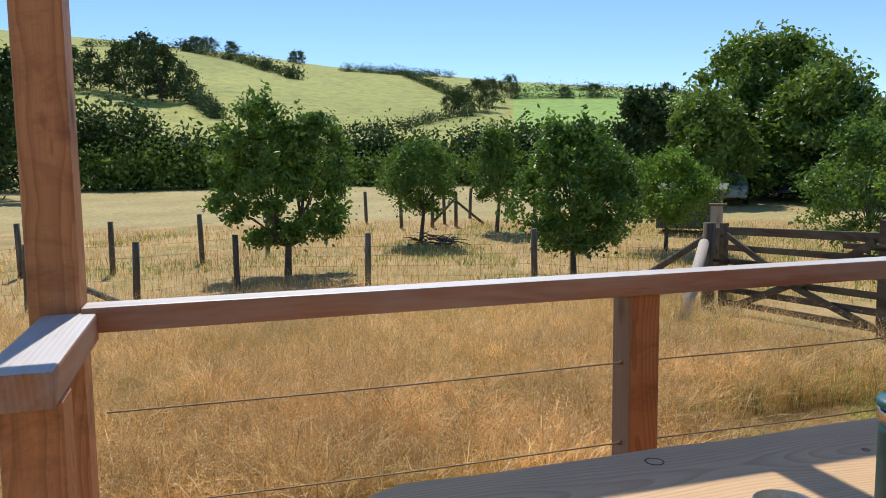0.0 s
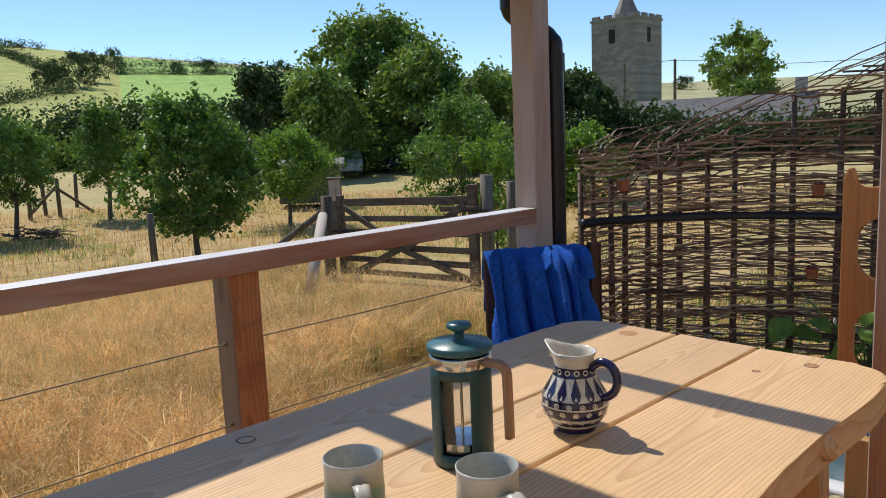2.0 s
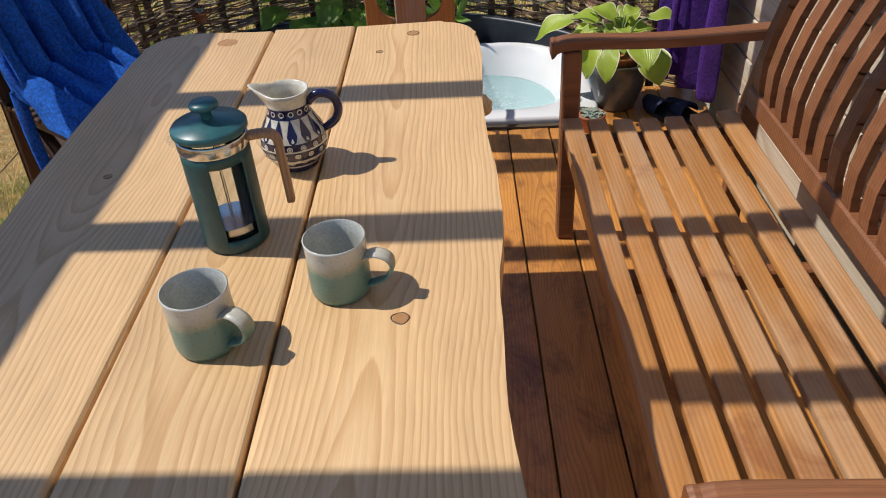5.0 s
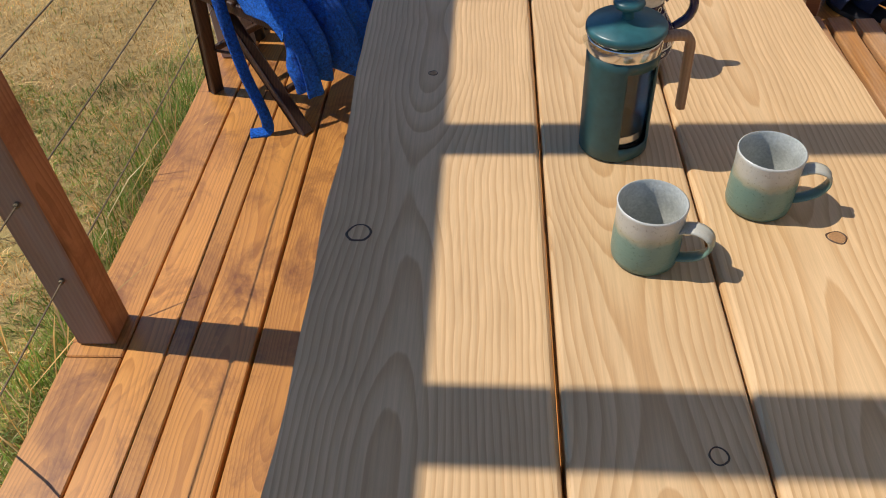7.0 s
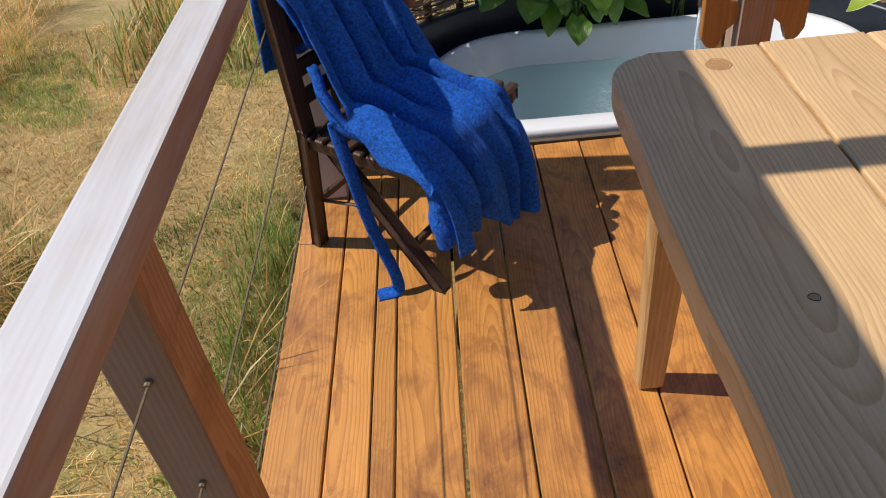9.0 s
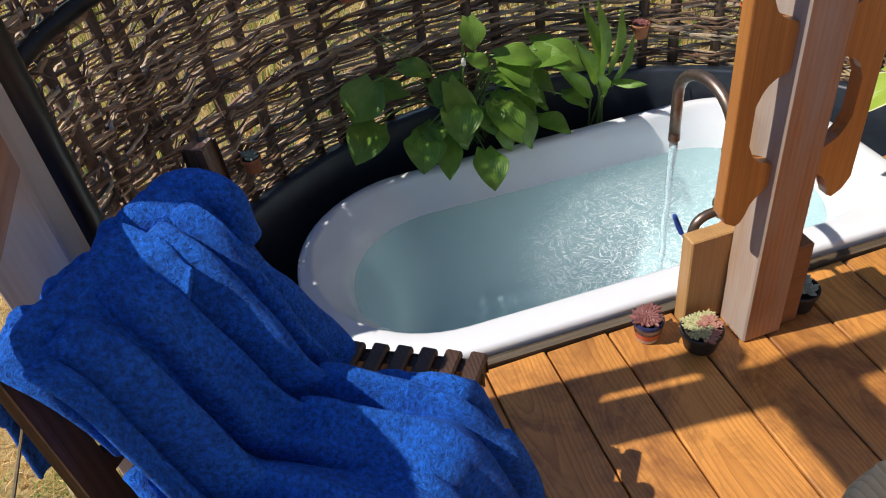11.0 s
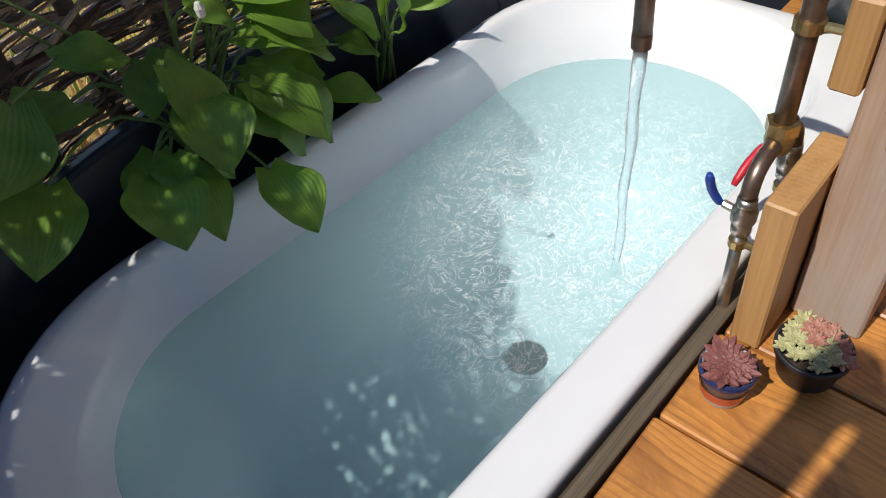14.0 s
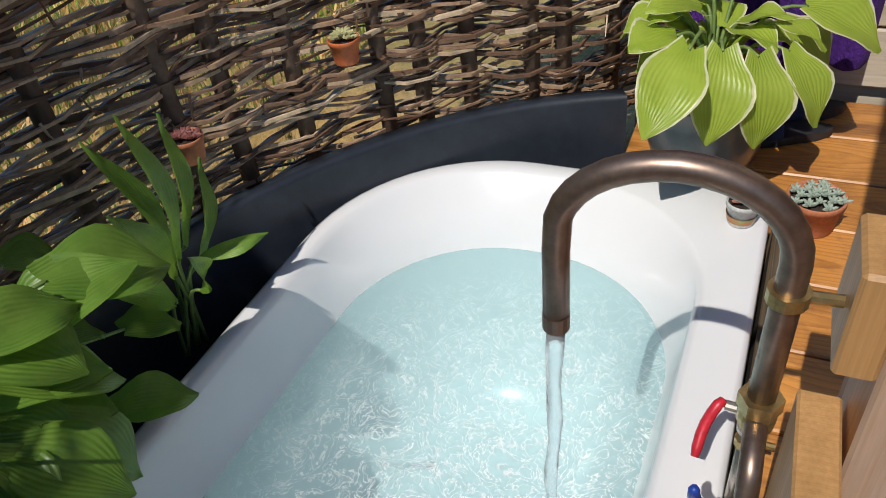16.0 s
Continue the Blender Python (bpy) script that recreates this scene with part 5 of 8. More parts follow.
def chair():
    t = thing("folding_chair", "dark-stained slatted wooden folding chair on the deck", "chair")
    for r in (-0.205, 0.205):
        up = bmesh.new()
        bar(up, ch(-0.225, r, 0.001), ch(-0.165, r, 0.42), 0.028, 0.036, 0.004, CH_R)
        part("back_leg", up, CHAIR_WOOD, t)
        part("back_upright", bar(bmesh.new(), ch(-0.165, r, 0.415), ch(-0.178, r, 0.80 if r < 0 else 0.825), 0.028, 0.036, 0.006, CH_R), CHAIR_WOOD, t)
        part("front_leg", bar(bmesh.new(), ch(0.225, r * 0.95 + (0.04 if r > 0 else 0), 0.001), ch(-0.13, r * 0.9, 0.40), 0.026, 0.034, 0.004, CH_R), CHAIR_WOOD, t)
        part("seat_rail", bar(bmesh.new(), ch(-0.17, r * 0.98, 0.380), ch(0.215, r * 0.98 + (0.04 if r > 0 else 0), 0.380), 0.03, 0.024, 0.004), CHAIR_WOOD, t)
    for i in range(9):
        f = -0.15 + i * 0.044
        part("seat_slat", bar(bmesh.new(), ch(f, -0.225, 0.400), ch(f, 0.225 + 0.04 * i / 8, 0.400), 0.030, 0.016, 0.004), CHAIR_WOOD, t)
    for z in (0.50, 0.58, 0.66, 0.76):
        part("back_slat", bar(bmesh.new(), ch(-0.17, -0.195, z), ch(-0.17, 0.195, z), 0.014, 0.045, 0.003), CHAIR_WOOD, t)
    part("stretcher", bar(bmesh.new(), ch(-0.2, -0.19, 0.16), ch(-0.2, 0.195, 0.16), 0.02, 0.02, 0.003), CHAIR_WOOD, t)
    part("stretcher", bar(bmesh.new(), ch(0.13, -0.17, 0.11), ch(0.13, 0.17, 0.11), 0.02, 0.02, 0.003), CHAIR_WOOD, t)
    part("brace", tube(bmesh.new(), [ch(-0.20, -0.19, 0.16), ch(0.06, -0.17, 0.20)], 0.005, 6), CHAIR_WOOD, t)


chair()


def terry(name, a, b):
    m, n, l, p = shader(name)
    v = coords(n, l, (1, 1, 1), False)
    loops = noise_tex(n, l, v, 120, 4, 0.8)
    big = noise_tex(n, l, v, 9, 3)
    col = mix(n, l, ramp(n, l, big, [(0.3, a), (0.7, b)]), ramp(n, l, loops, [(0.36, (0.35, 0.38, 0.45)), (0.64, (1.4, 1.4, 1.35))]), 1.0, "MULTIPLY")
    l.new(col, p.inputs["Base Color"])
    p.inputs["Roughness"].default_value = 0.95
    p.inputs["Sheen Weight"].default_value, p.inputs["Sheen Roughness"].default_value = 0.35, 0.5
    p.inputs["Sheen Tint"].default_value = (*b, 1)
    bump(n, l, loops, p, 1.0, 0.018)
    return m


BLUE = terry("blue_terry", (0.010, 0.15, 0.74), (0.022, 0.22, 0.92))
PURPLE = terry("purple_terry", (0.075, 0.012, 0.23), (0.125, 0.026, 0.34))


def cloth(name, parent, grid, material, thick=0.008):
    """A sheet of cloth from a grid of points, given thickness and rolled edges."""
    bm = bmesh.new()
    vs = [[bm.verts.new(p) for p in row] for row in grid]
    for a, b in zip(vs, vs[1:]):
        for i in range(len(a) - 1):
            bm.faces.new((a[i], a[i + 1], b[i + 1], b[i]))
    ob = part(name, bm, material, parent, "", True)
    s = ob.modifiers.new("thickness", "SOLIDIFY")
    s.thickness, s.offset = thick, 0.6
    d = ob.modifiers.new("smooth", "SUBSURF")
    d.levels = d.render_levels = 1
    return ob


def robe():
    t = thing("bathrobe", "royal blue towelling bathrobe draped over the folding chair", "bathrobe")
    path = spline([(-0.232, 0, 0.52), (-0.226, 0, 0.64), (-0.212, 0, 0.74), (-0.180, 0, 0.800), (-0.142, 0, 0.755), (-0.118, 0, 0.65), (-0.080, 0, 0.52), (-0.025, 0, 0.450), (0.07, 0, 0.432), (0.15, 0, 0.428), (0.205, 0, 0.418), (0.238, 0, 0.36), (0.250, 0, 0.25), (0.245, 0, 0.15)], 72)
    grid = []
    nu = 64
    for i, p in enumerate(path):
        v = i / 72
        row = []
        d = (path[min(i + 1, 72)] - path[max(i - 1, 0)]).normalized()
        nrm = Vector((-d.z, 0, d.x))
        if nrm.dot(Vector((0.6, 0, 0.8))) < 0 and v > 0.25:
            nrm = -nrm
        if v <= 0.25 and nrm.x > 0:
            nrm = -nrm
        open_out = min(1.0, max(0.0, (v - 0.45) / 0.25))
        for k in range(nu + 1):
            s = k / nu * 2 - 1
            lo, hi = -0.222 - 0.012 * open_out, 0.10 + 0.045 * open_out
            r = (lo + hi) / 2 + s * (hi - lo) / 2
            ph = -5.0 * v + 1.1 * noise.noise((s, v * 3, 8.0))
            ridge = abs(math.sin(s * 6.2 + ph)) ** 0.7
            fine = (0.5 + 0.5 * math.sin(s * 19 + 2 * ph + 1.0)) ** 3
            lump = 0.5 + 0.5 * noise.noise((s * 2.6, v * 5.5, 7.0))
            amp = between([(0, 0.012), (0.25, 0.016), (0.31, 0.045), (0.40, 0.060), (0.60, 0.066), (0.72, 0.032), (0.82, 0.030), (0.90, 0.050), (1, 0.055)], v)
            h = amp * (1.15 * ridge + 0.45 * fine + 0.45 * lump) + 0.0035 * noise.noise((s * 30, v * 60, 1.0))
            f, z = p.x + nrm.x * h, p.z + nrm.z * h
            if 0.50 < v < 0.82:
                over = max(0.0, abs(s) - 0.80) / 0.20
                z -= over * over * 0.06
            if v > 0.80:
                q = (v - 0.80) / 0.2
                z -= q * (0.06 * math.sin(s * 2.2 - 0.4) + 0.035 * noise.noise((s * 3.5, 2, 2)))
                f += q * 0.03 * math.sin(s * 7 + 1)
            if v < 0.25:
                z += 0.10 * (1 - v / 0.25) * (0.5 + 0.5 * noise.noise((s * 2, 0, 3)))
            row.append(ch(f, r, z))
        grid.append(row)
    cloth("drape", t, grid, BLUE)
    # hood and collar bunched over the top corner, and the two sleeves
    def roll(name, pts, radii, flat=0.6, n=26):
        line = spline(pts, n)
        rs = [between([(j / (len(radii) - 1), q) for j, q in enumerate(radii)], i / n) for i in range(n + 1)]
        bm = bmesh.new()
        tube(bm, line, rs, 16)
        for v in bm.verts:
            v.co += Vector((noise.noise(v.co * 14), noise.noise(v.co * 14 + Vector((9, 0, 0))), noise.noise(v.co * 14 + Vector((0, 9, 0))))) * 0.014
        part(name, bm, BLUE, t, "", True)
    # the hood hangs forward over the top of the backrest
    flap = spline([(-0.222, 0, 0.700), (-0.212, 0, 0.775), (-0.180, 0, 0.822), (-0.135, 0, 0.785), (-0.105, 0, 0.72), (-0.088, 0, 0.655)], 24)
    grid = []
    for i, p in enumerate(flap):
        v = i / 24
        row = []
        for k in range(25):
            s = k / 24 * 2 - 1
            sag = max(0.0, v - 0.5) * 2
            f = p.x + 0.012 * (0.5 + 0.5 * math.sin(s * 6 + 2 * v)) * (0.3 + v) + 0.008 * noise.noise((s * 3, v * 4, 12))
            z = p.z + sag * (0.075 * (s + 0.35) ** 2 - 0.01) + 0.008 * noise.noise((s * 3, v * 3, 17))
            row.append(ch(f, -0.105 + s * (0.128 - 0.015 * sag), z))
        grid.append(row)
    cloth("hood", t, grid, BLUE)
    roll("collar", [ch(-0.205, 0.00, 0.765), ch(-0.185, 0.055, 0.800), ch(-0.150, 0.10, 0.785), ch(-0.115, 0.125, 0.70)], [0.018, 0.030, 0.034, 0.026])
    roll("collar", [ch(-0.20, 0.06, 0.76), ch(-0.18, 0.11, 0.795), ch(-0.13, 0.15, 0.79), ch(-0.10, 0.155, 0.70)], [0.018, 0.027, 0.030, 0.026])
    roll("sleeve", [ch(-0.15, 0.10, 0.765), ch(-0.11, 0.12, 0.67), ch(-0.07, 0.14, 0.57), ch(-0.035, 0.155, 0.49), ch(0.0, 0.16, 0.447)], [0.032, 0.042, 0.044, 0.036, 0.024])
    roll("sleeve", [ch(0.17, -0.10, 0.41), ch(0.225, -0.15, 0.36), ch(0.252, -0.185, 0.25), ch(0.258, -0.19, 0.175)], [0.03, 0.034, 0.033, 0.030])
    roll("collar", [ch(-0.175, -0.20, 0.775), ch(-0.118, -0.12, 0.70), ch(-0.103, -0.02, 0.685), ch(-0.115, 0.05, 0.73), ch(-0.14, 0.09, 0.79)], [0.012, 0.014, 0.015, 0.016, 0.02])
    roll("pleat", [ch(-0.09, -0.20, 0.62), ch(-0.035, -0.215, 0.50), ch(0.05, -0.20, 0.452), ch(0.14, -0.16, 0.44), ch(0.21, -0.11, 0.42), ch(0.25, -0.08, 0.30)], [0.012, 0.020, 0.022, 0.022, 0.020, 0.014])
    roll("pleat", [ch(-0.115, -0.02, 0.64), ch(-0.06, 0.03, 0.52), ch(0.02, 0.09, 0.455), ch(0.12, 0.13, 0.445), ch(0.21, 0.16, 0.425), ch(0.255, 0.17, 0.28)], [0.012, 0.020, 0.024, 0.024, 0.022, 0.014])
    tip = Vector((0.243, 0.811, 0.006))
    a = ch(-0.03, -0.225, 0.47)
    pts = spline([a + Vector((0, 0, 0.03)), a, ch(0.02, -0.25, 0.36), ch(0.07, -0.262, 0.20), ch(0.12, -0.262, 0.07), ch(0.125, -0.268, 0.012), tip.lerp(ch(0.125, -0.268, 0.008), 0.45), tip], 30)
    bm = bmesh.new()
    rows = []
    for i, p in enumerate(pts):
        d = (pts[min(i + 1, 30)] - pts[max(i - 1, 0)]).normalized()
        s = d.cross(Vector((0.35, -0.3, 1))).normalized()
        u = s.cross(d)
        rows.append([bm.verts.new(p + s * x * 0.020 + u * y * 0.005) for x, y in ((-1, 0), (-0.8, -1), (0.8, -1), (1, 0), (0.8, 1), (-0.8, 1))])
    for q, w in zip(rows, rows[1:]):
        for k in range(6):
            bm.faces.new((q[k], q[(k + 1) % 6], w[(k + 1) % 6], w[k]))
    bm.faces.new(rows[0]), bm.faces.new(rows[-1][::-1])
    part("belt", bm, BLUE, t, "", True)


robe()


def purple_robe():
    t = thing("bathrobe", "purple towelling bathrobe hanging against the hut wall", "bathrobe")
    grid = []
    for i in range(30):
        v = i / 29
        z = 1.55 - 1.43 * v
        w = 0.10 + 0.16 * min(1, v * 2.2)
        row = []
        for k in range(41):
            s = k / 40 * 2 - 1
            fold = 0.030 * math.sin(s * 10 + 1.2 * noise.noise((0, v * 3, 0))) * (0.4 + 0.6 * v) + 0.02 * noise.noise((s * 3, v * 4, 5))
            # hung across the corner, half against the wall
            c0 = Vector((2.44, 1.56, z + 0.02 * noise.noise((s * 4, 0, 1)) * v))
            row.append(c0 + Vector((0.25, -0.968, 0)) * (s * w * 0.78) + Vector((-0.968, -0.25, 0)) * (0.03 + fold))
        grid.append(row)
    cloth("drape", t, grid, PURPLE, 0.01)
    bm = bmesh.new()
    tube(bm, spline([(2.40, 1.64, 1.40), (2.35, 1.70, 1.1), (2.34, 1.74, 0.85), (2.335, 1.75, 0.62)], 14), [0.04] * 15, 14)
    for v in bm.verts:
        v.co += Vector((noise.noise(v.co * 12), noise.noise(v.co * 12 + Vector((5, 0, 0))), 0)) * 0.015
    part("sleeve", bm, PURPLE, t, "", True)
    bm = bmesh.new()
    tube(bm, spline([(2.36, 1.53, 0.9), (2.345, 1.52, 0.5), (2.33, 1.52, 0.16)], 14), 0.014, 8)
    part("belt", bm, PURPLE, t, "", True)
    part("peg", tube(bmesh.new(), [(2.56, 1.56, 1.56), (2.43, 1.56, 1.58)], 0.01, 8), BLACK_STEEL, t)


purple_robe()

# ---- beyond the veranda ----
EYE = (2.03, -1.14)                                # where one stands by the table: bearings are taken from here


def bearing(az, dist, z=None):
    az = 31.75 + 1.045 * (az - 31.75)
    x, y = EYE[0] - math.sin(radians(az)) * dist, EYE[1] + math.cos(radians(az)) * dist
    return Vector((x, y, ground_z(x, y) if z is None else z))


def on_hill(az, el):
    """The point of the hillside that is seen at this bearing and elevation."""
    lo, hi = 75.0, 329.0
    el += between(LIFT, az)
    for _ in range(30):
        r = (lo + hi) / 2
        p = bearing(az, r)
        if math.degrees(math.atan2(p.z - 1.31, r)) < el:
            lo = r
        else:
            hi = r
    return bearing(az, lo)


def leaf_cloud(centres, size, rng, up=0.4, squash=0.55):
    """Small folded leaves at the given points; each one is two triangles."""
    n = len(centres)
    c = np.array(centres)
    nr = rng.normal(size=(n, 3))
    nr[:, 2] += up
    nr /= np.linalg.norm(nr, axis=1)[:, None]
    t = rng.normal(size=(n, 3))
    t -= nr * (t * nr).sum(1)[:, None]
    t /= np.linalg.norm(t, axis=1)[:, None]
    b = np.cross(nr, t)
    s = size * rng.uniform(0.6, 1.3, n)[:, None]
    fold = nr * s * 0.12
    v = np.stack([c - t * s * 0.5, c - b * s * squash * 0.5 + fold, c + t * s * 0.5, c + b * s * squash * 0.5 + fold], 1).reshape(-1, 3)
    i = np.arange(n) * 4
    f = np.stack([i, i + 1, i + 2, i, i + 2, i + 3], 1).reshape(-1, 3)
    # the two halves share the midrib, so that a leaf is one island
    return v.tolist(), f.tolist()


def cloud_object(name, verts, faces, material, parent=None):
    me = bpy.data.meshes.new(name)
    me.from_pydata(verts, [], faces)
    me.materials.append(material)
    me.update()
    o = new(name, me)
    if parent is not None:
        o.parent = parent
    return o


APPLE = leafy("apple_leaves", (0.06, 0.14, 0.024), (0.21, 0.345, 0.065), 0.5, 0.34, 1.5)
LIME = leafy("light_leaves", (0.12, 0.23, 0.03), (0.22, 0.36, 0.055), 0.45, 0.45, 1.5)
OAK = leafy("tree_leaves", (0.09, 0.17, 0.03), (0.29, 0.40, 0.08), 0.5, 0.30, 0.4)
DARK_LEAF = leafy("hedge_leaves", (0.034, 0.072, 0.018), (0.085, 0.14, 0.034), 0.6, 0.25, 0.3)
FAR_LEAF = leafy("far_leaves", (0.045, 0.078, 0.030), (0.085, 0.13, 0.045), 0.8, 0.15, 0.05)
BARK = plain("bark", (0.07, 0.055, 0.04), (0.14, 0.115, 0.09), 18, 0.9, 0, 0.004)


def tree(label, base, height, width, clear, leaf, count, size, seed, leaders=1, lumps=46, spread=0.16, group="", trunk=None, crown_shape=1.0, name="tree"):
    """A tapered trunk with limbs that end in tufts of leaves; clear: height of the lowest leaves."""
    rng, nr = random.Random(seed), np.random.default_rng(seed)
    t = thing(name, label, "tree", base, group)
    r0 = trunk or height * 0.022
    fork = clear * 0.9
    bm = bmesh.new()
    lean = Vector((rng.uniform(-0.05, 0.05), rng.uniform(-0.05, 0.05), 0)) * height
    tube(bm, spline([(0, 0, -0.1), lean * 0.3 + Vector((0, 0, fork * 0.5)), lean * 0.6 + Vector((0, 0, fork))], 6), [r0 * 1.25, r0 * 1.1, r0, r0 * 0.95, r0 * 0.9, r0 * 0.85, r0 * 0.8], 9)
    part("trunk", bm, BARK, t, "", True)
    heads = []
    for k in range(leaders):
        a = rng.random() * math.tau
        off = 0 if leaders == 1 else width * 0.22
        side = Vector((math.sin(radians(75)), 0, 0)) if leaders == 1 else Vector((0, 1 if k else -1, 0))
        heads.append((side * off, height * (1 if k == 0 else 0.92)))
    tips = []
    bl = bmesh.new()
    for j in range(lumps):
        head, top = heads[j % leaders]
        u = rng.random() ** 0.85
        z = clear + (top - clear) * u
        prof = math.sin(math.pi * min(1, 0.12 + 0.80 * u ** (0.75 * crown_shape))) ** 0.75
        rad = width / 2 * (0.72 if leaders > 1 else 1.0) * prof
        a, q = rng.random() * math.tau, math.sqrt(rng.uniform(0.12, 1.0))
        p = Vector((head.x + math.cos(a) * rad * q, head.y + math.sin(a) * rad * q, z))
        tips.append(p)
        if j < 22:
            s = Vector((lean.x * 0.6, lean.y * 0.6, fork)) + Vector((head.x, head.y, (p.z - fork) * 0.5)) * 0.45
            tube(bl, spline([Vector((lean.x * 0.6, lean.y * 0.6, fork * 0.95)), s, s.lerp(p, 0.6) + Vector((0, 0, 0.03 * height)), p], 6), [r0 * 0.45, r0 * 0.38, r0 * 0.3, r0 * 0.22, r0 * 0.16, r0 * 0.1, r0 * 0.06], 5)
    part("limb", bl, BARK, t, "", True)
    count, size, spread = int(count * 0.62), size * 1.42, spread * 0.82
    per = count // lumps
    pts = []
    for p in tips:
        k = nr.normal(size=(per, 3)) * spread * width * nr.uniform(0.6, 1.2)
        k[:, 2] *= 0.85
        pts.append(np.array(p) + k)
    pts = np.concatenate(pts)
    # upright shoots stand out of the crown
    for _ in range(int(lumps * 0.5)):
        p = rng.choice(tips)
        if p.z < clear + (height - clear) * 0.45:
            continue
        m = 26
        s = np.linspace(0, 1, m)[:, None]
        d = np.array((rng.uniform(-0.3, 0.3), rng.uniform(-0.3, 0.3), 1.0)) * height * 0.13
        pts = np.concatenate([pts, np.array(p) + s * d + nr.normal(size=(m, 3)) * size * 0.5])
    v, f = leaf_cloud(pts, size, nr)
    o = cloud_object("crown", v, f, leaf, t)
    return t


G = "orchard trees"
tree("two-headed young fruit tree in the dry orchard grass", bearing(82.3, 16.0), 3.5, 2.55, 0.70, APPLE, 26000, 0.082, 21, 2, 130, 0.055, G)
tree("dense round fruit tree in the dry orchard grass", bearing(61.9, 14.2), 2.8, 2.35, 0.60, APPLE, 26000, 0.072, 22, 1, 130, 0.06, G)
tree("small round fruit tree beside a brushwood heap", bearing(72.8, 20.5), 2.65, 2.15, 0.85, APPLE, 15000, 0.066, 23, 1, 85, 0.075, G)
tree("slim dark fruit tree in the orchard", bearing(67.3, 23.5), 3.0, 1.6, 0.9, APPLE, 13000, 0.070, 24, 1, 80, 0.085, G)
tree("yellow-green spreading fruit tree in the orchard", bearing(55.6, 19.5), 2.25, 2.4, 0.75, LIME, 15000, 0.066, 25, 1, 85, 0.075, G)
tree("round green fruit tree beyond the gate", bearing(43.2, 18.5), 2.75, 2.7, 0.35, APPLE, 17000, 0.070, 26, 1, 95, 0.075, G)
tree("slender young sapling with light leaves by the gate", bearing(41.0, 10.2), 1.95, 0.85, 0.35, LIME, 3600, 0.05, 27, 1, 36, 0.10, G, 0.016)
tree("large spreading ash tree behind the orchard", bearing(49.2, 42), 7.4, 9.0, 1.0, OAK, 40000, 0.21, 31, 1, 200, 0.05)
tree("broad bushy tree behind the orchard", bearing(46.0, 37), 5.4, 6.0, 0.3, OAK, 22000, 0.19, 32, 1, 120, 0.06)
tree("dark round tree behind the orchard", bearing(57.2, 38), 4.9, 3.4, 0.6, DARK_LEAF, 14000, 0.18, 33, 1, 80, 0.075)
tree("bushy hedgerow tree behind the orchard", bearing(53.0, 35), 4.4, 4.2, 0.2, OAK, 16000, 0.18, 34, 1, 90, 0.07)
tree("bushy hedgerow tree beyond the gate", bearing(41.0, 34), 4.3, 4.6, 0.2, OAK, 16000, 0.18, 35, 1, 90, 0.07)
tree("dark rounded bush below the church tower", bearing(35.6, 33), 4.0, 4.4, 0.1, DARK_LEAF, 16000, 0.18, 36, 1, 90, 0.07)
tree("bright green bush below the church tower", bearing(34.6, 22), 2.0, 2.3, 0.0, LIME, 11000, 0.10, 37, 1, 70, 0.08)
tree("low green bush below the church tower", bearing(30.5, 34), 2.3, 5.0, 0.0, DARK_LEAF, 14000, 0.18, 38, 1, 80, 0.07)
tree("tall airy tree beside the church", bearing(24.4, 62), 7.4, 5.4, 3.4, OAK, 7000, 0.26, 39, 1, 60, 0.07)
tree("wide green tree beside the lane", bearing(24.0, 48), 3.6, 4.4, 0.2, OAK, 12000, 0.20, 40, 1, 70, 0.07)
tree("tall dark oak at the field's edge", bearing(100.8, 46), 7.6, 7.0, 0.6, DARK_LEAF, 20000, 0.24, 41, 1, 110, 0.065)


def hedge(label, stops, size, leaf, count, seed, depth=1.0, name="hedge"):
    """A hedge of many tufts along points (x, y, z, height)."""
    rng, nr = random.Random(seed), np.random.default_rng(seed)
    pts = []
    seg = len(stops) - 1
    lens = [(Vector(a[:3]) - Vector(b[:3])).length for a, b in zip(stops, stops[1:])]
    total = sum(lens)
    for (a, b), ln in zip(zip(stops, stops[1:]), lens):
        m = max(3, int(count * ln / total / 55))
        for _ in range(m):
            u = rng.random()
            p = [a[k] + (b[k] - a[k]) * u for k in range(4)]
            h = p[3] * rng.uniform(0.55, 1.12)
            zz = p[2] + h * rng.random() ** 0.6
            c0 = np.array((p[0] + rng.gauss(0, depth * 0.35), p[1] + rng.gauss(0, depth * 0.35), zz))
            pts.append(c0 + nr.normal(size=(55, 3)) * size * 1.7)
    v, f = leaf_cloud(np.concatenate(pts), size, nr)
    o = cloud_object(name, v, f, leaf)
    return tagged(o, label, "hedge", kind="stuff")


def row(bearings):
    return [(*bearing(a, d), h) for a, d, h in bearings]


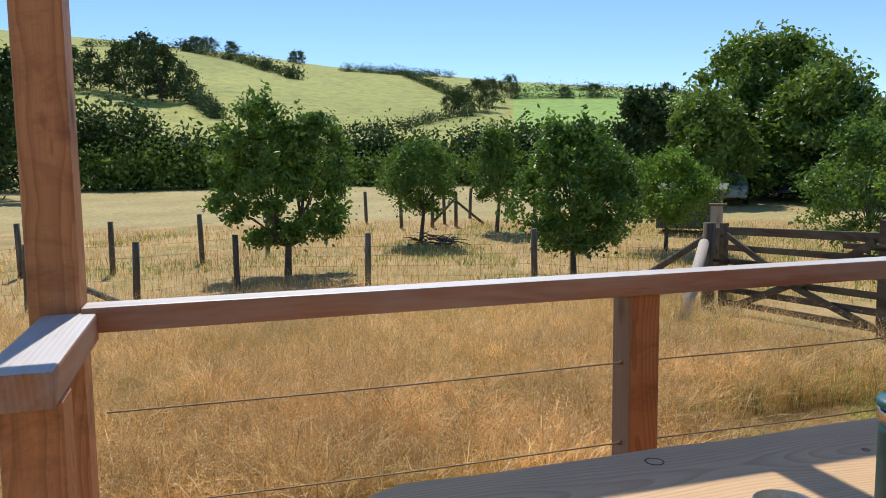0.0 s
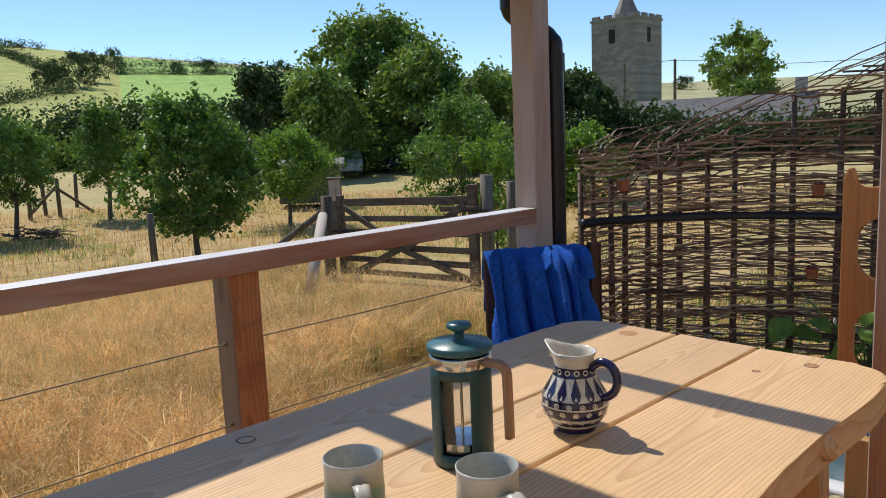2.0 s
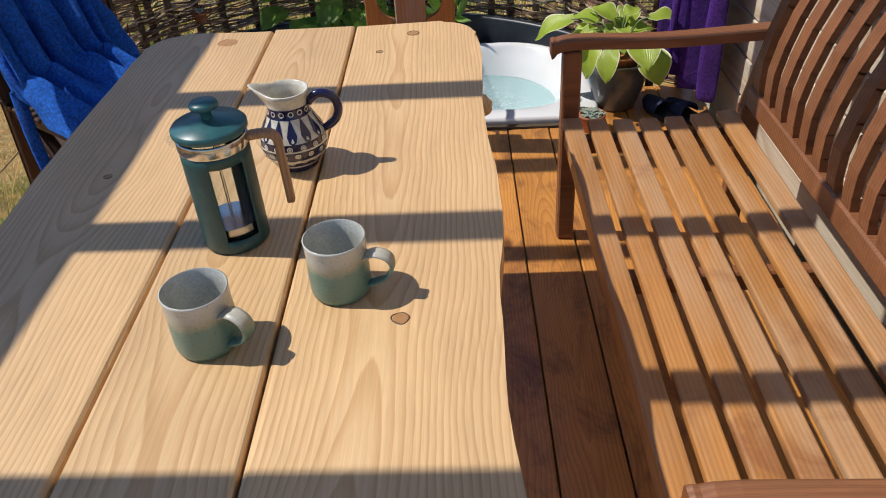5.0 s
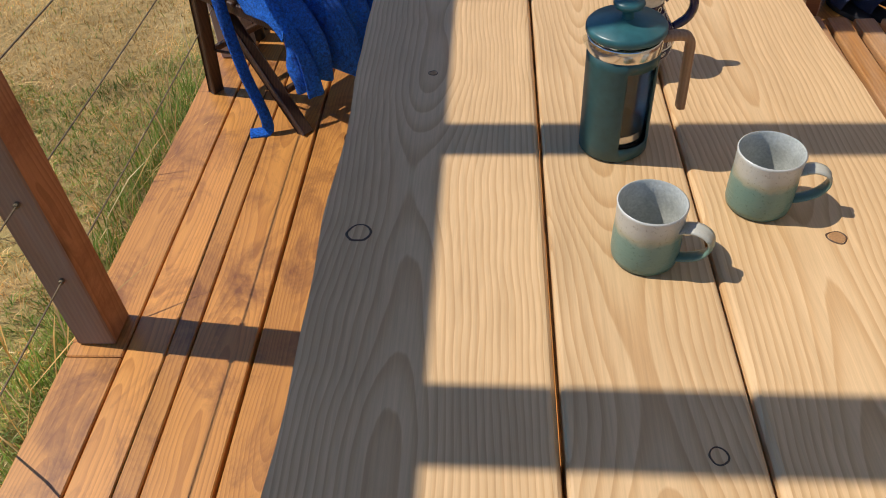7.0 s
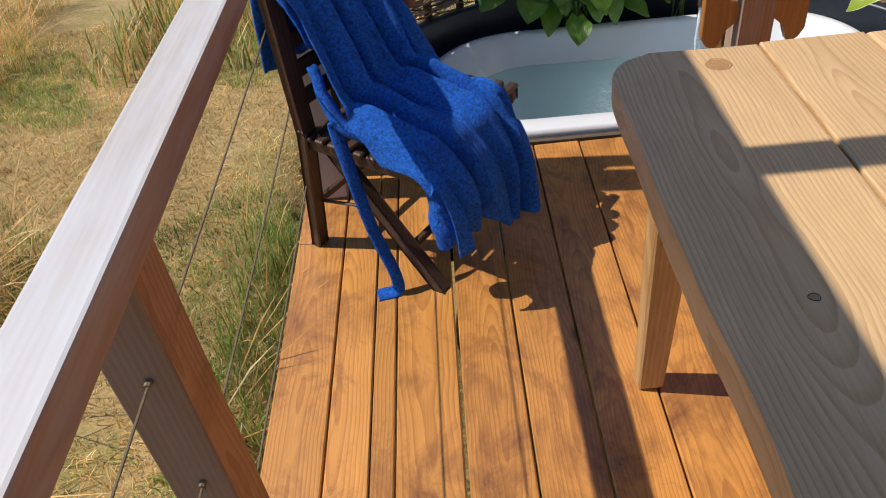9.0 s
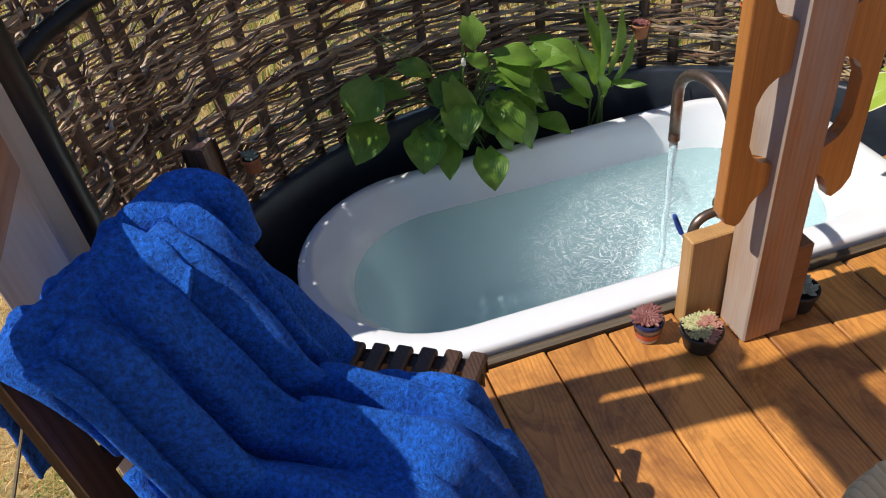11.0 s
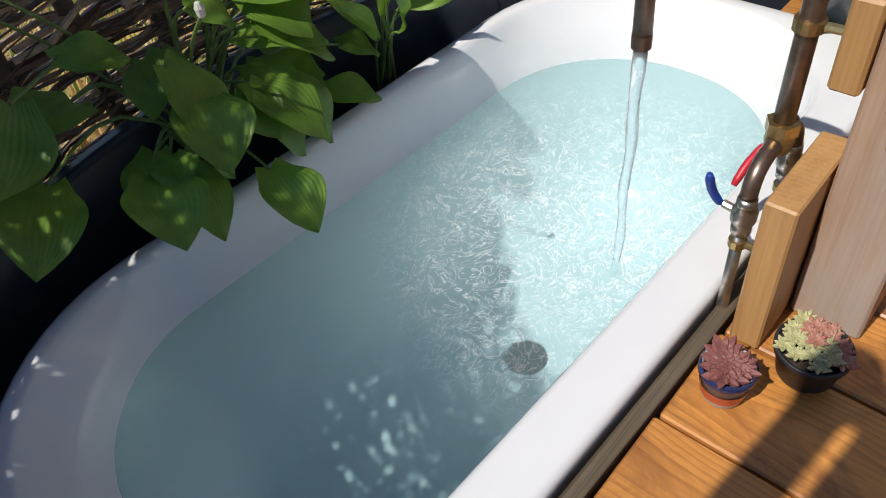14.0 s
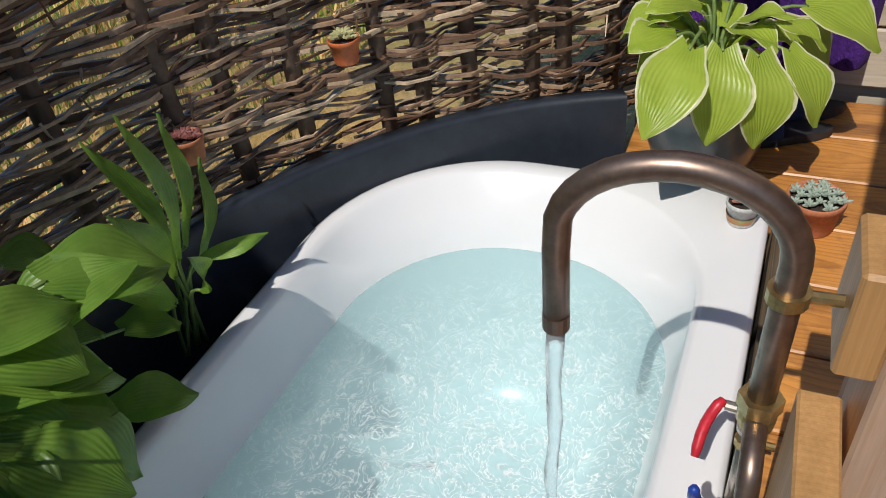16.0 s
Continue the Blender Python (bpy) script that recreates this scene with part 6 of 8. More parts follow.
hedge("tall dark hedgerow along the far side of the mown field", row([(103, 56, 6.0), (97, 56, 5.0), (94.4, 56, 5.6), (91.5, 55, 5.0), (89.5, 55, 3.6), (86, 56, 2.8), (80, 58, 2.6), (76, 58, 3.6), (72, 58, 3.0), (66, 56, 3.4), (60, 52, 3.2), (55, 46, 3.4)]), 0.36, DARK_LEAF, 60000, 51, 2.0)
hedge("lighter bramble at the foot of the hedgerow", row([(95, 53.5, 2.2), (90, 53, 2.6), (85, 54, 1.6), (79, 55, 1.6), (72, 55, 1.6), (65, 53, 1.8)]), 0.30, OAK, 22000, 52, 1.4)
hedge("hedgerow beyond the gate and lane", row([(54, 42, 2.6), (48, 40, 2.4), (42, 38, 2.6), (36, 38, 2.0), (30, 40, 1.6), (24, 42, 1.2), (16, 44, 1.4)]), 0.30, DARK_LEAF, 26000, 53, 1.6)


def hill_hedge(label, points, h, seed, count=2600, size=1.1):
    stops = [(*on_hill(a, e), h) for a, e in points]
    hedge(label, [(*q[:3], q[3] * 0.5) for q in stops], size * 0.6, FAR_LEAF, count * 2, seed, 0.8)


hill_hedge("dark field hedge running down the hill", [(89.0, 7.0), (86.8, 6.6), (84.6, 6.15), (81.1, 5.0)], 3.6, 61)
hill_hedge("dark hedge along the hill's brow", [(78.0, 5.45), (76.0, 5.25), (74.3, 5.0), (72, 4.75), (70.3, 4.5)], 2.0, 62, 2400, 0.9)
hill_hedge("dark hedge dropping from the brow", [(73.6, 4.85), (71.8, 4.0), (70.3, 3.2)], 2.6, 63, 1600, 0.9)
hill_hedge("hedge across the foot of the hill", [(79.5, 0.55), (77.1, 0.8), (73.6, 1.05), (70.4, 1.6), (68.5, 1.7)], 2.4, 64, 2200, 0.6)
hill_hedge("short thick hedge below the copse", [(88.2, 3.5), (87.3, 2.9), (86.5, 2.25)], 3.2, 65, 1500, 0.8)
hill_hedge("far field hedge on the ridge", [(66.5, 3.2), (63, 3.15), (60.2, 3.0), (57, 2.8), (53, 2.5), (48, 2.1)], 2.2, 66, 2600, 0.9)
hill_hedge("hedge above the bright green field", [(66.3, 2.75), (62.5, 2.6), (59.4, 2.5), (55, 2.2)], 1.6, 67, 2200, 0.7)
hill_hedge("hedge along the ridge's crest", [(94.5, 7.0), (91.5, 7.1), (89.0, 7.05)], 1.8, 68, 1200, 0.8)


def hill_tree(az, el, high, wide, seed, label="dark tree standing on the far hillside", n=2600):
    p = on_hill(az, el)
    high, wide = high * 0.62, wide * 0.85
    tree(label, p, high, wide, high * 0.04, FAR_LEAF, n, max(high, wide) * 0.045, seed, 1, 40, 0.09, "trees on the hill")


for k, (az, el, high, wide) in enumerate([(92.2, 3.9, 15, 9), (90.9, 3.6, 18, 10), (90.0, 3.45, 15, 9), (89.2, 3.5, 11, 9), (94.3, 4.2, 11, 10), (95.6, 4.4, 11, 9), (93.2, 4.0, 9, 8), (88.1, 3.9, 7, 7),
                                        (87.8, 6.85, 7, 9), (86.9, 6.9, 7, 8), (85.4, 6.75, 6, 7), (81.1, 6.1, 6, 8), (66.2, 2.9, 9, 7), (69.4, 1.9, 9, 8), (68.3, 2.0, 10, 9), (67.4, 2.3, 10, 8), (70.2, 2.1, 7, 7), (55.6, 2.3, 7, 8), (60.3, 2.7, 5, 6), (62.4, 2.7, 4, 5), (40.5, 1.9, 9, 8), (28.0, 0.9, 5, 7)]):
    hill_tree(az, el, high, wide, 100 + k)


# ---- field gate ----
def gate():
    t = thing("field_gate", "weathered grey-brown five-bar timber field gate, closed", "gate")
    a, b = Vector((-6.47, 5.30, -0.69)), Vector((-3.98, 5.32, -0.58))
    at = lambda u, h: a.lerp(b, u) + Vector((0, 0, h))
    heights = [0.16, 0.33, 0.50, 0.70, 0.88, 1.10]
    for i, h in enumerate(heights):
        part("bar", bar(bmesh.new(), at(0, h), at(1, h), 0.03, 0.10 if i == 5 else 0.075, 0.004), GREY_WOOD, t)
    part("hanging_stile", bar(bmesh.new(), at(0.0, 0.1), at(0.0, 1.2), 0.07, 0.10, 0.004, (1, 0, 0)), GREY_WOOD, t)
    part("closing_stile", bar(bmesh.new(), at(1.0, 0.05), at(1.0, 1.28), 0.07, 0.12, 0.004, (1, 0, 0)), GREY_WOOD, t)
    off = Vector((0, -0.04, 0))
    for p, q in ((at(0.04, 1.05), at(0.5, 0.52)), (at(0.5, 0.50), at(0.98, 0.16)), (at(0.96, 1.05), at(0.54, 0.5)), (at(0.5, 0.5), at(0.12, 0.14))):
        part("brace", bar(bmesh.new(), p + off, q + off, 0.03, 0.075, 0.003), GREY_WOOD, t)
    part("hinge", bar(bmesh.new(), at(-0.06, 0.70) + off, at(0.06, 0.70) + off, 0.02, 0.04, 0.003), BLACK_STEEL, t)
    part("latch", bar(bmesh.new(), at(0.96, 0.98) + off, at(1.10, 0.98) + off, 0.02, 0.03, 0.003), BLACK_STEEL, t)
    part("latch_board", bar(bmesh.new(), at(0.80, 1.0) + off, at(1.06, 1.0) + off, 0.02, 0.06, 0.003), GREY_WOOD, t)


gate()


def stake(x, y, high, r=0.05, label="round weathered timber fence post in the grass", lean=(0, 0), group="fence posts"):
    z = ground_z(x, y)
    bm = bmesh.new()
    tube(bm, [(0, 0, -0.2), (lean[0] * 0.5, lean[1] * 0.5, high * 0.5), (lean[0], lean[1], high)], [r, r * 0.98, r * 0.95], 10)
    return solo("fence_post", bm, STAKE_WOOD, label, "fence post", True, group, loc=(x, y, z))


near = [(104.5, 13.6), (98.8, 13.4), (92.4, 12.2), (85.8, 14.3), (76.7, 13.4), (64.7, 12.7), (52.6, 11.2)]
tops = []
rng0 = random.Random(5)
for a, d in near[:-1]:
    p = bearing(a, d)
    ln = (rng0.uniform(-0.04, 0.04), rng0.uniform(-0.04, 0.04))
    stake(p.x, p.y, 1.06, 0.055, lean=ln)
    tops.append(p)
gp = Vector((-6.70, 5.24, ground_z(-6.70, 5.24)))
stake(gp.x, gp.y, 1.18, 0.085, "thick dark gate post with a flat metal cap")
stake(-3.80, 5.36, 1.34, 0.075, "square-topped dark timber gate post")
stake(-3.54, 5.48, 1.26, 0.055)
tops.append(gp)
far_posts = [(99.0, 17.5), (93.7, 17.2), (88.0, 18.2), (83.6, 20.0), (79.5, 21.8), (76.6, 27), (74.1, 25), (71.9, 25), (71.0, 26), (69.2, 28), (66.6, 29), (64.6, 24)]
for a, d in far_posts:
    p = bearing(a, d)
    stake(p.x, p.y, 1.1, 0.06, lean=(rng0.uniform(-0.05, 0.05), rng0.uniform(-0.05, 0.05)))


def strut(p, q, r, label):
    bm = bmesh.new()
    p, q = Vector(p), Vector(q)
    tube(bm, [Vector(), (q - p) * 0.5, q - p], [r, r, r * 0.92], 9)
    solo("fence_strut", bm, PALE_LOG if r > 0.055 else STAKE_WOOD, label, "fence strut", True, "fence struts", loc=p)


PALE_LOG = wood("pale_log", (0.50, 0.46, 0.40), (0.36, 0.31, 0.25), "z", 0.02, 0.8, 3.0, 0.3, 0.4)
strut((-5.62, 4.12, ground_z(-5.62, 4.12) + 0.02), (-6.64, 5.12, 0.24), 0.075, "pale peeled log strut leaning on the gate post")
strut((-8.35, 4.75, ground_z(-8.35, 4.75) + 0.05), (-6.76, 5.20, 0.28), 0.05, "thin round strut leaning on the gate post")
strut((-7.9, 6.5, ground_z(-7.9, 6.5) + 0.05), (-6.74, 5.30, 0.24), 0.05, "thin round strut leaning on the gate post")
c0 = bearing(92.4, 12.2)
strut(bearing(96.5, 13.2) + Vector((0, 0, 0.45)), c0 + Vector((0, 0, 0.04)), 0.05, "thin round strut low in the grass")
c0, c1 = bearing(98.8, 13.4), bearing(95.8, 14.4)
strut(c1 + Vector((0, 0, 0.2)), c0 + Vector((0, 0, 0.85)), 0.05, "thin round strut between fence posts")
c0 = bearing(70.2, 25)
strut(bearing(68.2, 25.5) + Vector((0, 0, 0.05)), c0 + Vector((0, 0, 0.85)), 0.045, "thin round strut of a far corner post")
strut(bearing(72.0, 25.5) + Vector((0, 0, 0.05)), c0 + Vector((0, 0, 0.95)), 0.045, "thin round strut of a far corner post")
stake(c0.x, c0.y, 1.15, 0.06)


def netting():
    """Stock netting: line wires and uprights between the posts."""
    bm = bmesh.new()
    for p, q in zip(tops, tops[1:]):
        for h in (0.12, 0.3, 0.48, 0.66, 0.82, 1.0):
            tube(bm, [p + Vector((0, 0, h)), p.lerp(q, 0.5) + Vector((0, 0, h - 0.01)), q + Vector((0, 0, h))], 0.0028, 4, False)
        n = int((q - p).length / 0.18)
        for k in range(1, n):
            c2 = p.lerp(q, k / n)
            tube(bm, [c2 + Vector((0, 0, 0.1)), c2 + Vector((0, 0, 0.82))], 0.002, 4, False)
    solo("stock_netting", bm, STEEL, "rusty wire stock netting strung between the posts", "fence", kind="stuff")


netting()


# ---- church tower, roofs, poles ----
def stone():
    m, n, l, p = shader("grey_stone")
    v = coords(n, l, (1, 1, 1), False)
    br = n.new("ShaderNodeTexBrick")
    br.inputs["Scale"].default_value = 1.0
    br.inputs["Brick Width"].default_value, br.inputs["Row Height"].default_value, br.inputs["Mortar Size"].default_value = 0.9, 0.35, 0.02
    br.inputs["Color1"].default_value, br.inputs["Color2"].default_value, br.inputs["Mortar"].default_value = (0.20, 0.185, 0.165, 1), (0.30, 0.28, 0.25, 1), (0.24, 0.225, 0.20, 1)
    rot = n.new("ShaderNodeMapping")
    rot.inputs["Rotation"].default_value = (radians(90), 0, 0)
    l.new(v, rot.inputs[0])
    l.new(rot.outputs[0], br.inputs["Vector"])
    dirt = ramp(n, l, noise_tex(n, l, v, 0.5, 6, 0.7), [(0.3, (0.7, 0.7, 0.68)), (0.7, (1.2, 1.18, 1.12))])
    l.new(mix(n, l, br.outputs[0], dirt, 1.0, "MULTIPLY"), p.inputs["Base Color"])
    p.inputs["Roughness"].default_value = 0.9
    return m


STONE = stone()
SLATE = plain("slate", (0.09, 0.085, 0.085), (0.17, 0.16, 0.155), 0.8, 0.8, 0, 0, 8)
LEAD = plain("shingle", (0.17, 0.14, 0.12), (0.26, 0.22, 0.19), 1.5, 0.7, 0, 0, 8)
DARK = plain("dark_opening", (0.012, 0.012, 0.014), (0.025, 0.024, 0.024), 3, 0.9)


def church():
    d = 92.0
    t = thing("church_tower", "square grey stone church tower with battlements and short spire", "church", bearing(31.75, d, 0.0))
    t.rotation_euler = (0, 0, radians(0.5))
    zt = 1.29 + d * math.tan(radians(7.40))
    w = 2.82
    part("wall", boxed(-w, w, -w, w, -2, zt, 0.0), STONE, t)
    part("string_course", boxed(-w - 0.12, w + 0.12, -w - 0.12, w + 0.12, zt - 0.1, zt + 0.12), STONE, t)
    for s in (-1, 1):
        for k in range(4):
            u = -w + 0.1 + k * (2 * w - 0.2) / 3.55
            part("merlon", boxed(u, u + 0.95, s * w - 0.25 * (s > 0), s * w + 0.25 * (s < 0), zt + 0.12, zt + 0.52), STONE, t)
            part("merlon", boxed(s * w - 0.25 * (s > 0), s * w + 0.25 * (s < 0), u, u + 0.95, zt + 0.12, zt + 0.52), STONE, t)
    bm = bmesh.new()
    bmesh.ops.create_cone(bm, cap_ends=True, segments=8, radius1=1.75, radius2=0.05, depth=3.7, matrix=Matrix.Translation((0, 0, zt + 1.95)))
    part("spire", bm, LEAD, t)
    top = zt + 3.8
    part("weathervane", tube(bmesh.new(), [(0, 0, top - 0.1), (0, 0, top + 1.0)], 0.04, 6), BLACK_STEEL, t)
    vane = part("vane_arrow", tube(bmesh.new(), [(-0.45, 0, top + 0.5), (0.45, 0, top + 0.5)], 0.04, 6), BLACK_STEEL, t)
    bm = boxed(-0.30, 0.28, -0.02, 0.02, top + 0.72, top + 1.02, 0.01)
    part("vane_tail", bm, BLACK_STEEL, t)
    for ax in (0, 1):
        for s in (-1, 1):
            bm = bmesh.new()
            z0 = zt - 2.6
            if ax == 0:
                box(bm, -0.55, 0.25, s * w - 0.03, s * w + 0.03, z0, z0 + 1.5)
            else:
                box(bm, s * w - 0.03, s * w + 0.03, -0.35, 0.35, z0, z0 + 1.6)
            win = part("belfry_window", bm, DARK, t)


church()


def house(label, az, d, w, dp, eaves, ridge, turn, seed, wall_mat):
    t = thing("house", label, "house", bearing(az, d))
    t.rotation_euler = (0, 0, radians(turn))
    part("wall", boxed(-w / 2, w / 2, -dp / 2, dp / 2, -0.5, eaves), wall_mat, t)
    bm = bmesh.new()
    vs = [bm.verts.new(p) for p in ((-w / 2 - 0.3, -dp / 2 - 0.3, eaves - 0.1), (w / 2 + 0.3, -dp / 2 - 0.3, eaves - 0.1), (w / 2 + 0.3, dp / 2 + 0.3, eaves - 0.1), (-w / 2 - 0.3, dp / 2 + 0.3, eaves - 0.1), (-w / 2 - 0.3, 0, ridge), (w / 2 + 0.3, 0, ridge))]
    for f in ((0, 1, 5, 4), (2, 3, 4, 5), (1, 2, 5), (3, 0, 4), (3, 2, 1, 0)):
        bm.faces.new([vs[i] for i in f])
    roof2 = part("roof", bm, SLATE, t)
    part("chimney", boxed(w / 2 - 0.9, w / 2 - 0.3, -0.3, 0.3, ridge - 0.6, ridge + 0.8), wall_mat, roof2)
    for k in range(2):
        part("window", boxed(-w / 4 + k * w / 2 - 0.4, -w / 4 + k * w / 2 + 0.4, -dp / 2 - 0.03, -dp / 2 + 0.02, eaves * 0.4, eaves * 0.8), DARK, t)


RENDER_WALL = plain("rendered_wall", (0.45, 0.42, 0.37), (0.55, 0.52, 0.46), 0.6, 0.9)
house("grey slate-roofed cottage behind the trees", 25.5, 46, 9, 6, 1.2, 2.9, 20, 1, RENDER_WALL)
house("slate-roofed cottage behind the orchard trees", 40.8, 60, 7, 6, 3.0, 5.4, 60, 2, RENDER_WALL)


def utility_pole(az, d, top_el):
    p = bearing(az, d)
    h = 1.29 + d * math.tan(radians(top_el + 1.5)) - p.z
    t = thing("utility_pole", "dark timber utility pole beside the lane", "utility pole", p, "utility poles")
    part("pole", tube(bmesh.new(), [(0, 0, -0.3), (0, 0, h)], [0.14, 0.11], 8), STAKE_WOOD, t)
    part("insulator", boxed(-0.12, 0.12, -0.05, 0.05, h - 0.2, h - 0.1), BLACK_STEEL, t)
    return p + Vector((0, 0, h - 0.1))


q1, q2 = utility_pole(28.6, 66, 3.1), utility_pole(31.9, 80, 3.0)
q3 = bearing(14, 60) + Vector((0, 0, 5.0))
bm = bmesh.new()
tube(bm, spline([q2, q2.lerp(q1, 0.5) - Vector((0, 0, 0.3)), q1, q1.lerp(q3, 0.5) - Vector((0, 0, 0.4)), q3], 24), 0.025, 4)
solo("overhead_cable", bm, BLACK_PIPE, "thin dark overhead cable between utility poles", "cable")


def shed():
    p = bearing(54.0, 24)
    t = thing("shed", "small grey-brown boarded shed under the orchard trees", "shed", p)
    t.rotation_euler = (0, 0, radians(50))
    for k in range(10):
        part("board", boxed(-0.9 + k * 0.18, -0.9 + k * 0.18 + 0.172, -0.6, -0.57, 0.15, 1.25), STAKE_WOOD, t)
    part("side_wall", boxed(-0.9, 0.9, -0.57, 0.6, 0.15, 1.25), STAKE_WOOD, t)
    part("roof", bar(bmesh.new(), (0, -0.75, 1.27), (0, 0.75, 1.42), 2.1, 0.05), SLATE, t)


shed()


def nest_box():
    p = bearing(52.35, 15.5)
    t = thing("nest_box", "grey timber nest box on a post with a dark opening", "nest box", p)
    part("pole", boxed(-0.07, 0.07, -0.07, 0.07, -0.1, 1.0), STAKE_WOOD, t)
    part("box_body", boxed(-0.11, 0.11, -0.10, 0.10, 0.98, 1.40, 0.005), PALE_LOG, t)
    part("lid", boxed(-0.15, 0.15, -0.15, 0.14, 1.402, 1.44, 0.005), STAKE_WOOD, t)
    part("opening", bar(bmesh.new(), (0.03, -0.104, 1.06), (0.03, -0.104, 1.22), 0.09, 0.004, 0), DARK, t)
    t.rotation_euler = (0, 0, radians(52))


nest_box()


def car(az, d, turn, paint, label):
    t = thing("car", label, "car", bearing(az, d), "parked cars")
    t.rotation_euler = (0, 0, radians(turn))
    bm = bmesh.new()
    side = [(-2.0, 0.30), (-2.05, 0.62), (-1.75, 0.78), (-1.05, 0.86), (-0.55, 1.32), (0.75, 1.40), (1.55, 0.98), (2.0, 0.90), (2.05, 0.35)]
    rows = [[bm.verts.new((x, s * (0.86 if z < 0.95 else 0.70), z)) for x, z in side] for s in (-1, 1)]
    for k in range(len(side)):
        j = (k + 1) % len(side)
        bm.faces.new((rows[0][k], rows[0][j], rows[1][j], rows[1][k]))
    bm.faces.new(rows[0]), bm.faces.new(rows[1][::-1])
    part("body", bm, paint, t)
    for s in (-1, 1):
        q = bmesh.new()
        vs = [q.verts.new((x, s * (0.80 if z < 0.95 else 0.74), z)) for x, z in ((-0.95, 0.92), (-0.52, 1.26), (0.70, 1.33), (1.3, 0.98))]
        q.faces.new(vs)
        part("side_window", q, DARK, t)
        for x in (-1.3, 1.3):
            q = bmesh.new()
            bmesh.ops.create_cone(q, cap_ends=True, segments=18, radius1=0.32, radius2=0.32, depth=0.2, matrix=Matrix.Translation((x, s * 0.78, 0.32)) @ Matrix.Rotation(radians(90), 4, "X"))
            part("wheel", q, BLACK_PIPE, t)


car(51.6, 36, 140, plain("silver_paint", (0.55, 0.57, 0.60), (0.62, 0.64, 0.66), 3, 0.25, 0.4), "silver parked car half hidden behind the gate")
# this car shape is added in place of a low dark blue mesh strip
car(48.6, 38, 40, plain("dark_blue_paint", (0.02, 0.035, 0.09), (0.03, 0.05, 0.12), 3, 0.25, 0.2), "dark blue mesh strip behind bushes, stood in for by a car shape")


def brushwood():
    rng = random.Random(8)
    bm = bmesh.new()
    for _ in range(60):
        a = rng.random() * math.tau
        p = Vector((rng.gauss(0, 0.3), rng.gauss(0, 0.25), rng.uniform(0.02, 0.22)))
        q = p + Vector((math.cos(a), math.sin(a), rng.uniform(-0.2, 0.25))) * rng.uniform(0.25, 0.6)
        tube(bm, [p, p.lerp(q, 0.5) + Vector((0, 0, 0.03)), q], [0.02, 0.016, 0.006], 5)
    solo("brushwood_heap", bm, BARK, "low heap of dark cut branches in the orchard grass", "brushwood", kind="stuff", loc=bearing(71.6, 20.2))


brushwood()


# ---- grasses ----
def grass_material(name, a, b, tip):
    m, n, l, p = shader(name)
    geo = n.new("ShaderNodeNewGeometry")
    v = coords(n, l, (1, 1, 1), False)
    col = ramp(n, l, geo.outputs["Random Per Island"], [(0.0, a), (0.6, b), (1.0, tip)])
    patch = ramp(n, l, noise_tex(n, l, v, 0.9, 4, 0.6), [(0.3, (0.60, 0.62, 0.56)), (0.7, (1.22, 1.2, 1.15))])
    col = mix(n, l, col, patch, 1.0, "MULTIPLY")
    tuft = ramp(n, l, noise_tex(n, l, v, 5.5, 4, 0.7), [(0.36, (0.62, 0.62, 0.56)), (0.60, (1.32, 1.28, 1.22))])
    col = mix(n, l, col, tuft, 1.0, "MULTIPLY")
    l.new(col, p.inputs["Base Color"])
    p.inputs["Roughness"].default_value = 0.65
    tr, mx = n.new("ShaderNodeBsdfTranslucent"), n.new("ShaderNodeMixShader")
    l.new(col, tr.inputs[0])
    mx.inputs[0].default_value = 0.4
    l.new(p.outputs[0], mx.inputs[1]), l.new(tr.outputs[0], mx.inputs[2])
    l.new(mx.outputs[0], n["Material Output"].inputs[0])
    return m


STRAW = grass_material("straw_grass", (0.50, 0.28, 0.08), (0.88, 0.57, 0.22), (0.97, 0.80, 0.50))
GREEN_GRASS = grass_material("green_grass", (0.14, 0.25, 0.035), (0.26, 0.39, 0.07), (0.48, 0.48, 0.16))


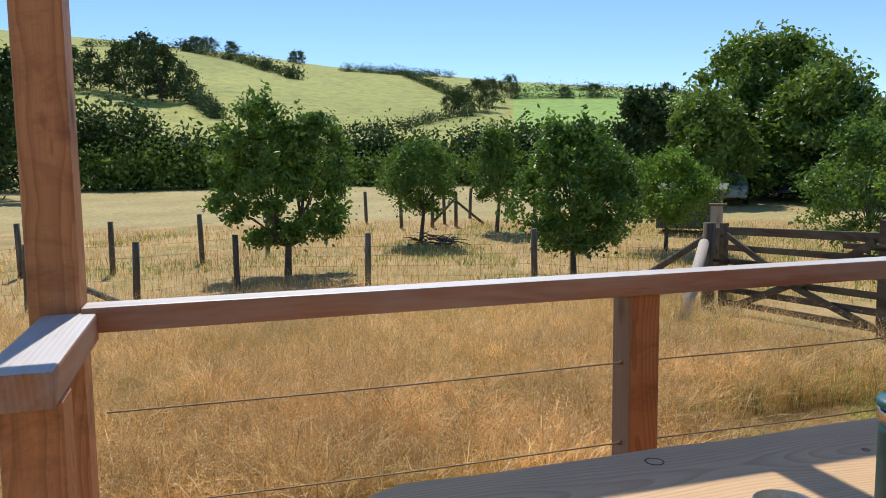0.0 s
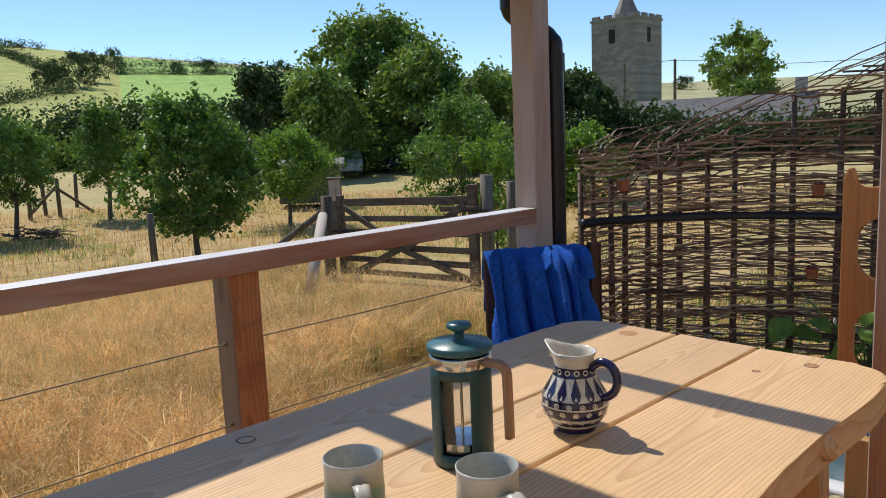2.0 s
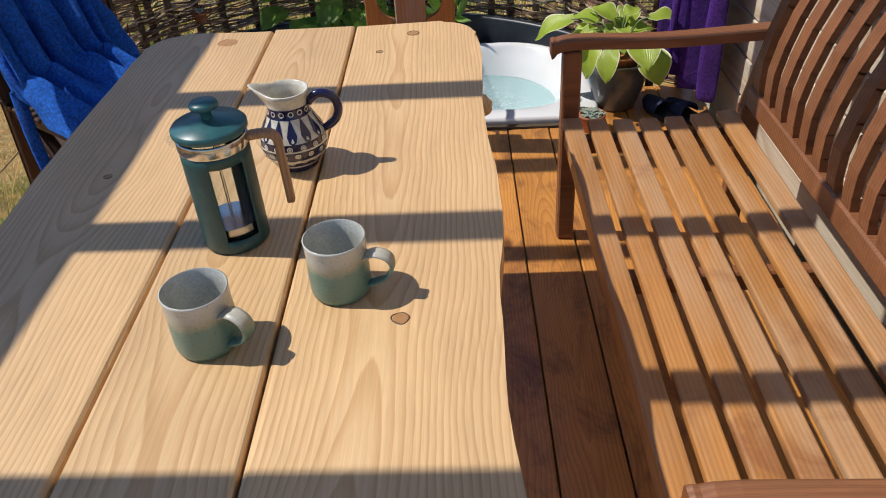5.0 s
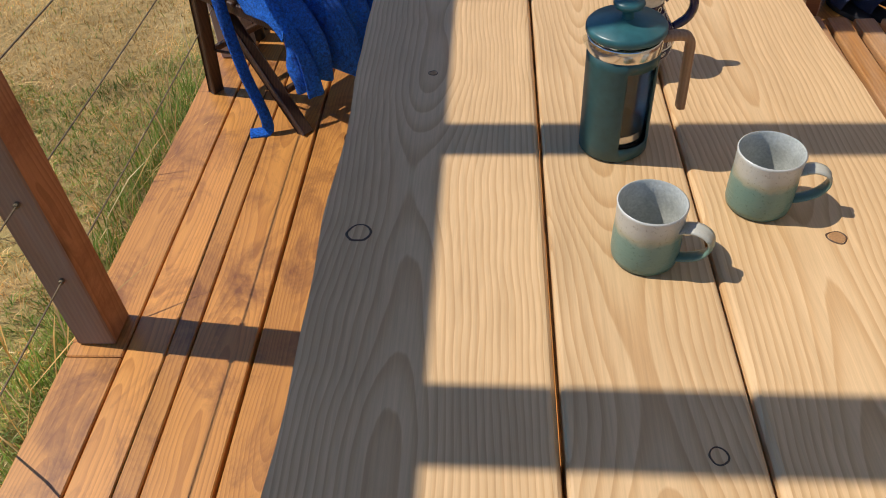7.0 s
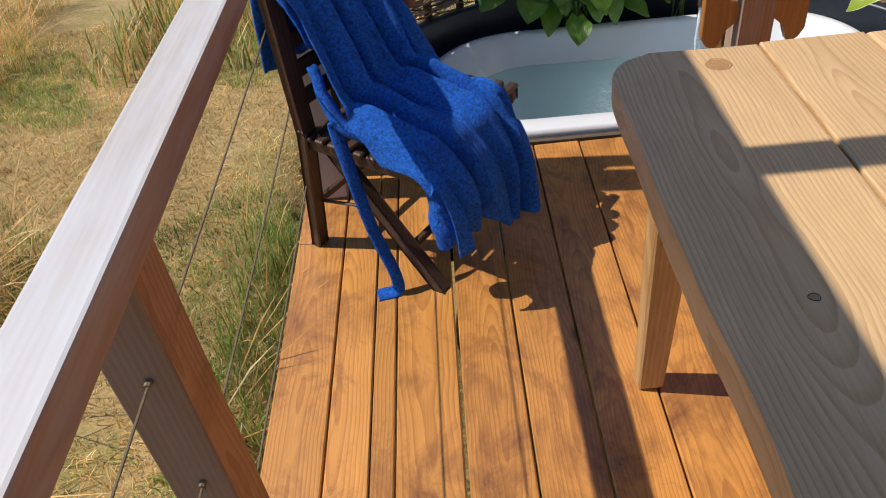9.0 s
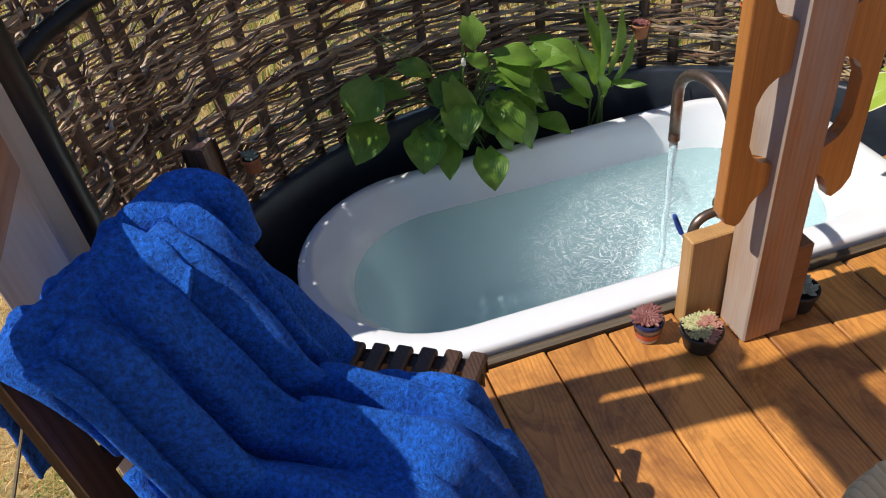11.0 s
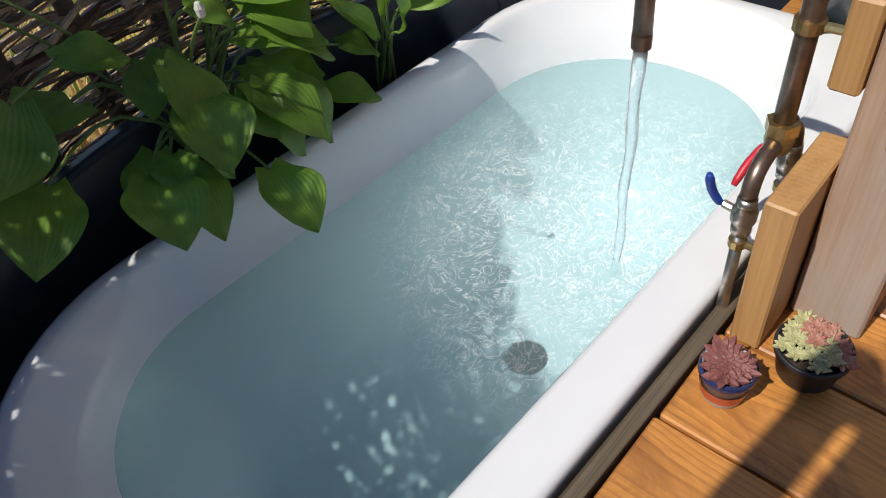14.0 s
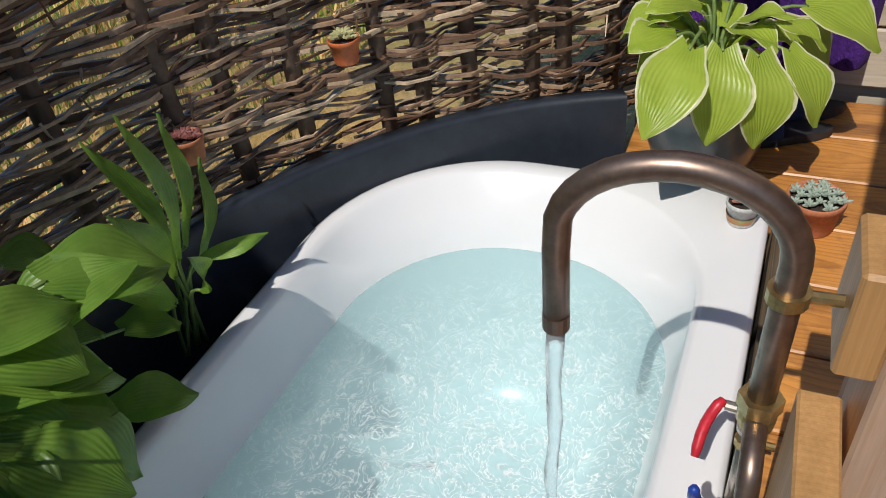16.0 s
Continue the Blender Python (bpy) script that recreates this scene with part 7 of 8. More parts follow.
def blades(name, label, xy, high, wide, material, seed, bend=0.45, head=False):
    """Bent blades with a pointed tip; some carry a loose seed head."""
    rng = np.random.default_rng(seed)
    n = len(xy)
    z = np.array([ground_z(x, y) for x, y in xy])
    base = np.column_stack([xy, z])
    h = high * rng.uniform(0.45, 1.15, n)
    if head:
        h *= np.array([0.95 + 0.55 * noise.noise((x * 2.1, y * 2.1, 6.0)) for x, y in xy])
    a = rng.uniform(0, math.tau, n)
    d = np.column_stack([np.cos(a), np.sin(a), np.zeros(n)])
    d[:, 0] += 0.35
    s = np.column_stack([-np.sin(a + rng.normal(0, 0.8, n)), np.cos(a), np.zeros(n)])
    w = wide * rng.uniform(0.6, 1.3, n)
    k = bend * rng.uniform(0.2, 1.2, n)
    pts = []
    for u, ww in ((0.0, 1.0), (0.45, 0.85), (0.8, 1.5 if head else 0.55)):
        c2 = base + d * (h * k * u * u)[:, None] + np.array((0, 0, 1.0)) * (h * u * (1 - 0.25 * k * u))[:, None]
        pts += [c2 - s * (w * ww / 2)[:, None], c2 + s * (w * ww / 2)[:, None]]
    pts.append(base + d * (h * k)[:, None] + np.array((0, 0, 1.0)) * (h * (1 - 0.25 * k))[:, None])
    v = np.stack(pts, 1).reshape(-1, 3)
    i = np.arange(n) * 7
    f4 = np.concatenate([np.stack([i, i + 1, i + 3, i + 2], 1), np.stack([i + 2, i + 3, i + 5, i + 4], 1)])
    f3 = np.stack([i + 4, i + 5, i + 6], 1)
    o = cloud_object(name, v.tolist(), f4.tolist() + f3.tolist(), material)
    return tagged(o, label, "grass", kind="stuff")


def scatter(n, x0, x1, y0, y1, seed, keep):
    rng = np.random.default_rng(seed)
    out = []
    while len(out) < n:
        x, y = rng.uniform(x0, x1), rng.uniform(y0, y1)
        if rng.random() < keep(x, y):
            out.append((x, y))
    return np.array(out)


def tall(x, y):
    """Where the long meadow grass stands: beyond the trodden strip by the deck, inside the fence."""
    d = math.hypot(x - EYE[0], y - EYE[1])
    if x > -1.15 + 0.25 * noise.noise((x, y * 1.3, 0)) - (0.9 if y > 1.6 else 0) or d > 12.5:
        return 0
    if y > 4.6 and x > -6.6:
        return 0
    clump = 0.5 + 0.5 * noise.noise((x * 0.9, y * 0.9, 4))
    return min(1, 0.25 + clump) * min(1, 26 / (d * d))


blades("meadow_grass", "tall golden seeding meadow grass beside the veranda", scatter(95000, -10, -0.6, -5.5, 6.5, 71, tall), 0.37, 0.0028, STRAW, 72, 1.15, True)
blades("meadow_grass", "green undergrowth among the golden meadow grass", scatter(20000, -8, -0.6, -5, 5.5, 73, lambda x, y: tall(x, y) * (noise.noise((x * 0.6, y * 0.6, 9)) > 0.0)), 0.24, 0.004, GREEN_GRASS, 74, 0.6)
blades("orchard_grass", "rough dry grass under the orchard trees", scatter(26000, -24, -4, -6, 22, 75, lambda x, y: 1.0 if 12 < math.hypot(x - EYE[0], y - EYE[1]) < 27 else 0), 0.20, 0.013, STRAW, 76, 0.6)
blades("orchard_grass", "green grass tufts under the orchard trees", scatter(12000, -24, -3, -6, 22, 77, lambda x, y: 1.0 if 10.5 < math.hypot(x - EYE[0], y - EYE[1]) < 26 and noise.noise((x * 0.35, y * 0.35, 3)) > 0.12 else 0), 0.16, 0.013, GREEN_GRASS, 78, 0.6)
blades("short_grass", "short dry trodden grass beside the deck", scatter(48000, -2.4, -0.02, -1.5, 4.0, 79, lambda x, y: 1.0), 0.038, 0.0030, STRAW, 80, 1.4)
blades("short_grass", "short green grass patches beside the deck", scatter(24000, -2.4, -0.02, -1.5, 4.0, 81, lambda x, y: 1.0 if noise.noise((x * 1.6, y * 1.1, 5)) > 0.08 else 0.05), 0.045, 0.0035, GREEN_GRASS, 82, 1.2)
blades("edge_grass", "lush green grass growing along the deck edge", scatter(3000, -0.34, -0.02, -1.4, 1.6, 83, lambda x, y: 1.0 if noise.noise((0, y * 2.2, 5)) > -0.1 else 0.15), 0.14, 0.0036, GREEN_GRASS, 84, 0.5)
blades("edge_grass", "long dry grass stalks leaning by the deck edge", scatter(80, -0.30, -0.03, -1.2, 1.4, 85, lambda x, y: 1.0), 0.46, 0.0040, STRAW, 86, 0.7, True)
blades("screen_grass", "rough grass behind the willow screen", scatter(7000, -1.5, 4.5, 2.95, 8, 87, lambda x, y: 1.0), 0.28, 0.010, STRAW, 88, 0.6)
blades("screen_grass", "green grass behind the willow screen", scatter(7000, -1.5, 4.5, 2.95, 8, 89, lambda x, y: 1.0), 0.24, 0.010, GREEN_GRASS, 90, 0.6)


def seed_heads():
    """The loose, fluffy seed heads that give the meadow its golden bloom."""
    nr = np.random.default_rng(91)
    xy = scatter(56000, -10, -0.6, -5.5, 6.5, 92, lambda x, y: tall(x, y) * (0.35 + 0.65 * (noise.noise((x * 2.1, y * 2.1, 6.0)) > -0.05)))
    z = np.array([ground_z(x, y) for x, y in xy]) + nr.uniform(0.16, 0.42, len(xy))
    c2 = np.column_stack([xy, z])
    pts = (c2[:, None, :] + nr.normal(size=(len(xy), 7, 3)) * np.array((0.014, 0.014, 0.028))).reshape(-1, 3)
    v, f = leaf_cloud(pts, 0.0105, nr, 0.2, 0.5)
    tagged(cloud_object("seed_head", v, f, SEED), "fluffy golden grass seed heads over the meadow", "grass", kind="stuff")


SEED = grass_material("seed_heads", (0.46, 0.27, 0.10), (0.84, 0.58, 0.28), (0.95, 0.82, 0.54))
seed_heads()

# ---- plants and pots round the bath ----
def veined_leaf(name, a, b, rim=None):
    """Hosta leaf: ribs along its length, a soft sheen, light through it, and perhaps a pale margin."""
    m, n, l, p = shader(name)
    uv = n.new("ShaderNodeUVMap")
    sep = n.new("ShaderNodeSeparateXYZ")
    l.new(uv.outputs[0], sep.inputs[0])
    geo = n.new("ShaderNodeNewGeometry")
    v = coords(n, l)
    col = ramp(n, l, noise_tex(n, l, v, 14, 4), [(0.3, a), (0.7, b)])
    ab = n.new("ShaderNodeMath")
    ab.operation = "ABSOLUTE"
    l.new(sep.outputs["X"], ab.inputs[0])
    if rim:
        wob = n.new("ShaderNodeMath")
        wob.operation = "MULTIPLY_ADD"
        wob.inputs[1].default_value = 0.10
        l.new(noise_tex(n, l, v, 40, 2), wob.inputs[0])
        l.new(ab.outputs[0], wob.inputs[2])
        col = mix(n, l, col, rim, ramp(n, l, wob.outputs[0], [(0.93, (0, 0, 0)), (0.96, (1, 1, 1))]))
    tone = ramp(n, l, geo.outputs["Random Per Island"], [(0, (0.8, 0.82, 0.78)), (1, (1.18, 1.15, 1.1))])
    col = mix(n, l, col, tone, 1.0, "MULTIPLY")
    l.new(col, p.inputs["Base Color"])
    p.inputs["Roughness"].default_value = 0.38
    w = n.new("ShaderNodeMath")
    w.operation = "SINE"
    k = n.new("ShaderNodeMath")
    k.operation = "MULTIPLY"
    k.inputs[1].default_value = 42
    l.new(sep.outputs["X"], k.inputs[0])
    l.new(k.outputs[0], w.inputs[0])
    bump(n, l, w.outputs[0], p, 0.25, 0.0015)
    tr, mx = n.new("ShaderNodeBsdfTranslucent"), n.new("ShaderNodeMixShader")
    l.new(mix(n, l, col, (1.0, 1.0, 0.3), 0.4, "MULTIPLY"), tr.inputs[0])
    mx.inputs[0].default_value = 0.38
    l.new(p.outputs[0], mx.inputs[1]), l.new(tr.outputs[0], mx.inputs[2])
    l.new(mx.outputs[0], n["Material Output"].inputs[0])
    return m


HOSTA = veined_leaf("hosta_green", (0.125, 0.255, 0.033), (0.24, 0.395, 0.064))
HOSTA_RIM = veined_leaf("hosta_variegated", (0.34, 0.47, 0.05), (0.46, 0.58, 0.085), (0.80, 0.80, 0.52))
STEM = plain("stem_green", (0.12, 0.20, 0.05), (0.20, 0.28, 0.08), 30, 0.5)


def leaf_blade(name, parent, start, tip, width, material, droop=0.25, cup=0.12, face=(0, 0, 1), heart=True, stem_from=None, n=9, m=6):
    """One leaf from start to tip; its two halves fold up from the midrib."""
    bm = bmesh.new()
    uvl = bm.loops.layers.uv.new("UVMap")
    a, b = Vector(start), Vector(tip)
    d = b - a
    ln = d.length
    side = d.cross(Vector(face)).normalized()
    up = side.cross(d).normalized()
    rows = []
    for i in range(n + 1):
        u = i / n
        c2 = a + d * u + up * (droop * ln * math.sin(math.pi * u) * 0.5)
        w = width / 2 * (math.sin(math.pi * min(1, u * 0.92 + 0.10)) ** 0.8 if heart else math.sin(math.pi * (0.06 + 0.94 * u)) ** 0.9)
        if i == n:
            w = 0.0008
        row = []
        for k in range(-m // 2, m // 2 + 1):
            s = k / (m / 2)
            back = -0.10 * ln * abs(s) if heart and i == 0 else 0
            p = c2 + side * (w * s) + up * (cup * w * abs(s) * 1.4 + 0.004 * math.sin(u * 9 + s * 3)) + d.normalized() * back
            row.append((bm.verts.new(p), s, u))
        rows.append(row)
    for r0, r1 in zip(rows, rows[1:]):
        for k in range(len(r0) - 1):
            q = (r0[k], r0[k + 1], r1[k + 1], r1[k])
            f = bm.faces.new([x[0] for x in q])
            for lp, x in zip(f.loops, q):
                lp[uvl].uv = (x[1], x[2])
    if stem_from is not None:
        s0 = Vector(stem_from)
        mid = s0.lerp(a, 0.55) + Vector((0, 0, 0.25 * (a - s0).length))
        o = part("stalk", tube(bmesh.new(), spline([s0, mid, a + up * 0.002], 8), [0.0035] * 6 + [0.003, 0.0028, 0.0025], 6), STEM, parent, "", True)
    me_ob = part(name, bm, material, parent, "", True)
    return me_ob


def hosta():
    rng = random.Random(14)
    SHIFT = Vector((0.046, 0.006, 0.026))
    root = Vector((1.02, 2.44, -0.02)) + SHIFT
    t = thing("hosta", "large green hosta with hanging heart-shaped leaves beside the bathtub", "plant")
    fixed = [((0.985, 2.19, 0.10), (0.971, 2.074, 0.030), 0.085), ((1.20, 2.30, 0.09), (1.29, 2.235, 0.044), 0.06), ((1.15, 2.33, 0.27), (1.285, 2.229, 0.305), 0.085),
             ((0.82, 2.25, 0.17), (0.777, 2.119, 0.125), 0.10), ((1.05, 2.28, 0.20), (1.10, 2.17, 0.10), 0.085), ((0.95, 2.27, 0.24), (0.90, 2.15, 0.17), 0.10), ((1.08, 2.32, 0.26), (1.17, 2.20, 0.24), 0.08),
             ((0.70, 2.33, 0.20), (0.60, 2.22, 0.15), 0.10), ((0.80, 2.36, 0.28), (0.70, 2.27, 0.31), 0.09), ((0.90, 2.31, 0.12), (0.87, 2.20, 0.02), 0.07)]
    for a, b, w in fixed:
        a, b = Vector(a) + SHIFT, Vector(b) + SHIFT
        leaf_blade("leaf", t, a, b, w * 1.28, HOSTA, 0.22, 0.16, (0.1, -0.5, 1), True, root + Vector((rng.uniform(-0.05, 0.05), rng.uniform(-0.03, 0.03), 0)))
    fan = [((1.119, 2.28, 0.378), (1.247, 2.25, 0.331), 0.07), ((1.253, 2.30, 0.349), (1.386, 2.25, 0.274), 0.10), ((1.125, 2.27, 0.329), (1.238, 2.23, 0.213), 0.07), ((1.033, 2.28, 0.395), (1.092, 2.26, 0.343), 0.05),
           ((0.966, 2.28, 0.332), (0.994, 2.25, 0.166), 0.09), ((1.086, 2.27, 0.225), (1.132, 2.24, 0.067), 0.09), ((1.16, 2.28, 0.212), (1.203, 2.25, 0.046), 0.075), ((0.979, 2.28, 0.197), (0.996, 2.26, 0.10), 0.055),
           ((0.833, 2.30, 0.407), (0.922, 2.28, 0.366), 0.06), ((1.054, 2.31, 0.497), (1.05, 2.27, 0.413), 0.07), ((0.754, 2.30, 0.381), (0.667, 2.26, 0.293), 0.12)]
    for a, b, w in fan:
        leaf_blade("leaf", t, a, b, w * 1.15, HOSTA, 0.2, 0.16, (0.1, -0.6, 1), True, root + Vector((rng.uniform(-0.05, 0.05), rng.uniform(-0.03, 0.03), 0)))
    for k in range(13):
        az = rng.uniform(-2.9, 0.1)
        reach = rng.uniform(0.08, 0.27)
        a = root + Vector((math.cos(az) * reach * 1.25, math.sin(az) * reach * 0.75, rng.uniform(0.10, 0.36)))
        ln = rng.uniform(0.09, 0.145)
        b = a + Vector((math.cos(az) * ln * 0.85, math.sin(az) * ln * 0.85, -ln * rng.uniform(0.1, 0.8)))
        leaf_blade("leaf", t, a, b, ln * rng.uniform(0.74, 0.9), HOSTA, 0.25, 0.15, (0, -0.3, 1), True, root + Vector((rng.uniform(-0.06, 0.06), rng.uniform(-0.03, 0.03), 0)))
    for tip, lean in (((0.978, 2.138, 0.45), 0.0), ((0.80, 2.28, 0.52), 0.05), ((0.72, 2.33, 0.56), 0.05)):
        part("flower_stalk", tube(bmesh.new(), spline([root, Vector(tip).lerp(root, 0.5) + Vector((0, 0.02, 0.06)), tip], 12), 0.0028, 6), STEM, t, "", True)
    bud = lathe(bmesh.new(), [(0, -0.012), (0.006, -0.006), (0.007, 0.004), (0.004, 0.012), (0, 0.014)], 8, (0.978, 2.138, 0.455))
    part("flower_bud", bud, plain("bud", (0.5, 0.5, 0.42), (0.6, 0.6, 0.52), 40, 0.6), t)


hosta()


def iris():
    rng = random.Random(15)
    root = Vector((1.50, 2.43, -0.06))
    t = thing("arum_plant", "upright plant with long pointed green leaves beside the bathtub", "plant")
    for a, b, w in [((1.49, 2.42, 0.12), (1.457, 2.405, 0.40), 0.045), ((1.52, 2.41, 0.10), (1.603, 2.34, 0.102), 0.030), ((1.47, 2.42, 0.10), (1.37, 2.39, 0.30), 0.05), ((1.50, 2.44, 0.10), (1.44, 2.47, 0.36), 0.045),
                    ((1.52, 2.43, 0.12), (1.56, 2.44, 0.34), 0.04), ((1.46, 2.43, 0.05), (1.33, 2.42, 0.20), 0.05), ((1.49, 2.40, 0.06), (1.42, 2.33, 0.20), 0.045), ((1.53, 2.42, 0.08), (1.60, 2.43, 0.24), 0.035)]:
        a, b = Vector(a) + Vector((0.014, -0.05, 0.04)), Vector(b) + Vector((0.014, -0.065, 0.045))
        leaf_blade("leaf", t, a, b, w, HOSTA, 0.12, 0.35, (0.2, -1, 0.3), False, root + Vector((rng.uniform(-0.03, 0.03), rng.uniform(-0.02, 0.02), 0)), 10, 4)


iris()


def fern():
    rng, nr = random.Random(16), np.random.default_rng(16)
    t = thing("fern", "small feathery green fern between tank and chair", "plant")
    root = Vector((0.27, 1.66, -0.03))
    for k in range(11):
        az = rng.uniform(0, math.tau)
        ln = rng.uniform(0.10, 0.20)
        line = spline([root, root + Vector((math.cos(az) * ln * 0.5, math.sin(az) * ln * 0.5, ln * 0.75)), root + Vector((math.cos(az) * ln, math.sin(az) * ln, ln * 0.55))], 14)
        pts = []
        for i, p in enumerate(line[3:]):
            w = 0.03 * math.sin(math.pi * (i + 2) / 15)
            for s in (-1, 1):
                for j in range(3):
                    pts.append(np.array(p) + np.array((-math.sin(az), math.cos(az), -0.1)) * w * s * (j + 1) / 3)
        v, f = leaf_cloud(np.array(pts), 0.013, nr, 1.5, 0.5)
        cloud_object("frond", v, f, LIME, t)
        part("stalk", tube(bmesh.new(), line, 0.0015, 5), STEM, t)


fern()

# ---- pots ----
TERRACOTTA = plain("terracotta", (0.40, 0.13, 0.06), (0.50, 0.19, 0.09), 22, 0.8, 0, 0.0006)
ORANGE_POT = plain("orange_pot", (0.52, 0.12, 0.035), (0.60, 0.16, 0.05), 22, 0.6)
BLACK_POT = plain("black_pot", (0.012, 0.013, 0.016), (0.03, 0.03, 0.035), 22, 0.5)
SOIL = plain("soil", (0.02, 0.014, 0.01), (0.05, 0.035, 0.025), 90, 0.95, 0, 0.003)
GLAZED = plain("dark_glaze", (0.06, 0.065, 0.07), (0.11, 0.115, 0.12), 8, 0.3, 0, 0, 6, 0.4)


def pot_profile(r, h):
    return [(0, 0.0), (r * 0.72, 0.0), (r * 0.76, 0.003), (r * 0.92, h * 0.80), (r * 0.99, h * 0.81), (r, h * 0.97), (r * 0.97, h), (r * 0.90, h * 0.97), (r * 0.86, h * 0.80), (0, h * 0.80)]


def rosette(parent, centre, r, material, count, seed, up=0.55, name="leaf", fat=0.34):
    """A houseleek: pointed fleshy leaves in a spiral."""
    for k in range(count):
        u = (k + 0.5) / count
        az = k * 2.39996
        tilt = (1 - u) * 1.15 + 0.12
        ln = r * (0.45 + 0.6 * (1 - u))
        d = Vector((math.cos(az) * math.sin(tilt), math.sin(az) * math.sin(tilt), math.cos(tilt) * up + 0.15))
        bm = bmesh.new()
        line = [Vector(centre) + d * ln * q for q in (0.05, 0.4, 0.75, 1.0)]
        tube(bm, line, [ln * fat * 0.4, ln * fat * 0.62, ln * fat * 0.5, ln * 0.03], 5)
        part(name, bm, material, parent)


PURPLE_LEAF = plain("houseleek_purple", (0.16, 0.055, 0.055), (0.30, 0.12, 0.10), 60, 0.5)
PINK_LEAF = plain("houseleek_pink", (0.34, 0.34, 0.15), (0.55, 0.52, 0.28), 50, 0.6)
RED_LEAF = plain("houseleek_red", (0.36, 0.13, 0.10), (0.46, 0.26, 0.18), 50, 0.6)
GREY_LEAF = plain("houseleek_grey", (0.24, 0.30, 0.24), (0.38, 0.44, 0.36), 50, 0.6)


def potted(label, loc, r, h, pot_mat, plant_mat, seed, heads, count=22, size=0.5, spread=0.5):
    rng = random.Random(seed)
    t = thing("potted_succulent", label, "potted plant", loc, "succulent pots")
    part("pot", lathe(bmesh.new(), pot_profile(r, h), 28), pot_mat, t, "", True)
    part("soil", lathe(bmesh.new(), [(0, h * 0.86), (r * 0.6, h * 0.85), (r * 0.87, h * 0.82)], 20), SOIL, t)
    mats = plant_mat if isinstance(plant_mat, tuple) else (plant_mat,)
    for k in range(heads):
        a, q = k * 2.39996, spread * r * math.sqrt(k / max(1, heads - 1)) if heads > 1 else 0
        rosette(t, (math.cos(a) * q, math.sin(a) * q, h * 0.90 + 0.25 * r * (1 - q / max(r, 1e-6))), r * size * rng.uniform(0.8, 1.15), mats[k % len(mats)], count, seed + k)
    return t


p1 = potted("purple-brown houseleek in a small white and red glazed pot", (1.158, 1.438, 0.001), 0.036, 0.062, plain("painted_pot", (0.45, 0.40, 0.38), (0.60, 0.56, 0.52), 30, 0.3), PURPLE_LEAF, 3, 5, 34, 0.9, 0.5)
part("pot_rim", lathe(bmesh.new(), [(0.0352, 0.047), (0.0372, 0.051), (0.0372, 0.061), (0.0345, 0.0635)], 28), plain("navy_glaze", (0.015, 0.02, 0.08), (0.03, 0.04, 0.12), 30, 0.25), p1, "navy glazed rim", True)
part("pot_pattern", lathe(bmesh.new(), [(0.0298, 0.012), (0.0318, 0.024), (0.0328, 0.031)], 28), plain("red_glaze", (0.42, 0.05, 0.02), (0.55, 0.12, 0.04), 60, 0.3), p1, "red painted band", True)
potted("cream and pink houseleeks mounded in a black plastic pot", (1.255, 1.366, 0.001), 0.050, 0.058, BLACK_POT, (RED_LEAF, PINK_LEAF, PINK_LEAF, RED_LEAF, PINK_LEAF), 4, 17, 26, 0.40, 0.82)
p3 = potted("pink succulent in a colourful glazed pot on the bath rim", (1.995, 1.552, 0.0295), 0.030, 0.048, plain("pot_white", (0.5, 0.5, 0.48), (0.62, 0.62, 0.6), 30, 0.3), RED_LEAF, 5, 4, 14, 0.7, 0.5)
part("pot_pattern", lathe(bmesh.new(), [(0.0245, 0.008), (0.0272, 0.022)], 24), plain("orange_glaze", (0.55, 0.10, 0.02), (0.2, 0.35, 0.12), 70, 0.3), p3, "orange painted band", True)
potted("grey-green stonecrop in a terracotta pot on the deck", (2.05, 1.435, 0.001), 0.050, 0.068, TERRACOTTA, GREY_LEAF, 6, 16, 12, 0.34, 0.85)
potted("green houseleek in a black plastic pot beside the hook post", (1.53, 1.385, 0.001), 0.045, 0.06, BLACK_POT, GREY_LEAF, 7, 5, 20, 0.7, 0.6)

WALL_POTS = [(0.355, 2.30, 0.21, TERRACOTTA, GREY_LEAF), (1.70, 2.48, 0.225, TERRACOTTA, PURPLE_LEAF), (1.985, 2.31, 0.29, ORANGE_POT, PINK_LEAF), (1.32, 2.53, 0.44, TERRACOTTA, RED_LEAF), (2.19, 2.13, 0.42, TERRACOTTA, PURPLE_LEAF),
             (0.10, 1.96, 0.98, TERRACOTTA, GREY_LEAF), (0.78, 2.50, 0.93, TERRACOTTA, PURPLE_LEAF), (0.76, 2.50, 0.55, TERRACOTTA, PURPLE_LEAF)]
for k, (x, y, z, pm, lm) in enumerate(WALL_POTS):
    u = fence_u(x, y)
    q = fence_at(u, z, -0.062)
    t = potted("small houseleek in a terracotta pot hung on the willow screen", q, 0.030, 0.048, pm, lm, 20 + k, 3, 18, 0.75, 0.5)
    part("hanger", tube(bmesh.new(), [(0, 0.0, 0.044), tuple((fence_at(u, z + 0.06, 0.0) - q))], 0.0015, 5), STEEL, t)


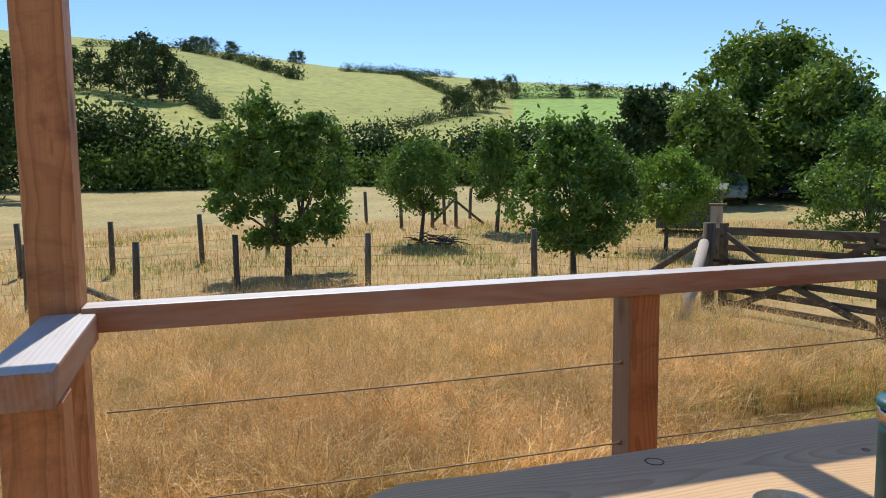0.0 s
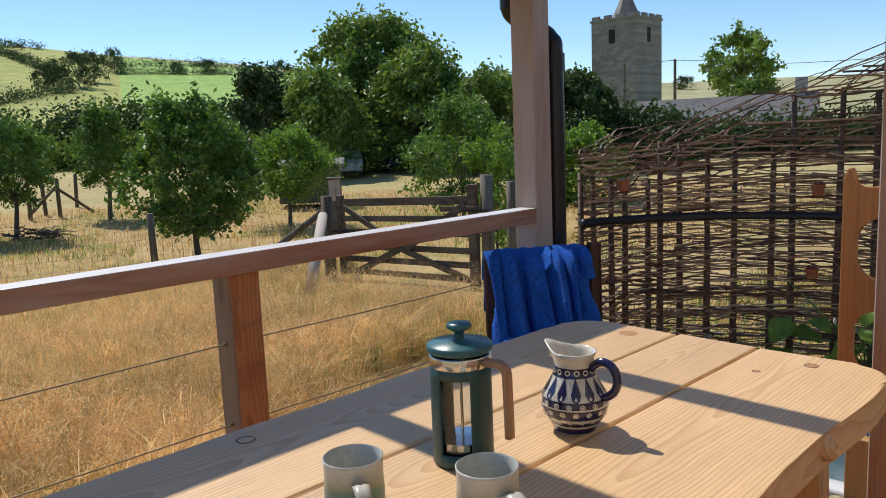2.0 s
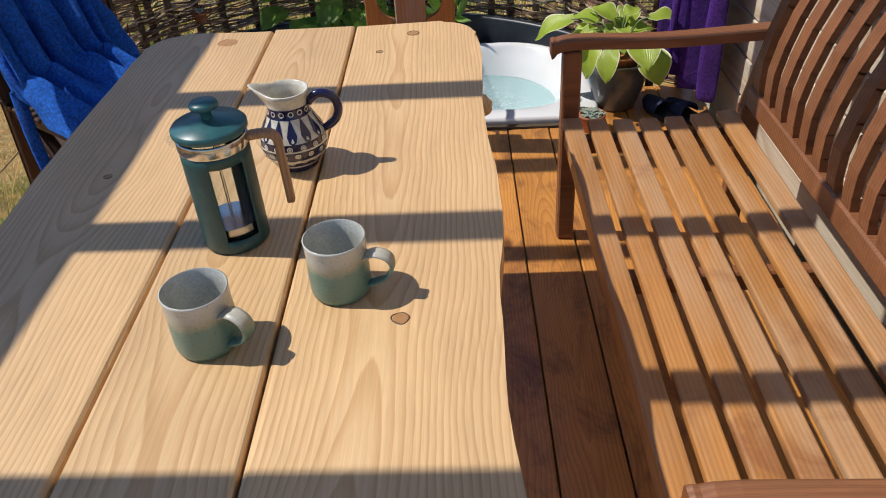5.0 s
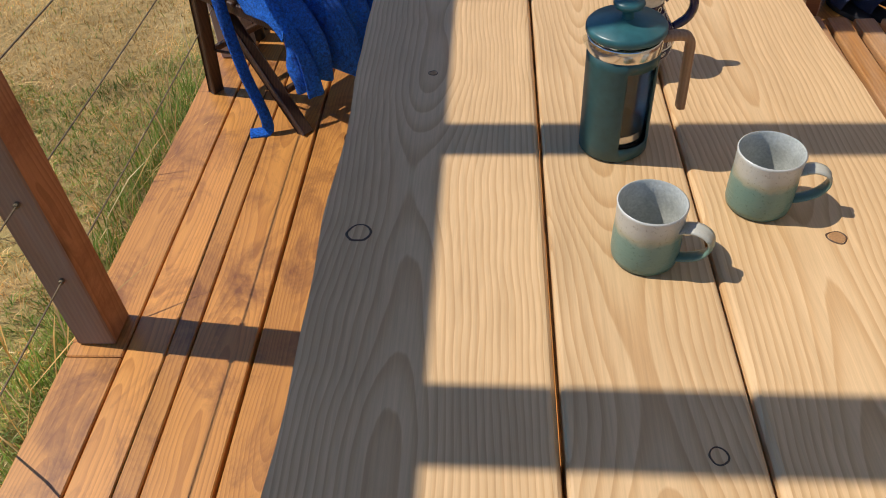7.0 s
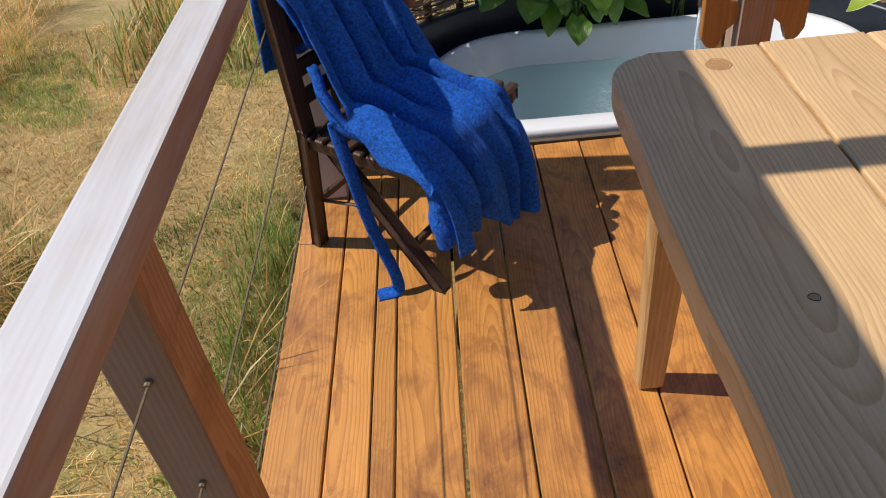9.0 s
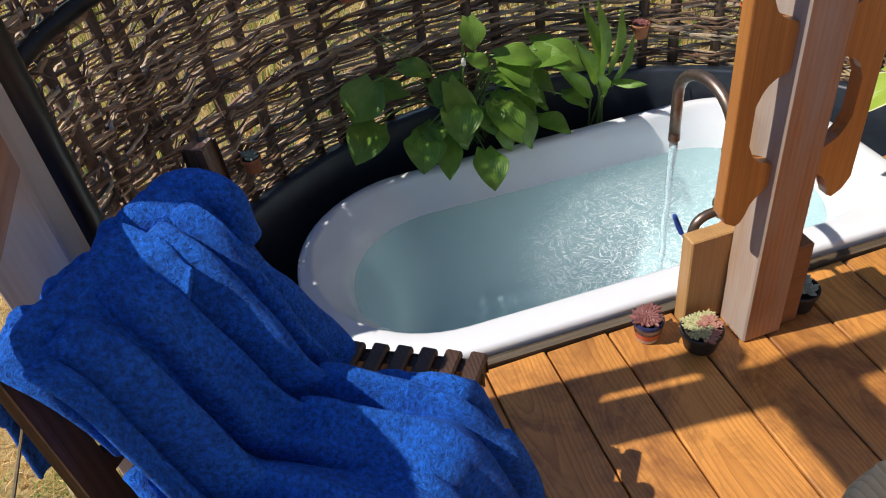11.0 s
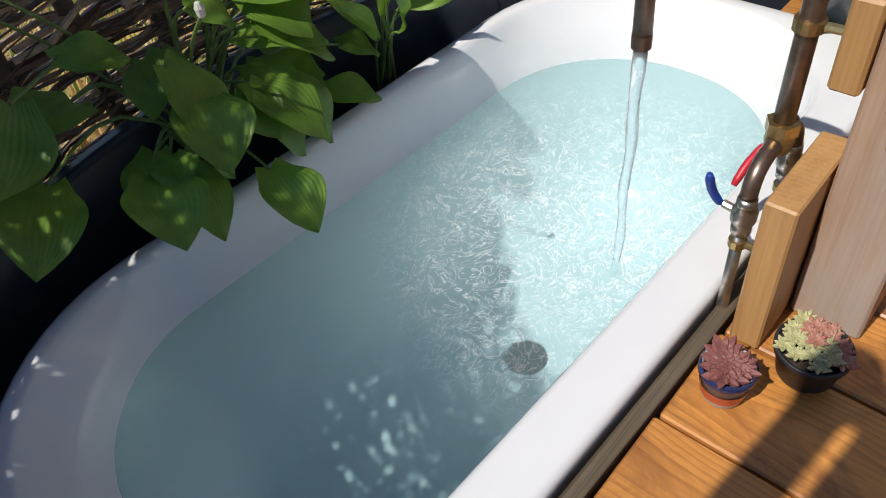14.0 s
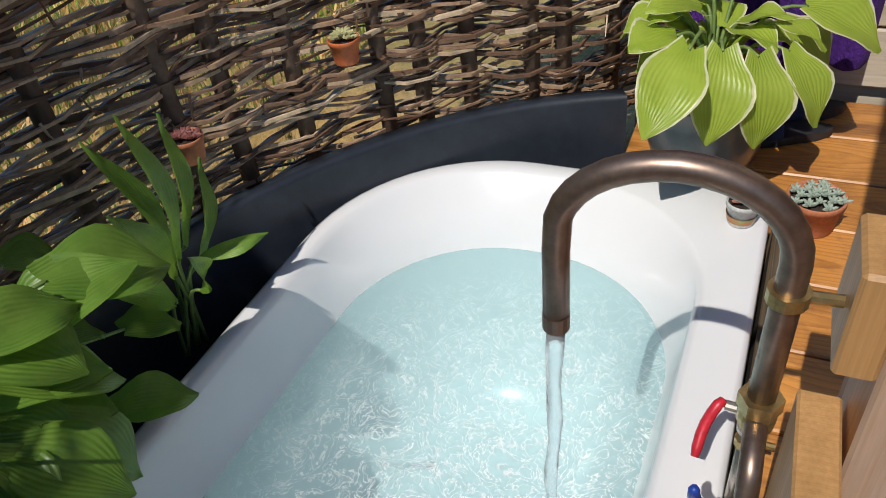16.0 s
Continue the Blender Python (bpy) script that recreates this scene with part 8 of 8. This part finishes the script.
def big_pot():
    rng = random.Random(31)
    c2 = Vector((2.175, 1.645, 0.001))
    t = thing("potted_hosta", "variegated hosta in a dark glazed pot on the deck", "potted plant", c2)
    part("pot", lathe(bmesh.new(), [(0, 0), (0.075, 0), (0.08, 0.004), (0.105, 0.08), (0.118, 0.15), (0.115, 0.185), (0.122, 0.19), (0.122, 0.20), (0.108, 0.198), (0.104, 0.17), (0, 0.165)], 36), GLAZED, t, "", True)
    part("inner_pot", lathe(bmesh.new(), [(0.090, 0.17), (0.104, 0.222), (0.108, 0.222), (0.108, 0.232), (0.098, 0.230), (0.092, 0.20), (0, 0.195)], 32), TERRACOTTA, t, "terracotta inner pot", True)
    root = Vector((0, 0, 0.20))
    fixed = [((-0.20, 0.03, 0.36), (-0.345, 0.075, 0.262), 0.10), ((-0.13, -0.02, 0.33), (-0.215, -0.02, 0.185), 0.105), ((-0.10, -0.08, 0.31), (-0.15, -0.10, 0.15), 0.105), ((-0.05, -0.13, 0.30), (-0.085, -0.20, 0.17), 0.085),
             ((0.06, -0.15, 0.34), (0.06, -0.29, 0.26), 0.12), ((0.10, -0.12, 0.28), (0.13, -0.22, 0.16), 0.12)]
    for a, b, w in fixed:
        a, b = (root + (Vector(q) - root) * 0.92 for q in (a, b))
        leaf_blade("leaf", t, a, b, w * 1.05, HOSTA_RIM, 0.25, 0.16, (-0.3, -0.3, 1), True, root)
    for k in range(20):
        az = rng.uniform(0, math.tau)
        reach = rng.uniform(0.02, 0.11)
        a = root + Vector((math.cos(az) * reach, math.sin(az) * reach, rng.uniform(0.05, 0.16)))
        ln = rng.uniform(0.08, 0.12)
        b = a + Vector((math.cos(az) * ln * 0.9, math.sin(az) * ln * 0.9, -ln * rng.uniform(-0.2, 0.6)))
        leaf_blade("leaf", t, a, b, ln * 0.8, HOSTA_RIM, 0.25, 0.15, (0, -0.2, 1), True, root)


big_pot()


def slippers():
    navy = plain("navy_cloth", (0.012, 0.018, 0.055), (0.025, 0.035, 0.09), 40, 0.9, 0, 0.002)
    for x, y, a in ((2.34, 1.52, 20), (2.43, 1.49, 28)):
        t = thing("slipper", "dark navy slipper standing on the deck", "slipper", (x, y, 0.001), "slippers")
        t.rotation_euler = (0, 0, radians(a))
        part("sole", prism(bmesh.new(), [(0.042 * math.cos(q) * (1.0 if math.sin(q) > 0 else 0.82), 0.125 * math.sin(q)) for q in [k * math.tau / 24 for k in range(24)]], 0, 0.018, 0.004), BLACK_POT, t)
        bm = bmesh.new()
        rows = []
        for i in range(7):
            y2 = -0.01 + 0.125 * i / 6
            w = 0.043 * math.sqrt(max(0.02, 1 - (y2 / 0.128) ** 2))
            rows.append([(w * math.cos(math.pi * k / 10), y2, 0.018 + 0.045 * (1 - 0.5 * i / 6) * math.sin(math.pi * k / 10)) for k in range(11)])
        cloth("upper", t, rows, navy, 0.006)


slippers()
